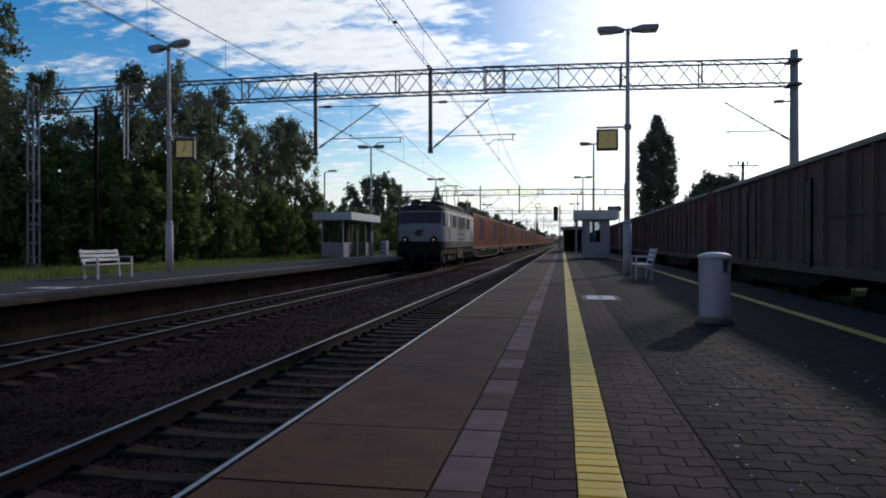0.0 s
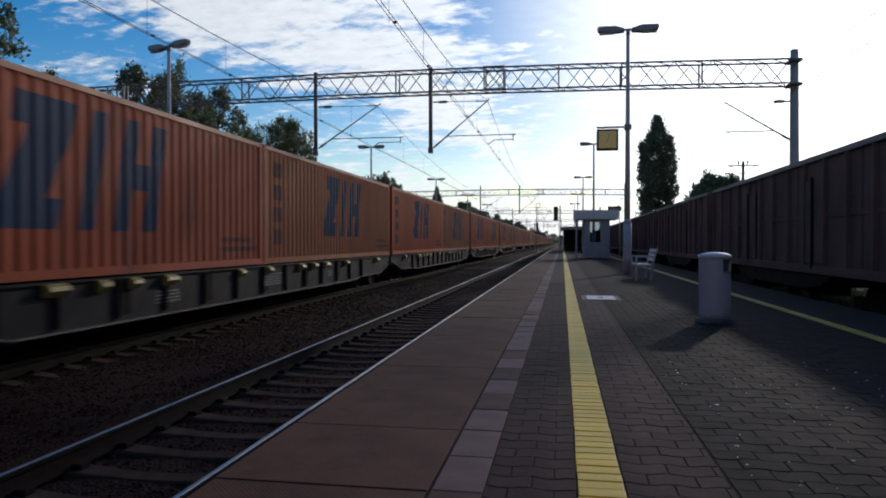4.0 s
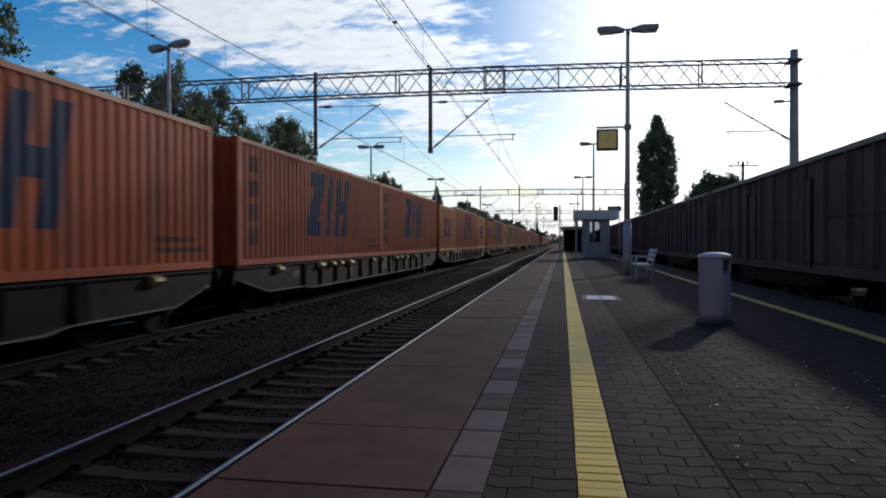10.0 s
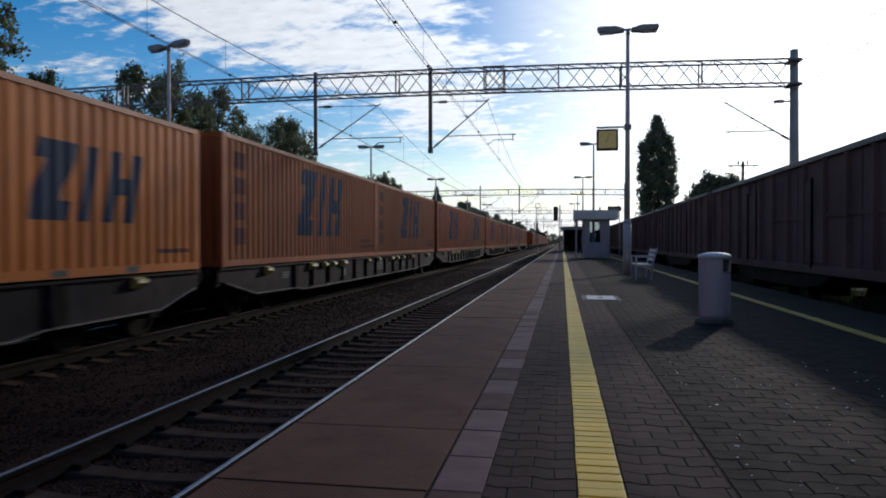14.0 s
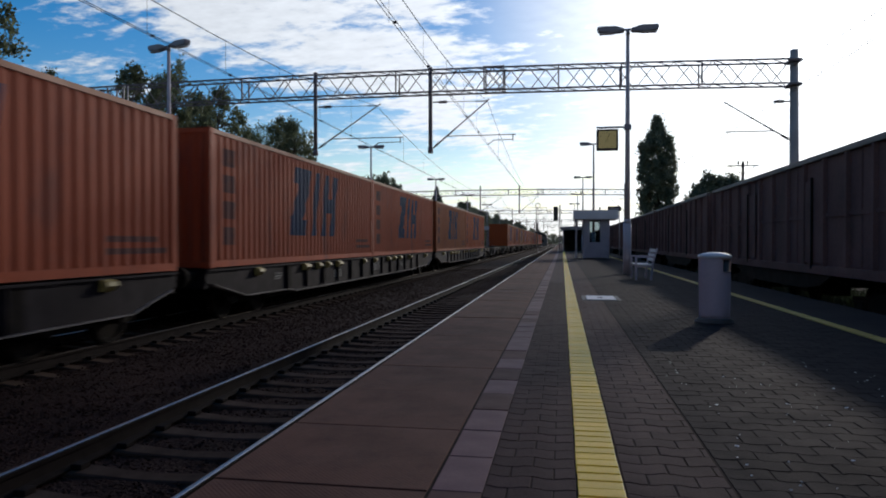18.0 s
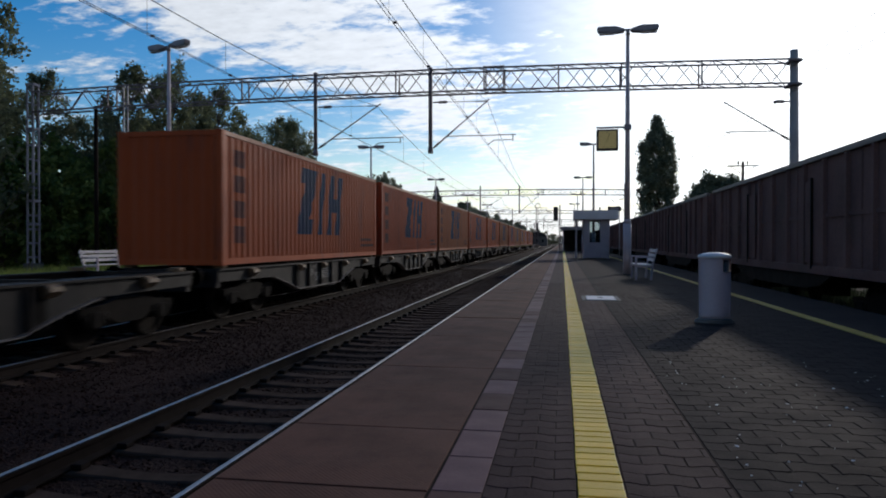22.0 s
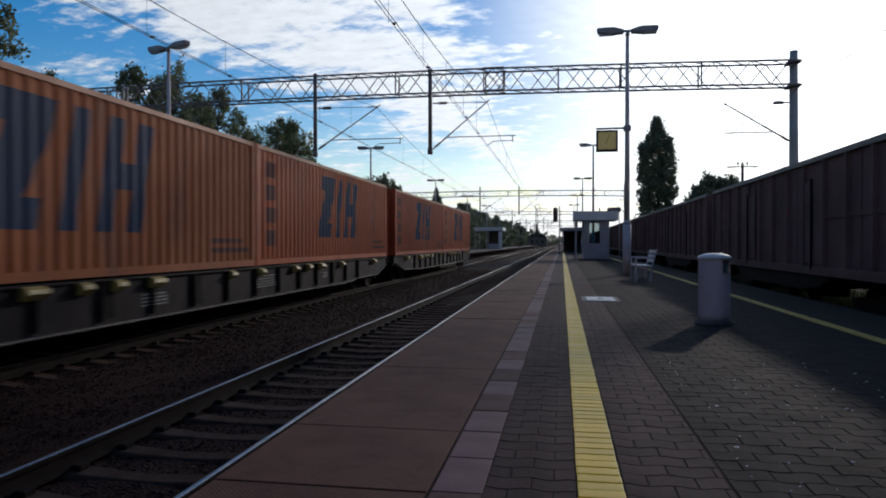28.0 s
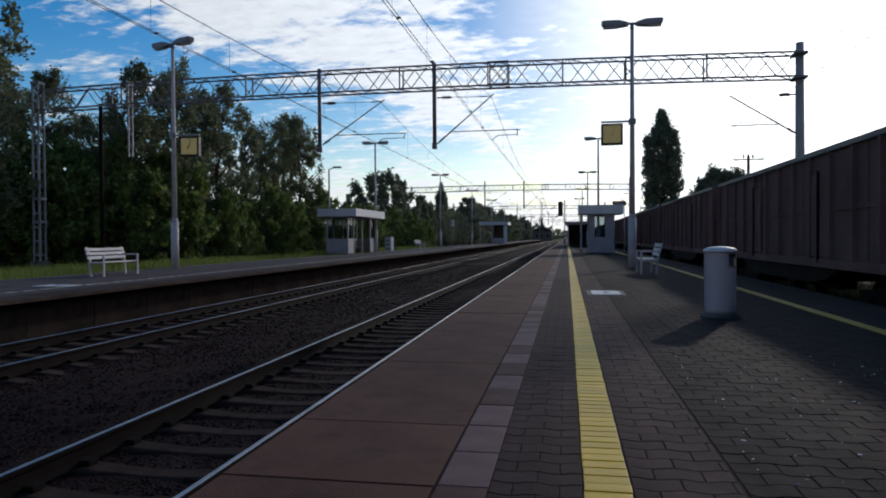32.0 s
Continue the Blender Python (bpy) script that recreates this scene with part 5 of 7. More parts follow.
# ---- the engine ----
def build_loco():
    """Electric engine with flat-nosed cabs, side grilles, dark roof gear and pantographs. Front at y = 0, rail at z = 0."""
    ob = thing("electric_locomotive", "pale grey electric locomotive with dark roof and lit headlamps", "locomotive")
    Ln = 14.4
    st = [(0.0, 1.27, 0.0), (0.35, 1.40, 0.0), (0.9, 1.49, 0.0), (2.0, 1.50, 0.0), (Ln - 2.0, 1.50, 0.0), (Ln - 0.9, 1.49, 0.0), (Ln - 0.35, 1.40, 0.0), (Ln, 1.27, 0.0)]

    def sweep(f):
        """How far the nose falls back towards its corners."""
        return 0.20 * max(0.0, abs(f) - 0.34) / 0.66

    def rake_at(z):
        return 0.03 * max(0.0, z - 1.74) / 0.87 if z < 2.55 else 0.03 + 0.25 * (z - 2.55) / 0.9

    def loft(outline, material, name, label):
        """outline: (share of the half width, z, rake of the nose at that height)."""
        bm = bmesh.new()
        rings = []
        for i, (y, w, _) in enumerate(st):
            ring = []
            for f, z, rake in outline:
                yy, back = y, rake + sweep(f)
                if i < 3:
                    yy = y + back * (1 - i / 3)
                if i > len(st) - 4:
                    yy = y - back * (1 - (len(st) - 1 - i) / 3)
                ring.append(bm.verts.new((f * w, yy, z)))
            rings.append(ring)
        n = len(outline)
        for a, b in zip(rings, rings[1:]):
            for k in range(n):
                bm.faces.new((a[k], a[(k + 1) % n], b[(k + 1) % n], b[k]))
        bmesh.ops.recalc_face_normals(bm, faces=bm.faces)
        return part(name, bm, material, ob, label)

    def nose_at(x, z, y, d, out=0.0):
        f = x / 1.27
        return (x, y - d * (rake_at(z) + sweep(f)) + d * out, z)

    def nose_grid(y, d, levels, material, name, parent, label):
        bm = bmesh.new()
        rows = [[bm.verts.new(nose_at(f * 1.27 * (1.0 if z < 3.5 else 0.98), z, y, d)) for f in (-1, -0.34, 0.34, 1)] for z in levels]
        for p, q in zip(rows, rows[1:]):
            for k in range(3):
                bm.faces.new((p[k], p[k + 1], q[k + 1], q[k]))
        bmesh.ops.recalc_face_normals(bm, faces=bm.faces)
        return part(name, bm, material, parent, label)

    def nose_pane(y, d, x0, x1, z0, z1, out, material, name, parent, label, r=0.07):
        """A pane with rounded corners that lies on the swept nose."""
        pts = []
        for cx, cz, a0 in ((x1 - r, z1 - r, 0), (x0 + r, z1 - r, 90), (x0 + r, z0 + r, 180), (x1 - r, z0 + r, 270)):
            for k in range(4):
                a = radians(a0 + 30 * k)
                pts.append((cx + r * math.cos(a), cz + r * math.sin(a)))
        bm = bmesh.new()
        r1 = [bm.verts.new(nose_at(px, pz, y, d, out)) for px, pz in pts]
        r2 = [bm.verts.new(nose_at(px, pz, y, d, out - 0.03)) for px, pz in pts]
        n = len(pts)
        bm.faces.new(r1), bm.faces.new(r2[::-1])
        for k in range(n):
            bm.faces.new((r1[k], r2[k], r2[(k + 1) % n], r1[(k + 1) % n]))
        bmesh.ops.recalc_face_normals(bm, faces=bm.faces)
        return part(name, bm, material, parent, label)

    loft([(-1, 1.74, 0), (-0.34, 1.74, 0), (0.34, 1.74, 0), (1, 1.74, 0), (1, 2.55, 0.03), (1, 3.45, 0.28), (0.98, 3.58, 0.316), (0.34, 3.58, 0.316), (-0.34, 3.58, 0.316), (-0.98, 3.58, 0.316), (-1, 3.45, 0.28), (-1, 2.55, 0.03)], M_LOCOGREY, "body", "pale grey body shell")
    loft([(-1.004, 1.36, 0.0), (-0.34, 1.36, 0), (0.34, 1.36, 0), (1.004, 1.36, 0.0), (1.004, 1.738, 0), (0.34, 1.738, 0), (-0.34, 1.738, 0), (-1.004, 1.738, 0)], M_LOCOGREEN, "lower_band", "grimy dark lower band")
    roof = [(-0.985, 3.582, 0.26), (-0.34, 3.582, 0.26), (0.34, 3.582, 0.26), (0.985, 3.582, 0.26), (0.97, 3.67, 0.27), (0.9, 3.77, 0.34), (0.74, 3.88, 0.48), (0.4, 3.97, 0.7), (-0.4, 3.97, 0.7), (-0.74, 3.88, 0.48), (-0.9, 3.77, 0.34), (-0.97, 3.67, 0.27)]
    loft(roof, M_LOCOROOF, "roof", "dark grimy curved roof")
    part("underframe", box(-1.38, 1.38, 0.3, Ln - 0.3, 0.95, 1.355, 0.03), M_UNDER, ob)
    for y, d in ((0.0, -1), (Ln, 1)):
        nose = nose_grid(y, d, (1.74, 2.55, 3.0, 3.45, 3.58), M_LOCOBLUE, "nose_panel", ob, "pale lilac-grey nose panel")
        nose_grid(y, d, (1.22, 1.45, 1.74), M_LOCODARK, "nose_band", nose, "sooty dark nose band")
        bm = bmesh.new()
        caps = [[bm.verts.new((f * 1.27, y - d * (rk + sweep(f)), z)) for f, rk, z in row] for row in
                ([(-0.985, 0.26, 3.582), (-0.34, 0.26, 3.582), (0.34, 0.26, 3.582), (0.985, 0.26, 3.582)], [(-0.97, 0.27, 3.67), (-0.36, 0.27, 3.67), (0.36, 0.27, 3.67), (0.97, 0.27, 3.67)],
                 [(-0.9, 0.34, 3.77), (-0.37, 0.34, 3.77), (0.37, 0.34, 3.77), (0.9, 0.34, 3.77)], [(-0.74, 0.48, 3.88), (-0.38, 0.48, 3.88), (0.38, 0.48, 3.88), (0.74, 0.48, 3.88)],
                 [(-0.4, 0.7, 3.97), (-0.39, 0.7, 3.97), (0.39, 0.7, 3.97), (0.4, 0.7, 3.97)])]
        for p, q in zip(caps, caps[1:]):
            for k in range(3):
                bm.faces.new((p[k], p[k + 1], q[k + 1], q[k]))
        bmesh.ops.recalc_face_normals(bm, faces=bm.faces)
        part("roof_front", bm, M_LOCOROOF, nose, "dark rounded roof edge over the windscreens")
        part("buffer_beam", box(-1.35, 1.35, y - 0.12 if d < 0 else y - 0.25, y + 0.25 if d < 0 else y + 0.12, 0.82, 1.215, 0.02), M_LOCODARK, nose)
        for x0, x1 in ((-1.23, -0.42), (-0.36, 0.36), (0.42, 1.23)):
            fr = nose_pane(y, d, x0 - 0.02, x1 + 0.02, 2.80, 3.48, 0.012, M_LOCOROOF, "windscreen_frame", nose, "dark rubber windscreen frame", 0.07)
            nose_pane(y, d, x0, x1, 2.82, 3.46, 0.02, M_WINDSCREEN, "windscreen", fr, "dark windscreen pane")
        for x in (-0.55, 0.62):
            part("wiper", bm_bar(bmesh.new(), nose_at(x, 2.80, y, d, 0.04), nose_at(x + 0.22, 3.25, y, d, 0.05), 0.02), M_BLACK, nose)
        part("nose_rail", bm_bar(bmesh.new(), nose_at(-0.4, 2.72, y, d, 0.04), nose_at(0.4, 2.72, y, d, 0.04), 0.025), M_LOCOGREY, nose, "pale rail under the windscreens")
        for x in (-0.86, 0.86):
            c = nose_at(x, 1.83, y, d)
            hl = part("headlamp", tube((x, c[1] - d * 0.03, 1.83), (x, c[1] + d * 0.13, 1.83), 0.225, 0.205, 20), M_UNDER, nose, "round dark headlamp housing")
            part("lens", tube((x, c[1] + d * 0.131, 1.83), (x, c[1] + d * 0.14, 1.83), 0.15, seg=16), M_GLASSDARK, hl, "dark lamp glass")
            part("bulb", tube((x, c[1] + d * 0.141, 1.84), (x, c[1] + d * 0.147, 1.84), 0.04, seg=12), M_HEADLAMP if d < 0 else M_LOCODARK, hl, "dim lit bulb" if d < 0 else "")
        th = part("top_lamp", tube((0, y - d * 0.52, 3.92), (0, y - d * 0.32, 3.92), 0.13, seg=14), M_LOCOROOF, nose)
        part("lens", tube((0, y - d * 0.319, 3.92), (0, y - d * 0.312, 3.92), 0.04, seg=12), M_HEADLAMP if d < 0 else M_GLASSDARK, th)
        part("emblem_shield", prism([(-0.22, 2.05), (0.2, 2.05), (0.2, 2.16), (0.08, 2.16), (0.22, 2.3), (0.22, 2.42), (-0.1, 2.42), (-0.3, 2.28)], "y", min(y - d * 0.015, y + d * 0.012), max(y - d * 0.015, y + d * 0.012)), M_CASE, nose, "small dark red emblem")
        for k, w in enumerate((0.5, 0.4)):
            part("marking_bar", box(-w / 2, w / 2, min(y - d * 0.01, y + d * 0.012), max(y - d * 0.01, y + d * 0.012), 1.88 - k * 0.09, 1.93 - k * 0.09), M_LAMPGREY, nose)
        part("marking_bar", box(-1.0, -0.5, min(y - d * 0.2, y + d * 0.012), max(y - d * 0.2, y - d * 0.055), 2.36, 2.42), M_LAMPGREY, nose)
        for x in (-0.85, 0.85):
            bm = bmesh.new()
            for a, b in (((x - 0.42, 1.0), (x - 0.45, 0.42)), ((x + 0.42, 1.0), (x + 0.45, 0.42)), ((x - 0.45, 0.42), (x - 0.32, 0.17)), ((x - 0.32, 0.17), (x + 0.32, 0.17)), ((x + 0.32, 0.17), (x + 0.45, 0.42)), ((x - 0.44, 0.5), (x + 0.44, 0.5))):
                bm_tube(bm, (a[0], y + d * (0.12 if a[1] > 0.6 else 0.26), a[1]), (b[0], y + d * 0.26, b[1]), 0.032, seg=6)
            part("steps", bm, M_GEAR, nose, "bent tube step and rail guard")
        part("brake_hose", bm_tube(bm_tube(tube((-0.35, y + d * 0.12, 0.95), (-0.4, y + d * 0.3, 0.6), 0.03, seg=6), (-0.4, y + d * 0.3, 0.6), (-0.32, y + d * 0.3, 0.4), 0.03, seg=6), (0.35, y + d * 0.12, 0.95), (0.4, y + d * 0.28, 0.5), 0.03, seg=6), M_BLACK, nose)
    add_buffers(ob, 0.0, -1), add_buffers(ob, Ln, 1)
    for s in (-1, 1):
        x = s * 1.502
        def pane(name, y0, y1, z0, z1, m_, label=""):
            return part(name, box(min(x - s * 0.03, x + s * 0.004), max(x - s * 0.03, x + s * 0.004), y0, y1, z0, z1, 0.003), m_, ob, label)
        for ya, yb, wa, wb in ((0.48, 1.12, 1.431, 1.498), (Ln - 0.72, Ln - 1.65, 1.466, 1.504)):
            way = 1 if yb > ya else -1
            for name, m_, grow, out, label in (("cab_window", M_LOCODARK, 0.05, 0.0, "dark rubber surround of the cab window"), ("cab_pane", M_BLIND, 0.0, 0.005, "grey cab window pane")):
                bm = bmesh.new()
                ring = [[bm.verts.new((s * (w + out - d), y, z)) for w, y, z in ((wa, ya - way * grow, 2.7 - grow), (wb, yb + way * grow, 2.7 - grow), (wb, yb + way * grow, 3.42 + grow * 0.5), (wa + 0.01, ya + way * (0.08 - grow), 3.42 + grow * 0.5))] for d in (0.0, 0.04)]
                bm.faces.new(ring[0]), bm.faces.new(ring[1][::-1])
                for k in range(4):
                    bm.faces.new((ring[0][k], ring[1][k], ring[1][(k + 1) % 4], ring[0][(k + 1) % 4]))
                bmesh.ops.recalc_face_normals(bm, faces=bm.faces)
                holder = part(name, bm, m_, ob if grow else holder, label)
        for y0, y1 in ((2.3, 2.65), (4.8, 5.15), (8.82, 9.17)):
            w = pane("side_window", y0, y1, 2.70, 3.40, M_BLIND, "narrow grey-green blind window")
            part("window_frame", bm_box(box(min(x, x + s * 0.02), max(x, x + s * 0.02), y0 - 0.04, y0, 2.68, 3.46), min(x, x + s * 0.02), max(x, x + s * 0.02), y1, y1 + 0.04, 2.68, 3.46), M_LOCOGREY, w)
        for y0, y1 in ((3.1, 4.4), (5.6, 6.9), (7.1, 8.42), (9.58, 11.08)):
            r, pts = 0.09, []
            for cy, cz, a0 in ((y1 - r, 3.40 - r, 0), (y0 + r, 3.40 - r, 90), (y0 + r, 2.60 + r, 180), (y1 - r, 2.60 + r, 270)):
                pts += [(cy + r * math.cos(radians(a0 + 30 * k)), cz + r * math.sin(radians(a0 + 30 * k))) for k in range(4)]
            g = part("air_grille", prism(pts, "x", min(x - s * 0.03, x + s * 0.004), max(x - s * 0.03, x + s * 0.004)), M_GRILLE, ob, "dark louvred air grille with rounded corners")
            for k in range(15) if s > 0 else ():
                z = 2.65 + k * 0.05
                part("louvre", bm_bar(bmesh.new(), (x + s * 0.010, y0 + 0.05, z), (x + s * 0.010, y1 - 0.05, z), 0.014, 0.022), M_LOUVRE, g)
            rim = bmesh.new()
            for (ya, za), (yb, zb) in zip(pts, pts[1:] + pts[:1]):
                bm_bar(rim, (x + s * 0.006, ya, za), (x + s * 0.006, yb, zb), 0.03)
            part("grille_frame", rim, M_LOCOGREY, g)
        for y0, y1 in ((1.3, 1.9), (11.55, 12.2)):
            dr = pane("cab_door", y0, y1, 1.76, 3.45, M_LOCOGREY, "pale grey cab door with a dark pane")
            part("door_gap", box(min(x, x + s * 0.006), max(x, x + s * 0.006), y1 - 0.10, y1 + 0.03, 1.76, 3.45), M_LOCODARK, dr)
            part("door_pane", box(min(x, x + s * 0.008), max(x, x + s * 0.008), y0 + 0.1, y1 - 0.1, 2.65, 3.35, 0.002), M_GLASSDARK, dr)
            for yy in (y0 - 0.07, y1 + 0.07):
                part("grab_rail", tube((x + s * 0.06, yy, 1.45), (x + s * 0.06, yy, 2.6), 0.014, seg=6), M_LOCOGREY, dr, "long vertical grab rail")
            for z in (0.3, 0.6, 0.95):
                part("foot_step", box(min(x - s * 0.12, x + s * 0.04), max(x - s * 0.12, x + s * 0.04), y0, y1, z, z + 0.03), M_UNDER, dr)
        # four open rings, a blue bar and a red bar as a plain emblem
        for k in range(4):
            bm = bmesh.new()
            c, n = 5.64 + k * 0.85, 30
            mid = math.pi if k < 3 else 0.0
            turn = [mid + s * (i / n - 0.5) * 2 * math.pi * 0.80 for i in range(n + 1)]
            arc = [[bm.verts.new((x + s * 0.006, c + r * math.cos(a), 2.22 + r * 1.08 * math.sin(a))) for a in turn] for r in (0.27, 0.43)]
            for i in range(n):
                bm.faces.new((arc[0][i], arc[0][i + 1], arc[1][i + 1], arc[1][i]))
            part("ring", bm, M_RINGBLUE, ob, "plain open blue ring")
        part("blue_bar", box(min(x + s * 0.007, x + s * 0.010), max(x + s * 0.007, x + s * 0.010), 5.60, 6.14, 2.17, 2.31), M_RINGBLUE, ob, "short blue bar")
        part("red_bar", box(min(x + s * 0.007, x + s * 0.010), max(x + s * 0.007, x + s * 0.010), 6.46, 7.78, 2.16, 2.29), M_RED, ob, "thin red bar")
        part("red_dot", tube((x + s * 0.004, 8.16, 2.22), (x + s * 0.011, 8.16, 2.22), 0.15, seg=16), M_RED, ob, "red dot")
        part("rain_gutter", bm_bar(bmesh.new(), (s * 1.51, 0.6, 3.58), (s * 1.51, Ln - 0.6, 3.58), 0.022), M_LOCOGREY, ob, "pale rain gutter")
    # bogies and gear below
    for y in (3.0, Ln - 3.0):
        bm = bmesh.new()
        for s in (-1, 1):
            out = [(-2.1, 0.72), (-2.1, 0.95), (-1.2, 1.0), (-0.7, 0.86), (0.7, 0.86), (1.2, 1.0), (2.1, 0.95), (2.1, 0.72), (1.1, 0.70), (0.6, 0.52), (-0.6, 0.52), (-1.1, 0.70)]
            bm_prism(bm, [(y + a, b) for a, b in out], "x", s * 1.08 - 0.05, s * 1.08 + 0.05)
        bm_box(bm, -1.0, 1.0, y - 0.35, y + 0.35, 0.5, 0.92)
        b = part("bogie", bm, M_UNDER, ob, "heavy sooty bogie frame")
        for d in (-1.525, 1.525):
            for s in (-1, 1):
                w = part("wheel", WHEEL, None, b, "large dark driving wheel")
                w.scale = (1.0, 1.35, 1.35)
                w.location = (s * 0.75, y + d, 0.62)
                if s < 0:
                    w.rotation_euler = (0, 0, math.pi)
                bx = box(s * 1.08 - 0.1, s * 1.08 + 0.14, y + d - 0.17, y + d + 0.17, 0.45, 0.8, 0.04)
                bm_tube(bx, (s * 1.2, y + d, 0.62), (s * 1.25, y + d, 0.62), 0.12, seg=12)
                part("axle_box", bx, M_GEAR, b)
                for off in (-0.38, 0.38):
                    sp = bmesh.new()
                    for k in range(5):
                        bm_tube(sp, (s * 1.12, y + d + off, 0.46 + k * 0.07), (s * 1.12, y + d + off, 0.49 + k * 0.07), 0.10, seg=10)
                    bm_tube(sp, (s * 1.12, y + d + off, 0.40), (s * 1.12, y + d + off, 0.84), 0.06, seg=8)
                    part("coil_spring", sp, M_GEAR, b)
                part("brake_block", bm_bar(box(s * 0.75 - 0.06, s * 0.75 + 0.06, y + d * 0.5 - 0.06 + (0.1 if d > 0 else -0.1), y + d * 0.5 + 0.06 + (0.1 if d > 0 else -0.1), 0.35, 0.75, 0.02), (s * 0.8, y + d * 0.5, 0.4), (s * 0.8, y + d * 0.5, 1.0), 0.05), M_UNDER, b)
            part("axle", tube((-0.8, y + d, 0.62), (0.8, y + d, 0.62), 0.1, seg=10), M_UNDER, b)
        for s in (-1, 1):
            part("brake_cylinder", bm_tube(tube((s * 1.2, y - 0.45, 0.72), (s * 1.2, y + 0.1, 0.72), 0.11, seg=12), (s * 1.2, y + 0.1, 0.72), (s * 1.2, y + 0.6, 0.68), 0.03, seg=6), M_GEAR, b)
            part("sand_pipe", tube((s * 0.95, y - 2.25, 0.9), (s * 0.8, y - 2.15, 0.12), 0.03, seg=6), M_UNDER, b)
            part("sand_pipe", tube((s * 0.95, y + 2.25, 0.9), (s * 0.8, y + 2.15, 0.12), 0.03, seg=6), M_UNDER, b)
            part("wheel_guard", bm_bar(bmesh.new(), (s * 1.14, y - 2.0, 0.20), (s * 1.14, y - 1.7, 0.24), 0.05), M_LAMPGREY, b)
            part("sand_box", box(min(s * 1.05, s * 1.3), max(s * 1.05, s * 1.3), y + 2.2, y + 2.6, 0.55, 0.95, 0.03), M_GEAR, b)
    box_ = part("battery_box", box(-1.4, 1.4, 5.85, 7.2, 0.62, 1.34, 0.03), M_LOCOGREEN, ob, "grimy grey equipment box")
    part("hatch", box(1.4, 1.42, 5.97, 7.08, 0.70, 1.26, 0.008), M_LOCOGREEN, box_)
    tank = part("air_tank_box", box(-1.4, 1.4, 7.36, 8.1, 0.64, 1.34, 0.03), M_LOCOGREEN, ob, "grimy grey side box")
    part("marking_spot", tube((1.4, 7.72, 1.06), (1.406, 7.72, 1.06), 0.08, seg=12), M_LATCH, tank, "small yellow mark")
    # roof gear
    part("roof_walk", bm_box(box(-0.85, -0.55, 2.6, Ln - 2.6, 4.02, 4.06), 0.55, 0.85, 2.6, Ln - 2.6, 4.02, 4.06), M_LOCOROOF, ob)
    for y in (3.2, 5.2, Ln / 2, Ln - 5.2, Ln - 3.2):
        part("roof_box", box(-0.6, 0.6, y - 0.55, y + 0.55, 3.94, 4.16 if y != Ln / 2 else 4.3, 0.04), M_LOCOROOF, ob)
    for y in (4.2, 6.1, 8.0, 9.9):
        top = [(y - 0.62, 3.86)]
        for k in range(9):
            a = y - 0.62 + k * 0.14
            top += [(a, 4.24), (a + 0.06, 4.24), (a + 0.06, 4.14), (a + 0.12, 4.14)]
        part("resistor_unit", prism(top + [(y + 0.62, 4.14), (y + 0.62, 3.86)], "x", -0.82, 0.82), M_UNDER, ob, "ribbed dark resistor box")
    for s in (-1, 1):
        part("roof_rail", tube((s * 1.15, 1.8, 3.95), (s * 1.15, Ln - 1.8, 3.95), 0.025, seg=6), M_LOCOROOF, ob, "thin roof edge rail")
    for k in range(12):
        y = 2.2 + k * 0.88
        part("roof_insulator", bm_tube(tube((0.7, y, 3.9), (0.7, y, 4.25), 0.06, 0.045, 8), (0.7, y, 4.05), (0.7, y, 4.1), 0.09, seg=8), M_UNDER, ob)
    part("roof_bus_bar", tube((0.7, 2.0, 4.27), (0.7, Ln - 2.0, 4.27), 0.02, seg=6), M_GALV, ob)

    def pantograph(y, top, name, label):
        p = thing(name, label, "")
        p.parent = ob
        knee = (top + 4.2) / 2
        spread = 1.15 if top > 5 else 1.6
        for s in (-0.45, 0.45):
            for e in (-1, 1):
                part("lower_arm", bm_bar(bmesh.new(), (s, y + e * 0.35, 4.2), (s, y + e * spread, knee), 0.045), M_UNDER, p)
                part("upper_arm", bm_bar(bmesh.new(), (s, y + e * spread, knee), (s * 0.9, y + e * 0.12, top), 0.032), M_UNDER, p)
        for dy in (-0.14, 0.14):
            part("contact_strip", bm_tube(bm_tube(tube((-0.6, y + dy, top), (0.6, y + dy, top), 0.025, seg=6), (0.6, y + dy, top), (0.95, y + dy, top - 0.2), 0.02, seg=6), (-0.6, y + dy, top), (-0.95, y + dy, top - 0.2), 0.02, seg=6), M_UNDER, p)
        part("base_frame", bm_bar(bm_bar(bm_bar(bm_bar(bmesh.new(), (-0.6, y - 0.7, 4.2), (0.6, y - 0.7, 4.2), 0.06), (-0.6, y + 0.7, 4.2), (0.6, y + 0.7, 4.2), 0.06), (-0.5, y - 0.7, 4.2), (-0.5, y + 0.7, 4.2), 0.06), (0.5, y - 0.7, 4.2), (0.5, y + 0.7, 4.2), 0.06), M_UNDER, p)
        return p

    pantograph(2.9, 4.42, "pantograph", "folded pantograph")
    pantograph(Ln - 2.9, 5.93, "pantograph", "raised pantograph touching the contact wire")
    y = 41.0 - SHIFT
    ob.matrix_world = pose(TRAIN_X, y, RAIL_Z)
    MOVERS.append((ob, y, RAIL_Z))


build_loco()


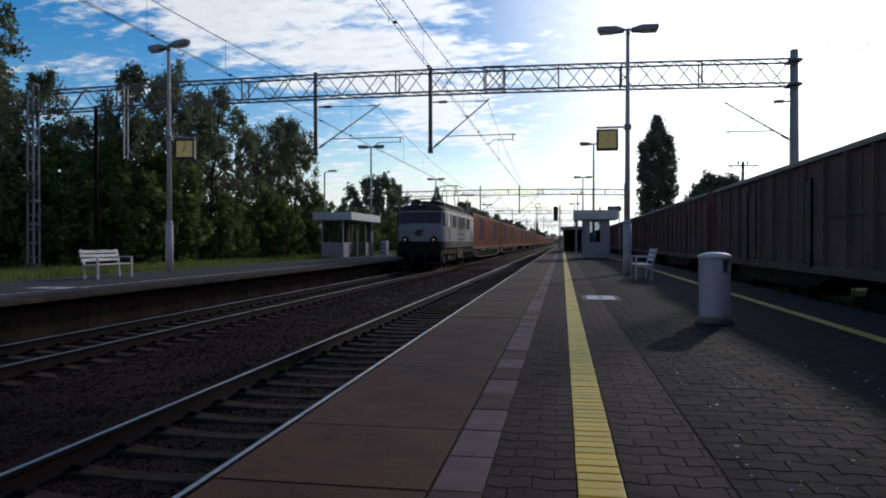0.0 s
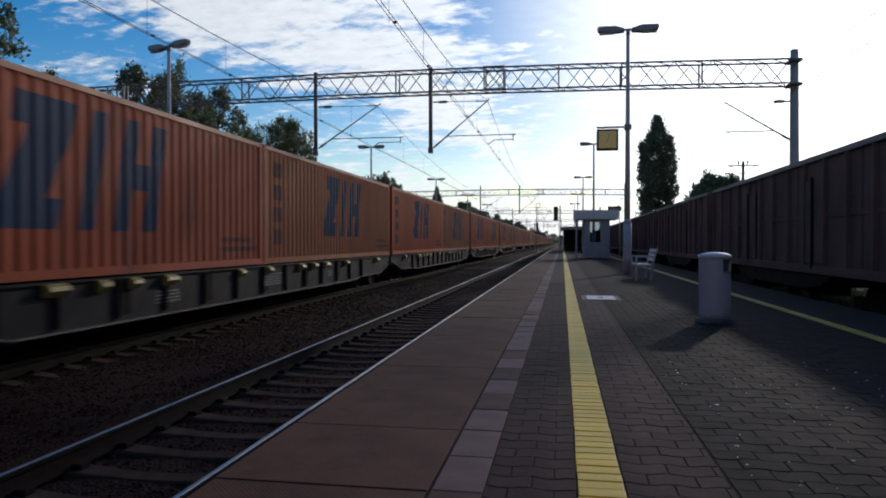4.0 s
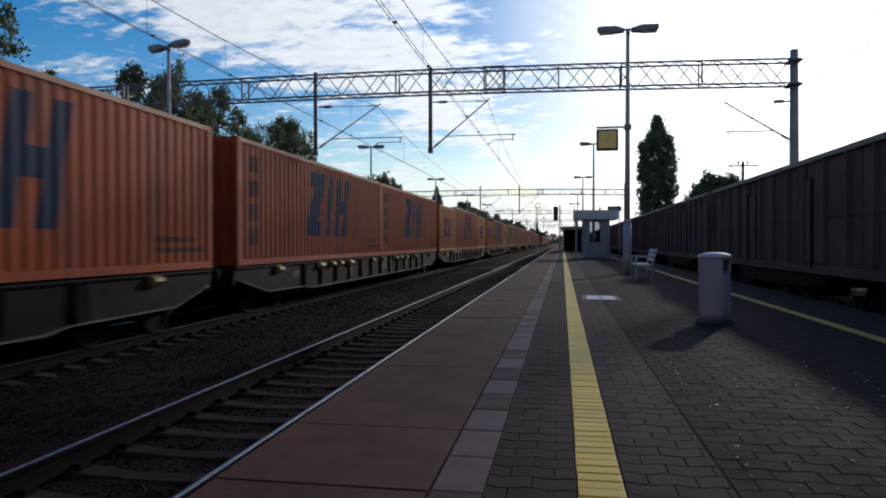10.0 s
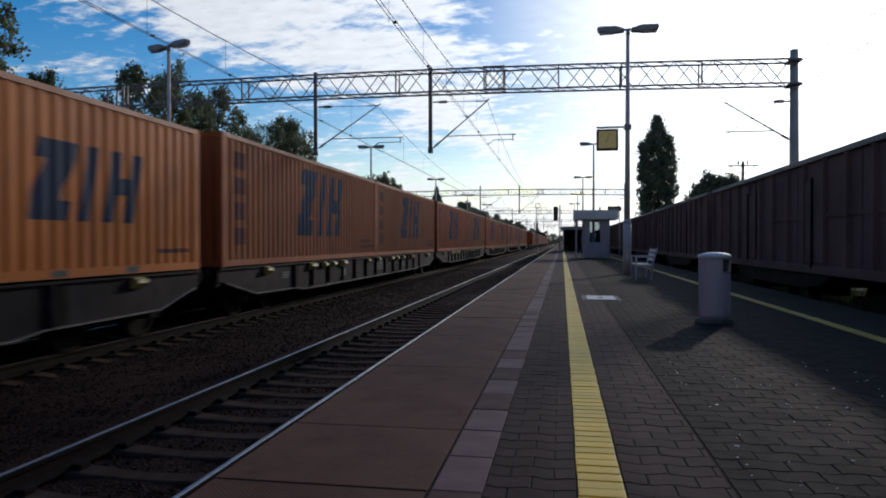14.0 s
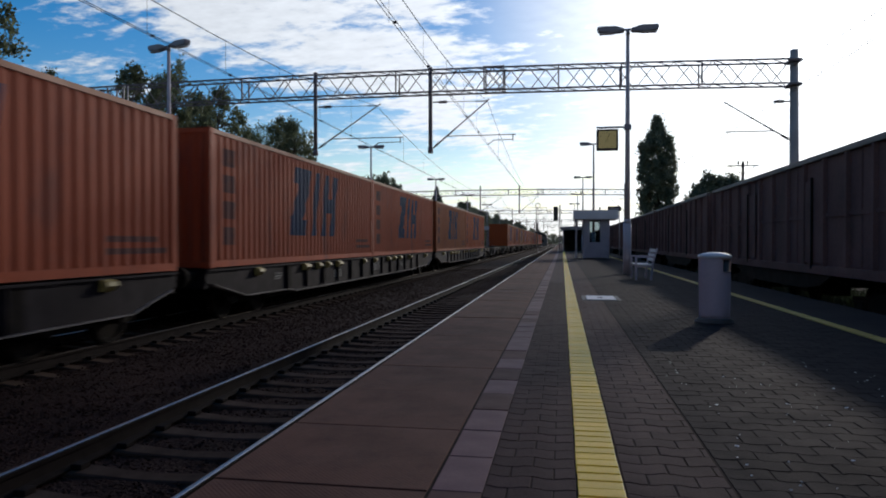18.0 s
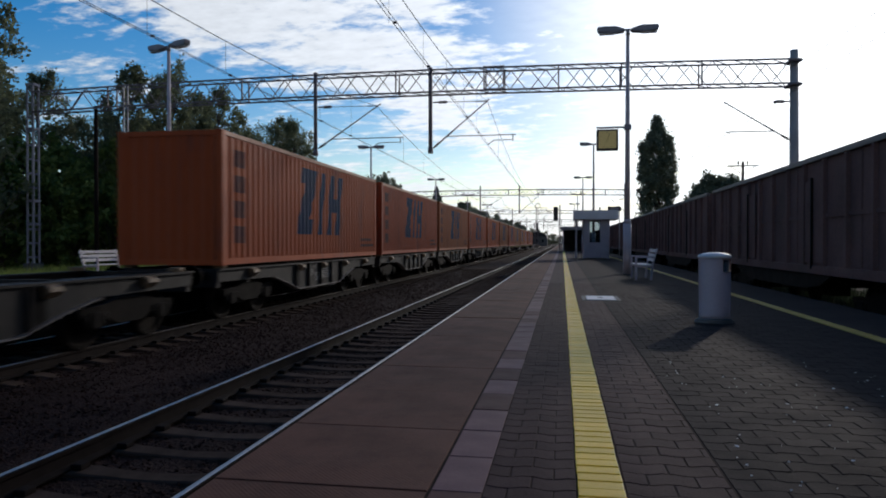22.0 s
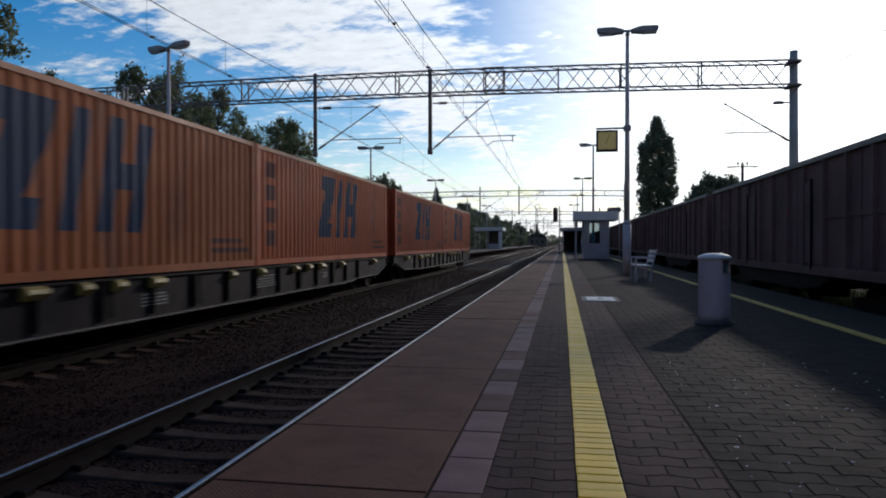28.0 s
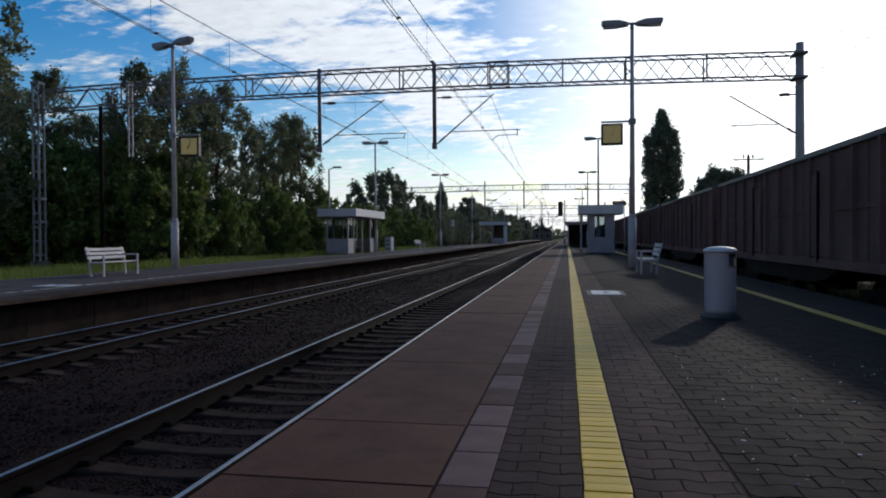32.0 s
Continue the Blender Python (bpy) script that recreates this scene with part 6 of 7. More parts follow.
# ---- trees and distance ----
def leaf_cloud(rng, centres, radii, per, size):
    """Many small folded leaf quads scattered about cluster centres, as mesh data."""
    n = len(centres) * per
    c = np.repeat(np.array(centres), per, axis=0) + rng.normal(0, 1, (n, 3)) * np.repeat(np.array(radii), per)[:, None] * np.array([0.42, 0.42, 0.58])
    u = rng.normal(0, 1, (n, 3))
    u /= np.linalg.norm(u, axis=1)[:, None]
    w = np.cross(u, rng.normal(0, 1, (n, 3)))
    w /= np.linalg.norm(w, axis=1)[:, None]
    s = (size * rng.uniform(0.6, 1.35, n))[:, None]
    v = np.stack([c - u * s, c + w * s * 0.62, c + u * s, c - w * s * 0.62], axis=1).reshape(-1, 3)
    return v, n


def leaves_mesh(name, rng, centres, radii, per, size, material):
    v, n = leaf_cloud(rng, centres, radii, per, size)
    me = bpy.data.meshes.new(name)
    me.vertices.add(n * 4)
    me.vertices.foreach_set("co", v.astype(np.float32).ravel())
    me.loops.add(n * 4)
    me.loops.foreach_set("vertex_index", np.arange(n * 4, dtype=np.int32))
    me.polygons.add(n)
    me.polygons.foreach_set("loop_start", np.arange(0, n * 4, 4, dtype=np.int32))
    me.update(calc_edges=True)
    me.materials.append(material)
    return me


def make_tree(seed, height, spread, low, clumps, per, size, material, label, group, tall=False, category="tree"):
    """Tapered trunk, forking limbs and a ragged crown of leaf clumps."""
    rng = np.random.default_rng(seed)
    ob = thing("tree", label, category, group)
    bm = bmesh.new()
    p, r = Vector((0, 0, -0.6)), 0.028 * height * 0.6
    pts = [p.copy()]
    for k in range(6):
        q = p + Vector((rng.normal(0, 0.1), rng.normal(0, 0.1), (height * 0.86 + 0.6) / 6))
        bm_tube(bm, p, q, r, r * 0.78, 8)
        p, r = q, r * 0.78
        pts.append(p.copy())
    part("trunk", bm, M_BARK, ob)
    centres, radii = [], []
    limbs = bmesh.new()
    for k in range(clumps):
        t = rng.uniform(0, 1) ** 0.85
        z = height * (low + (1 - low) * t)
        if tall:
            w = spread * min(1.0, 2.3 * (1 - t) ** 0.8 + 0.16) * (0.92 + 0.35 * noise.noise(Vector((seed, t * 7, 2.0))) + 0.12 * (1 - t))
        else:
            w = spread * (0.55 + 0.6 * math.sin(math.pi * (0.15 + 0.75 * t))) * (0.75 + 0.35 * noise.noise(Vector((seed, t * 4, 0))))
        if t > 0.9:
            w *= 0.45
        a, d = rng.uniform(0, 2 * math.pi), w * math.sqrt(rng.uniform(0.05, 1))
        c = (d * math.cos(a), d * math.sin(a), z + rng.normal(0, 0.25))
        centres.append(c)
        radii.append(rng.uniform(0.5, 1.0) * (0.75 if tall else 0.47) * spread / 2.6)
        if k % 3 == 0:
            zz = max(0.5, z - d * 0.7 - 0.4)
            i = min(5, max(0, int(zz / (height * 0.86) * 6)))
            base = pts[i].lerp(pts[i + 1], 0.5)
            bm_tube(limbs, base, c, 0.012 * height * 0.5 * (1.1 - t * 0.7), 0.015, 5)
    part("limb", limbs, M_BARK, ob)
    part("crown", leaves_mesh("crown", rng, centres, radii, per, size, material), None, ob, "ragged crown of small leaves")
    return ob


def build_green():
    # row of tall leafy trees behind the platform across the tracks
    kinds = [make_tree(3 + i, 11.0, 2.5, 0.08, 150, 64, 0.092, M_LEAF[0], "tall dark green leafy tree behind the platform", "trackside trees") for i in range(4)]
    spots = [(-31.5, 32.0, 1.22), (-30.5, 36.5, 1.02), (-29.0, 40.0, 0.86), (-30.5, 39.5, 0.84), (-26.4, 36.5, 0.80), (-23.0, 34.0, 0.96), (-22.2, 36.6, 1.03), (-24.2, 39.5, 1.05), (-22.0, 41.6, 1.02),
             (-24.8, 44.5, 1.03), (-22.6, 48.5, 0.88), (-24.6, 51.0, 0.92), (-23.6, 54.0, 1.0), (-24.8, 59.5, 1.12), (-33.5, 36.0, 1.0), (-27.4, 27.2, 1.36), (-21.9, 54.0, 1.02)]
    for i, (x, y, s) in enumerate(spots):
        m = pose(x, y, -0.3, 0, 0, i * 77)
        if i < 4:
            ob = kinds[i]
            ob.matrix_world = m
        else:
            ob = copy_thing(kinds[i % 4], m)
        ob.scale = (s, s, s)
    shrubs = [make_tree(30 + i, 3.4, 1.6, 0.02, 70, 70, 0.088, M_LEAF[1], "bushy green shrub under the trees", "trackside shrubs", category="shrub") for i in range(2)]
    rng = random.Random(5)
    line = [(-35.0 + k * 1.5, 26.5 + k * 0.75, 1.55) for k in range(10)] + [(-33.5 + k * 1.6, 30.5 + k * 0.7, 1.9) for k in range(8)]
    y = 34.5
    while y < 68:
        line.append((-19.8 - rng.uniform(0, 2.2), y, rng.uniform(0.75, 1.35)))
        y += rng.uniform(1.3, 2.1)
    line += [(-18.6, 82.0, 1.15), (-17.4, 85.5, 1.0), (-16.9, 79.0, 0.8), (-19.5, 77.0, 1.2), (-20.5, 72.0, 1.3)]
    for i, (x, y, s) in enumerate(line):
        m = pose(x, y, -0.3, 0, 0, rng.uniform(0, 360))
        if i < 2:
            ob = shrubs[i]
            ob.matrix_world = m
        else:
            ob = copy_thing(shrubs[i % 2], m)
        ob.scale = (s, s, s * rng.uniform(0.85, 1.1))
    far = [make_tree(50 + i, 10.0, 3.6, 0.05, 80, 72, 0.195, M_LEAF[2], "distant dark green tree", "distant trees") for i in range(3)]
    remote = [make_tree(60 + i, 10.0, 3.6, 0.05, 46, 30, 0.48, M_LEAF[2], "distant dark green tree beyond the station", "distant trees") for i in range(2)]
    rng = random.Random(9)
    places = [(-25.0, 88, 1.0), (-24.0, 90.5, 1.06), (-23.2, 94, 0.95), (-26.9, 86, 0.88), (-30, 82, 0.7), (-33, 78, 0.6), (-36, 74, 0.6)]
    yy = 95
    while yy < 420:
        places.append((-20.5 - rng.uniform(0, 5), yy, rng.uniform(0.60, 0.80) if yy < 152 else rng.uniform(0.85, 1.08)))
        yy += 3.6 if yy < 200 else 8
    for k in range(10):
        places.append((18.0 + k * 0.55 + rng.uniform(0, 1), 98 + rng.uniform(0, 8), rng.uniform(0.95, 1.1)))
    for k in range(40):
        places.append((rng.uniform(-75, -14), rng.uniform(430, 640), rng.uniform(0.8, 1.4)))
    for k in range(5):
        places.append((rng.uniform(14, 60), rng.uniform(400, 640), rng.uniform(0.8, 1.2)))
    for k in range(9):
        places.append((-16 + k * 2.6, rng.uniform(780, 900), rng.uniform(0.8, 1.3)))
    fresh = far + remote
    for i, (x, y, s) in enumerate(places):
        m = pose(x, y, -0.8, 0, 0, rng.uniform(0, 360))
        kinds = far if y < 220 else remote
        if kinds[i % len(kinds)] in fresh:
            ob = kinds[i % len(kinds)]
            fresh.remove(ob)
            ob.matrix_world = m
        else:
            ob = copy_thing(kinds[i % len(kinds)], m)
        ob.scale = (s, s, s)
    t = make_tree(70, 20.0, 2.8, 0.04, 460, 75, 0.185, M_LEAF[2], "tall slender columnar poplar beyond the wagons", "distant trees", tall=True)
    t.matrix_world = pose(13.85, 106, -0.8)
    t = copy_thing(t, pose(-21.5, 118, -0.8))
    t.scale = (0.4, 0.4, 0.56)
    # weeds added along the far side of the parked wagons, to cover the sunlit ground
    rng = np.random.default_rng(12)
    n = 9000
    cx, cy = rng.uniform(8.2, 9.6, n), rng.uniform(8, 70, n)
    hgt = rng.uniform(0.2, 0.62, n)
    ang, lean = rng.uniform(0, 6.28, n), rng.uniform(-0.15, 0.15, (n, 2))
    dx, dy = np.cos(ang) * 0.03, np.sin(ang) * 0.03
    z0 = np.full(n, -0.86)
    v = np.stack([np.stack([cx - dx, cy - dy, z0], 1), np.stack([cx + dx, cy + dy, z0], 1),
                  np.stack([cx + lean[:, 0] + dx * 0.2, cy + lean[:, 1], z0 + hgt], 1), np.stack([cx + lean[:, 0] - dx * 0.2, cy + lean[:, 1], z0 + hgt], 1)], 1).reshape(-1, 3)
    me = bpy.data.meshes.new("weeds")
    me.from_pydata(v.tolist(), [], np.arange(n * 4).reshape(-1, 4).tolist())
    me.materials.append(M_WEED)
    tagged(new("weeds", me), "dull green weeds added beyond the wagons to darken the gap below", "weeds", kind="stuff")
    # rough grass behind the platform
    rng = np.random.default_rng(8)
    n = 30000
    cx, cy = L_BACK - 0.1 - rng.gamma(1.6, 2.6, n), rng.uniform(12, 85, n)
    hgt = rng.uniform(0.10, 0.42, n)
    ang, lean = rng.uniform(0, 6.28, n), rng.uniform(-0.15, 0.15, (n, 2))
    dx, dy = np.cos(ang) * 0.02, np.sin(ang) * 0.02
    z0 = np.interp(-cx, [15.4, 24, 30, 60], [-0.13, -0.31, -0.36, -0.61])
    v = np.stack([np.stack([cx - dx, cy - dy, z0], 1), np.stack([cx + dx, cy + dy, z0], 1),
                  np.stack([cx + lean[:, 0] + dx * 0.2, cy + lean[:, 1], z0 + hgt], 1), np.stack([cx + lean[:, 0] - dx * 0.2, cy + lean[:, 1], z0 + hgt], 1)], 1).reshape(-1, 3)
    me = bpy.data.meshes.new("grass")
    me.from_pydata(v.tolist(), [], np.arange(n * 4).reshape(-1, 4).tolist())
    me.materials.append(M_GRASS)
    tagged(new("grass", me), "rough green grass verge behind the platform", "grass", kind="stuff")


build_green()


# ---- smaller things along the line ----
def build_small():
    # a plain street lamp behind the platform across the tracks
    ob = thing("street_lamp", "slender dark single-headed street lamp behind the platform", "lamp")
    part("post", tube((0, 0, -0.4), (0, 0, 6.75), 0.10, 0.06, 10), M_LAMPGREY, ob)
    part("arm", tube((0, 0, 6.7), (0.45, 0, 6.85), 0.035, seg=8), M_LAMPGREY, ob)
    part("lamp_head", box(0.35, 1.05, -0.12, 0.12, 6.78, 6.92, 0.03), M_LAMPGREY, ob)
    ob.matrix_world = pose(-19.0, 53.5, 0)
    # pale benches further along
    src = next(o for o in scene.objects if o.name == "bench")
    # dark station sign on two posts behind the kiosk
    sn = thing("station_sign", "dark platform sign board on two steel posts", "sign")
    part("board", box(-0.55, 0.55, -0.04, 0.04, 3.74, 4.12, 0.01), M_CASE, sn)
    for x in (-0.42, 0.42):
        part("post", tube((x, 0.06, 0), (x, 0.06, 4.1), 0.035, seg=8), M_POST, sn)
    part("text_bar", box(-0.4, 0.4, -0.046, -0.041, 3.88, 3.98), M_LAMPGREY, sn, "pale unreadable line")
    sn.matrix_world = pose(4.35, 60.0, 0)
    # white slotted cabinet beside the waiting shelter
    wc = thing("display_cabinet", "small white cabinet with three dark slots beside the shelter", "cabinet")
    part("body", box(-0.3, 0.3, -0.25, 0.25, 0, 1.2, 0.02), M_WHITEPNT, wc)
    for k in range(3):
        part("slot", box(-0.24, 0.24, -0.262, -0.248, 0.18 + k * 0.34, 0.24 + k * 0.34), M_CASE, wc, "dark slot")
    wc.matrix_world = pose(-15.05, 57.5, 0, 0, 0, -14)
    copy_thing(src, pose(-14.9, 69.6, 0, 0, 0, 170))
    copy_thing(src, pose(2.5, 66.0, 0))
    # notice boards on posts
    for k, (x, y) in enumerate(((-14.2, 86.0),)):
        nb = thing("notice_board", "small pale notice board on a steel post", "notice board", "notice boards")
        part("post", tube((0, 0, 0), (0, 0, 3.3), 0.04, seg=8), M_GALV, nb)
        part("board", box(-0.2, 0.2, -0.03, 0.03, 2.55 - k, 3.35 - k, 0.01), M_WHITEPNT, nb, "pale board")
        for r in range(3):
            part("text_bar", box(-0.15, 0.13 - 0.06 * r, -0.036, -0.031, 3.15 - k - r * 0.15, 3.2 - k - r * 0.15), M_LAMPGREY, nb)
        nb.matrix_world = pose(x, y, 0)
    # grey bins on the platform across
    for x, y in ((2.2, 54.4),):
        copy_thing(next(o for o in scene.objects if o.name == "litter_bin"), pose(x, y, 0))
    # overhead power pole beyond the wagons
    pp = thing("power_pole", "wooden power pole with a crossarm and three insulators", "power pole")
    part("pole", tube((0, 0, -1), (0, 0, 8.7), 0.16, 0.12, 10), M_BARK, pp)
    part("crossarm", box(-1.35, 1.35, -0.06, 0.06, 8.35, 8.45, 0.01), M_LATTICE, pp)
    for s in (-1, 1):
        part("brace", bm_bar(bmesh.new(), (s * 1.1, 0, 8.35), (0, 0, 7.6), 0.04), M_LATTICE, pp)
    for x in (-0.4, 0.0, 0.4):
        part("insulator", bm_tube(tube((x, 0, 8.45), (x, 0, 8.75), 0.03, seg=6), (x, 0, 8.6), (x, 0, 8.85), 0.09, 0.06, 8), M_UNDER, pp)
    pp.matrix_world = pose(16.3, 67.0, -0.3)
    # signals by the line
    for x, y, top, side in ((-0.25, 76.0, 5.15, -1), (-5.8, 150.0, 5.4, 1), (-10.6, 175.0, 5.0, 1), (1.2, 190.0, 5.4, -1)):
        sg = thing("railway_signal", "black colour-light railway signal on a slim post", "signal", "railway signals")
        part("post", tube((0, 0, -0.8), (0, 0, top), 0.06, seg=8), M_LATTICE, sg)
        hd = part("head", box(side * 0.45 - 0.24, side * 0.45 + 0.24, -0.12, 0.12, top - 1.75, top - 0.2, 0.08), M_BLACK, sg, "tall black signal head")
        part("bracket", bm_bar(bm_bar(bmesh.new(), (0, 0, top - 0.5), (side * 0.3, 0, top - 0.5), 0.05), (0, 0, top - 1.4), (side * 0.3, 0, top - 1.4), 0.05), M_LATTICE, sg)
        for k in range(4):
            z = top - 0.45 - k * 0.36
            part("hood", tube((side * 0.45, -0.12, z), (side * 0.45, -0.3, z), 0.12, seg=12), M_BLACK, hd)
            part("lens", tube((side * 0.45, -0.301, z), (side * 0.45, -0.306, z), 0.06, seg=10), M_GLASSDARK, hd)
        part("ladder", bm_bar(bm_bar(bmesh.new(), (-0.16, 0.12, 0), (-0.16, 0.12, top - 1.6), 0.03), (0.16, 0.12, 0), (0.16, 0.12, top - 1.6), 0.03), M_LATTICE, sg)
        sg.matrix_world = pose(x, y, 0)
    # a tall post with a ring light between the tracks, far off
    ps = thing("yard_light", "tall slim steel post with a round ring light", "lamp")
    part("post", tube((0, 0, -0.8), (0, 0, 9.3), 0.09, 0.06, 10), M_LATTICE, ps)
    ring = bmesh.new()
    for k in range(12):
        a, b = (Vector((0.55 * math.cos(2 * math.pi * (k + e) / 12), 0, 9.85 + 0.55 * math.sin(2 * math.pi * (k + e) / 12))) for e in (0, 1))
        bm_tube(ring, a, b, 0.07, seg=6)
    part("ring", ring, M_LAMPGREY, ps, "round grey light ring")
    ps.matrix_world = pose(-5.75, 166.0, 0)
    # the canopy over the stairs at the platform's end
    cn = thing("stair_canopy", "grey canopy over the platform stairs with a dark opening", "canopy")
    part("side_wall", box(0, 0.15, 0, 14, 0, 2.6), M_CONC, cn)
    part("side_wall", box(2.35, 2.5, 0, 14, 0, 2.6), M_CONC, cn)
    part("roof", box(-0.25, 2.75, -0.4, 14.4, 2.6, 2.95, 0.03), M_LAMPGREY, cn, "flat grey roof")
    part("back_wall", box(0.15, 2.35, 5.85, 6, 0, 2.6), M_CONC, cn)
    part("stair_floor", box(0.15, 2.35, 0.1, 5.85, 0.004, 0.02), M_CONC, cn)
    for x in (0.07, 2.43):
        part("post", box(x - 0.06, x + 0.06, -0.3, -0.18, 0, 2.6), M_GREYBLUE, cn)
    cn.matrix_world = pose(0.05, 84.0, 0)
    # a low station house and sheds beyond the end of the line of sight
    for x, y, w, h, tone in ((-16.0, 330.0, 9.0, 6.5, M_CONC), (-33.0, 380.0, 12.0, 7.5, M_CONC), (13.0, 300.0, 8.0, 7.0, M_CONC)):
        hs = thing("trackside_house", "small plain rendered house with a pitched dark roof", "house", "trackside houses")
        part("wall", box(0, w, 0, 8, -1, h * 0.6), tone, hs)
        part("roof", prism([(-0.4, h * 0.6), (w + 0.4, h * 0.6), (w / 2, h)], "y", -0.4, 8.4), M_LOCOROOF, hs, "dark pitched roof")
        for k in range(3):
            part("window", box(w * (0.15 + 0.28 * k), w * (0.15 + 0.28 * k) + 1.0, -0.03, 0.02, 1.0, 2.4), M_GLASSDARK, hs)
        hs.matrix_world = pose(x, y, 0)


build_small()


# ---- block paving and loose stones ----
def wave(x, p):
    """The wavy line between two rows of interlocking pavers."""
    t = (x / p) % 1.0
    for (a, va), (b, vb) in zip(((0, 0), (0.12, 1), (0.38, 1), (0.62, -1), (0.88, -1), (1.0, 0)), ((0.12, 1), (0.38, 1), (0.62, -1), (0.88, -1), (1.0, 0), (1.01, 0))):
        if a <= t <= b:
            return 0.011 * (va + (vb - va) * (t - a) / (b - a))
    return 0.0


def paver_shape(x0, x1, y0, depth, p, gap=0.0028):
    """Top ring, shoulder ring and faces of one paver."""
    xs = sorted({x0 + gap, x1 - gap} | {k * p + f * p for k in range(int(x0 / p) - 2, int(x1 / p) + 3) for f in (0.12, 0.38, 0.62, 0.88) if x0 + gap < k * p + f * p < x1 - gap})
    lo, hi = [(x, y0 + gap + wave(x, p)) for x in xs], [(x, y0 + depth - gap + wave(x, p)) for x in xs]
    ring = lo + hi[::-1]
    cx, cy = sum(q[0] for q in ring) / len(ring), sum(q[1] for q in ring) / len(ring)
    top = [(cx + (x - cx) * 0.965, cy + (y - cy) * 0.965, 0.0) for x, y in ring]
    mid = [(x, y, -0.0035) for x, y in ring]
    low = [(x, y, -0.03) for x, y in ring]
    n = len(ring)
    faces = [list(range(n))]
    for r in (0, n):
        faces += [[r + n + k, r + n + (k + 1) % n, r + (k + 1) % n, r + k] for k in range(n)]
    return top + mid + low, faces


def build_paving():
    rng = random.Random(21)
    row = 0.1485
    for name, xa, xb, p, material, near, label in (("paving_inner", -0.343, 0.066, 0.2045, M_PAVDARK, 5.3, "dark brown interlocking block paving"),
                                                  ("paving_middle", 0.280, 0.752, 0.2205, M_PAVDARK, 5.0, "dark brown interlocking block paving"),
                                                  ("paving_wide", 0.760, 3.465, 0.2205, M_PAVGREY, 3.8, "worn grey interlocking block paving with grime")):
        base = thing(name, label, "paving", kind="structure")
        shapes, verts, faces = {}, [], []
        for r in range(-16, 112):
            y = 2.2 + r * row
            half = r % 2
            k = 0
            while True:
                x0 = xa + (k - 0.5 * half) * p
                if x0 >= xb - 0.01:
                    break
                x1 = min(x0 + p, xb)
                x0, k = max(x0, xa), k + 1
                if x1 - x0 < 0.03:
                    continue
                dz = rng.uniform(-0.0025, 0.0)
                if 2.4 <= y < near and x1 < 2.6:
                    key = (round(x0, 3), round(x1, 3))
                    if key not in shapes:
                        v, f = paver_shape(x0, x1, 0.0, row, p)
                        me = bpy.data.meshes.new("paver")
                        me.from_pydata(v, [], f)
                        me.materials.append(material)
                        shapes[key] = me
                    ob = part("paver", shapes[key], None, base)
                    tilt = rng.uniform(-0.005, 0.005)
                    ob.location = (0, y, dz + tilt * (x0 + x1) / 2)
                    ob.rotation_euler = (rng.uniform(-0.004, 0.004), tilt, 0)
                else:
                    v, f = paver_shape(x0, x1, y, row, p)
                    n = len(verts)
                    verts += [(a, b, c + dz) for a, b, c in v]
                    faces += [[n + i for i in q] for q in f]
        me = bpy.data.meshes.new("pavers_far")
        me.from_pydata(verts, [], faces)
        me.materials.append(material)
        tagged(part("pavers_far", me, None, base), kind="stuff")
        part("paving_slab", bm_box(box(xa, xb, 2.2 + 112 * row + 0.01, 330, -0.04, -0.002), xa, xb, -120, 2.2 - 16 * row, -0.04, -0.002), material, base)


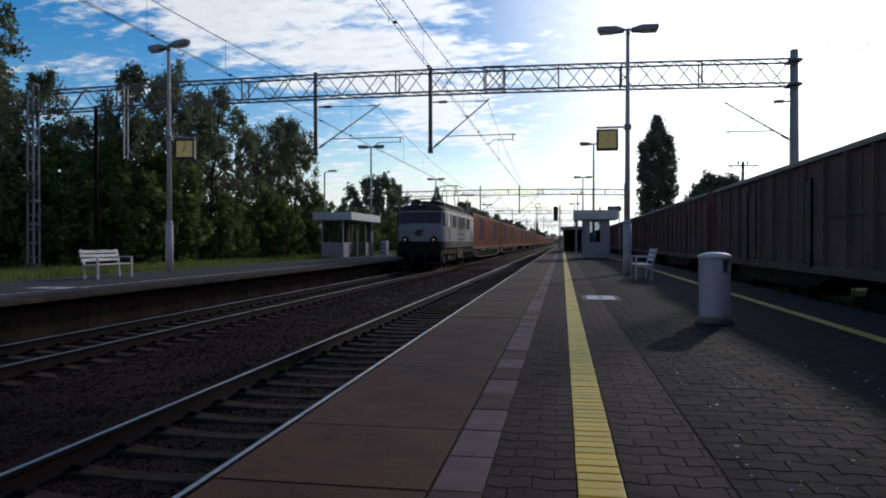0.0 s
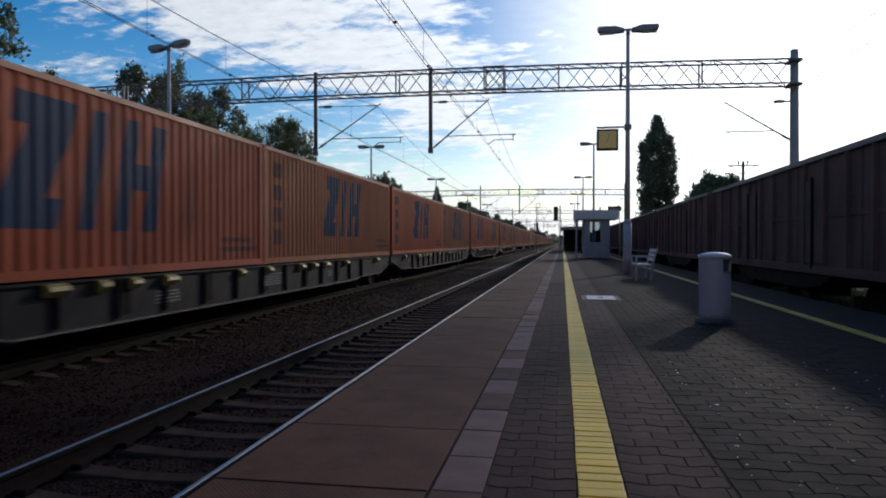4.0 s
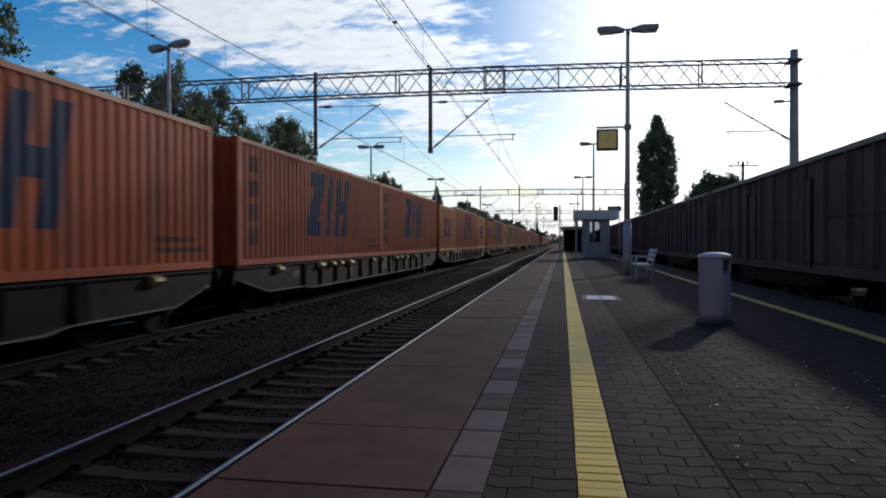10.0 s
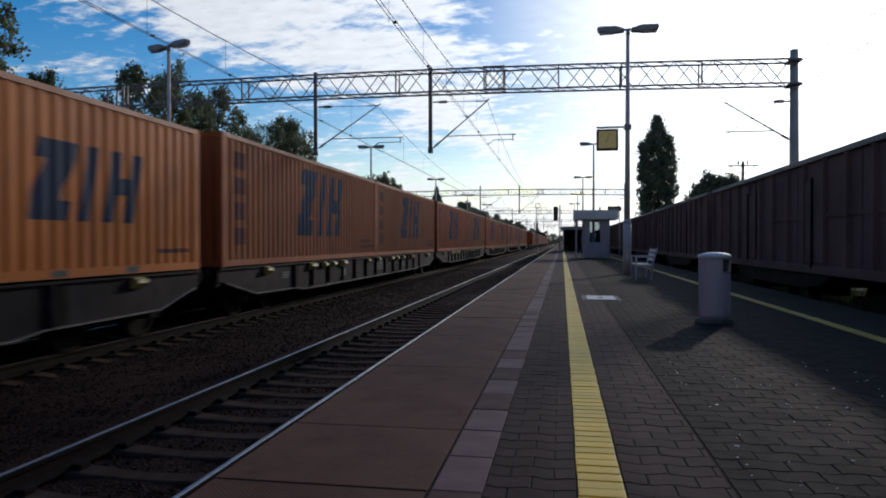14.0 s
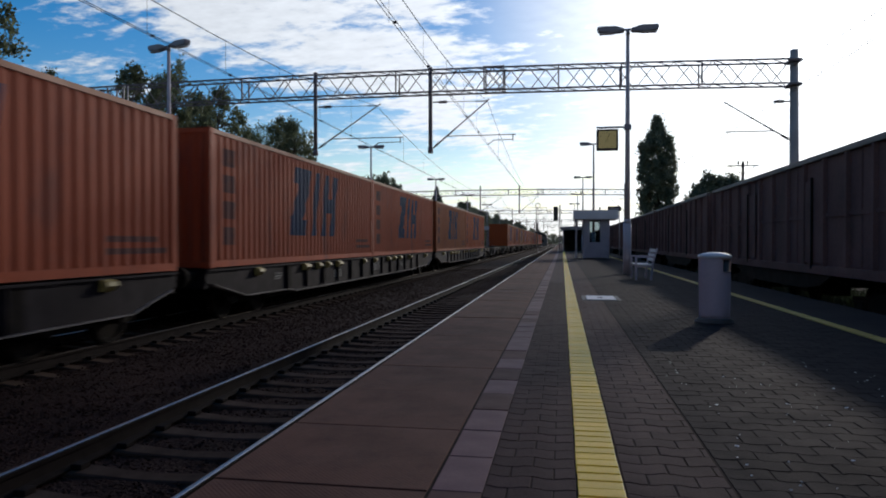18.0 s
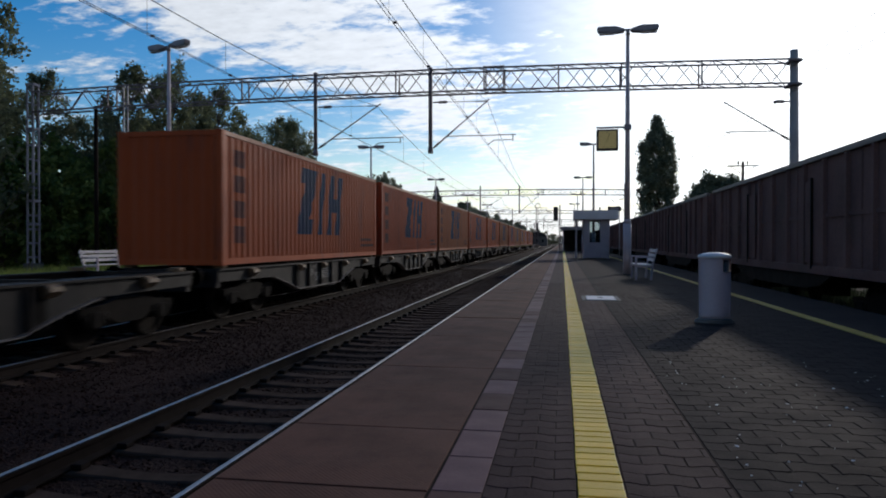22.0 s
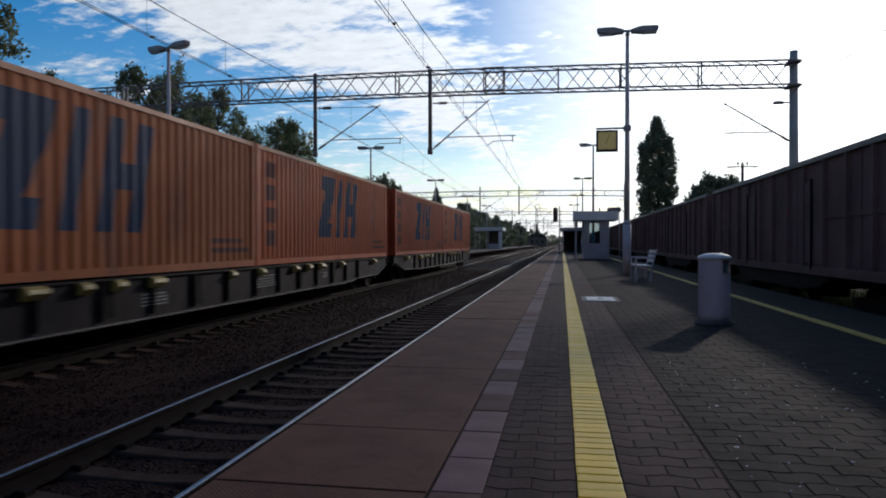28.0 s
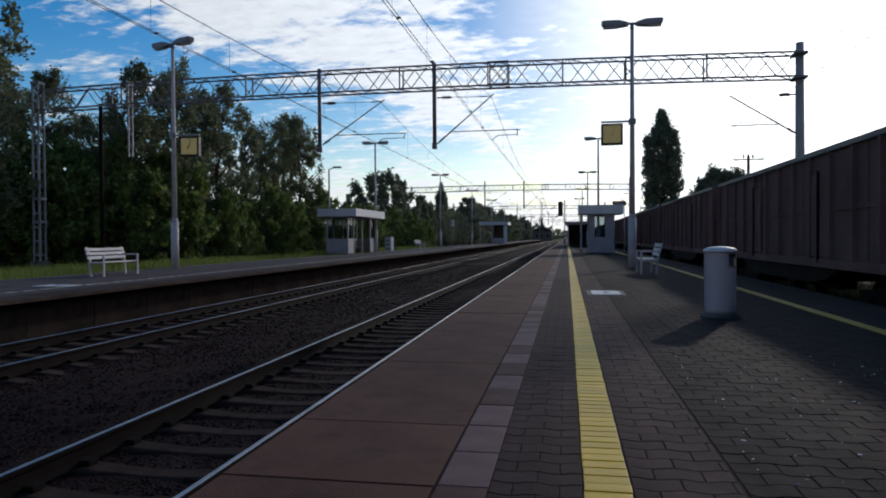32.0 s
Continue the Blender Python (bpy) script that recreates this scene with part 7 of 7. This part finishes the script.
def build_stones():
    """Loose ballast stones: small irregular lumps, thickest close by."""
    rng = np.random.default_rng(4)
    base = np.array([(1, 0, 0), (-1, 0, 0), (0, 1, 0), (0, -1, 0), (0, 0, 1), (0, 0, -1)], float)
    tris = np.array([(0, 2, 4), (2, 1, 4), (1, 3, 4), (3, 0, 4), (2, 0, 5), (1, 2, 5), (3, 1, 5), (0, 3, 5)])
    n = 56000
    y = 1.5 + 46 * rng.uniform(0, 1, n) ** 1.7
    x = rng.uniform(L_EDGE + 0.15, NEAR_EDGE - 0.05, n)
    on = np.zeros(n, bool)
    for c in TRACKS[:2]:
        on |= (np.abs(x - c) < 1.33) & (np.abs((y - 0.9 + 0.3) % 0.6 - 0.3) < 0.13)
    x, y = x[~on], y[~on]
    n = len(x)
    s = rng.uniform(0.011, 0.028, n)
    pts = base[None] * rng.uniform(0.65, 1.25, (n, 6, 1)) * s[:, None, None] + rng.normal(0, 0.004, (n, 6, 3))
    a = rng.uniform(0, 6.28, n)
    ca, sa = np.cos(a)[:, None], np.sin(a)[:, None]
    px, py = pts[:, :, 0] * ca - pts[:, :, 1] * sa, pts[:, :, 0] * sa + pts[:, :, 1] * ca
    zz = BALLAST_Z + 0.006 + rng.uniform(-0.01, 0.02, n) + np.where((x > -7.0) & (x < -4.6), 0.04, 0.0)
    v = np.stack([px + x[:, None], py + y[:, None], pts[:, :, 2] * 0.55 + zz[:, None]], 2).reshape(-1, 3)
    f = (tris[None] + (np.arange(n) * 6)[:, None, None]).reshape(-1, 3)
    me = bpy.data.meshes.new("ballast_stones")
    me.from_pydata(v.tolist(), [], f.tolist())
    me.materials.append(M_STONE)
    tagged(new("ballast_stones", me), "loose crushed ballast stones, dark with brake dust", "ballast", kind="stuff")


def build_specks():
    """Dried pale spots and crumbs trodden into the paving."""
    rng = random.Random(33)
    bm = bmesh.new()
    for k in range(110):
        x, y = 0.8 + 1.9 * rng.random(), 2.6 + 4.2 * rng.random() ** 1.3
        r = rng.choice((0.004, 0.005, 0.007, 0.007, 0.013))
        n = 6
        a = [bm.verts.new((x + r * rng.uniform(0.6, 1.4) * math.cos(6.283 * i / n), y + r * rng.uniform(0.6, 1.4) * math.sin(6.283 * i / n), -0.002)) for i in range(n)]
        c = bm.verts.new((x, y, 0.0025))
        for i in range(n):
            bm.faces.new((a[i], a[(i + 1) % n], c))
    tagged(new("paving_spots", mesh_of("paving_spots", bm, M_SPECK)), "pale dried spots and crumbs on grey paving", "litter", kind="stuff")


build_paving()
build_stones()
build_specks()


# ---- moving things ----
def motions():
    for ob, y, z in MOVERS:
        walk(ob, [(0.0, pose(TRAIN_X, y, z)), (16.0, pose(TRAIN_X, y - SPEED * 16.0, z)), (32.0, pose(TRAIN_X, y - SPEED * 32.0, z))])


motions()
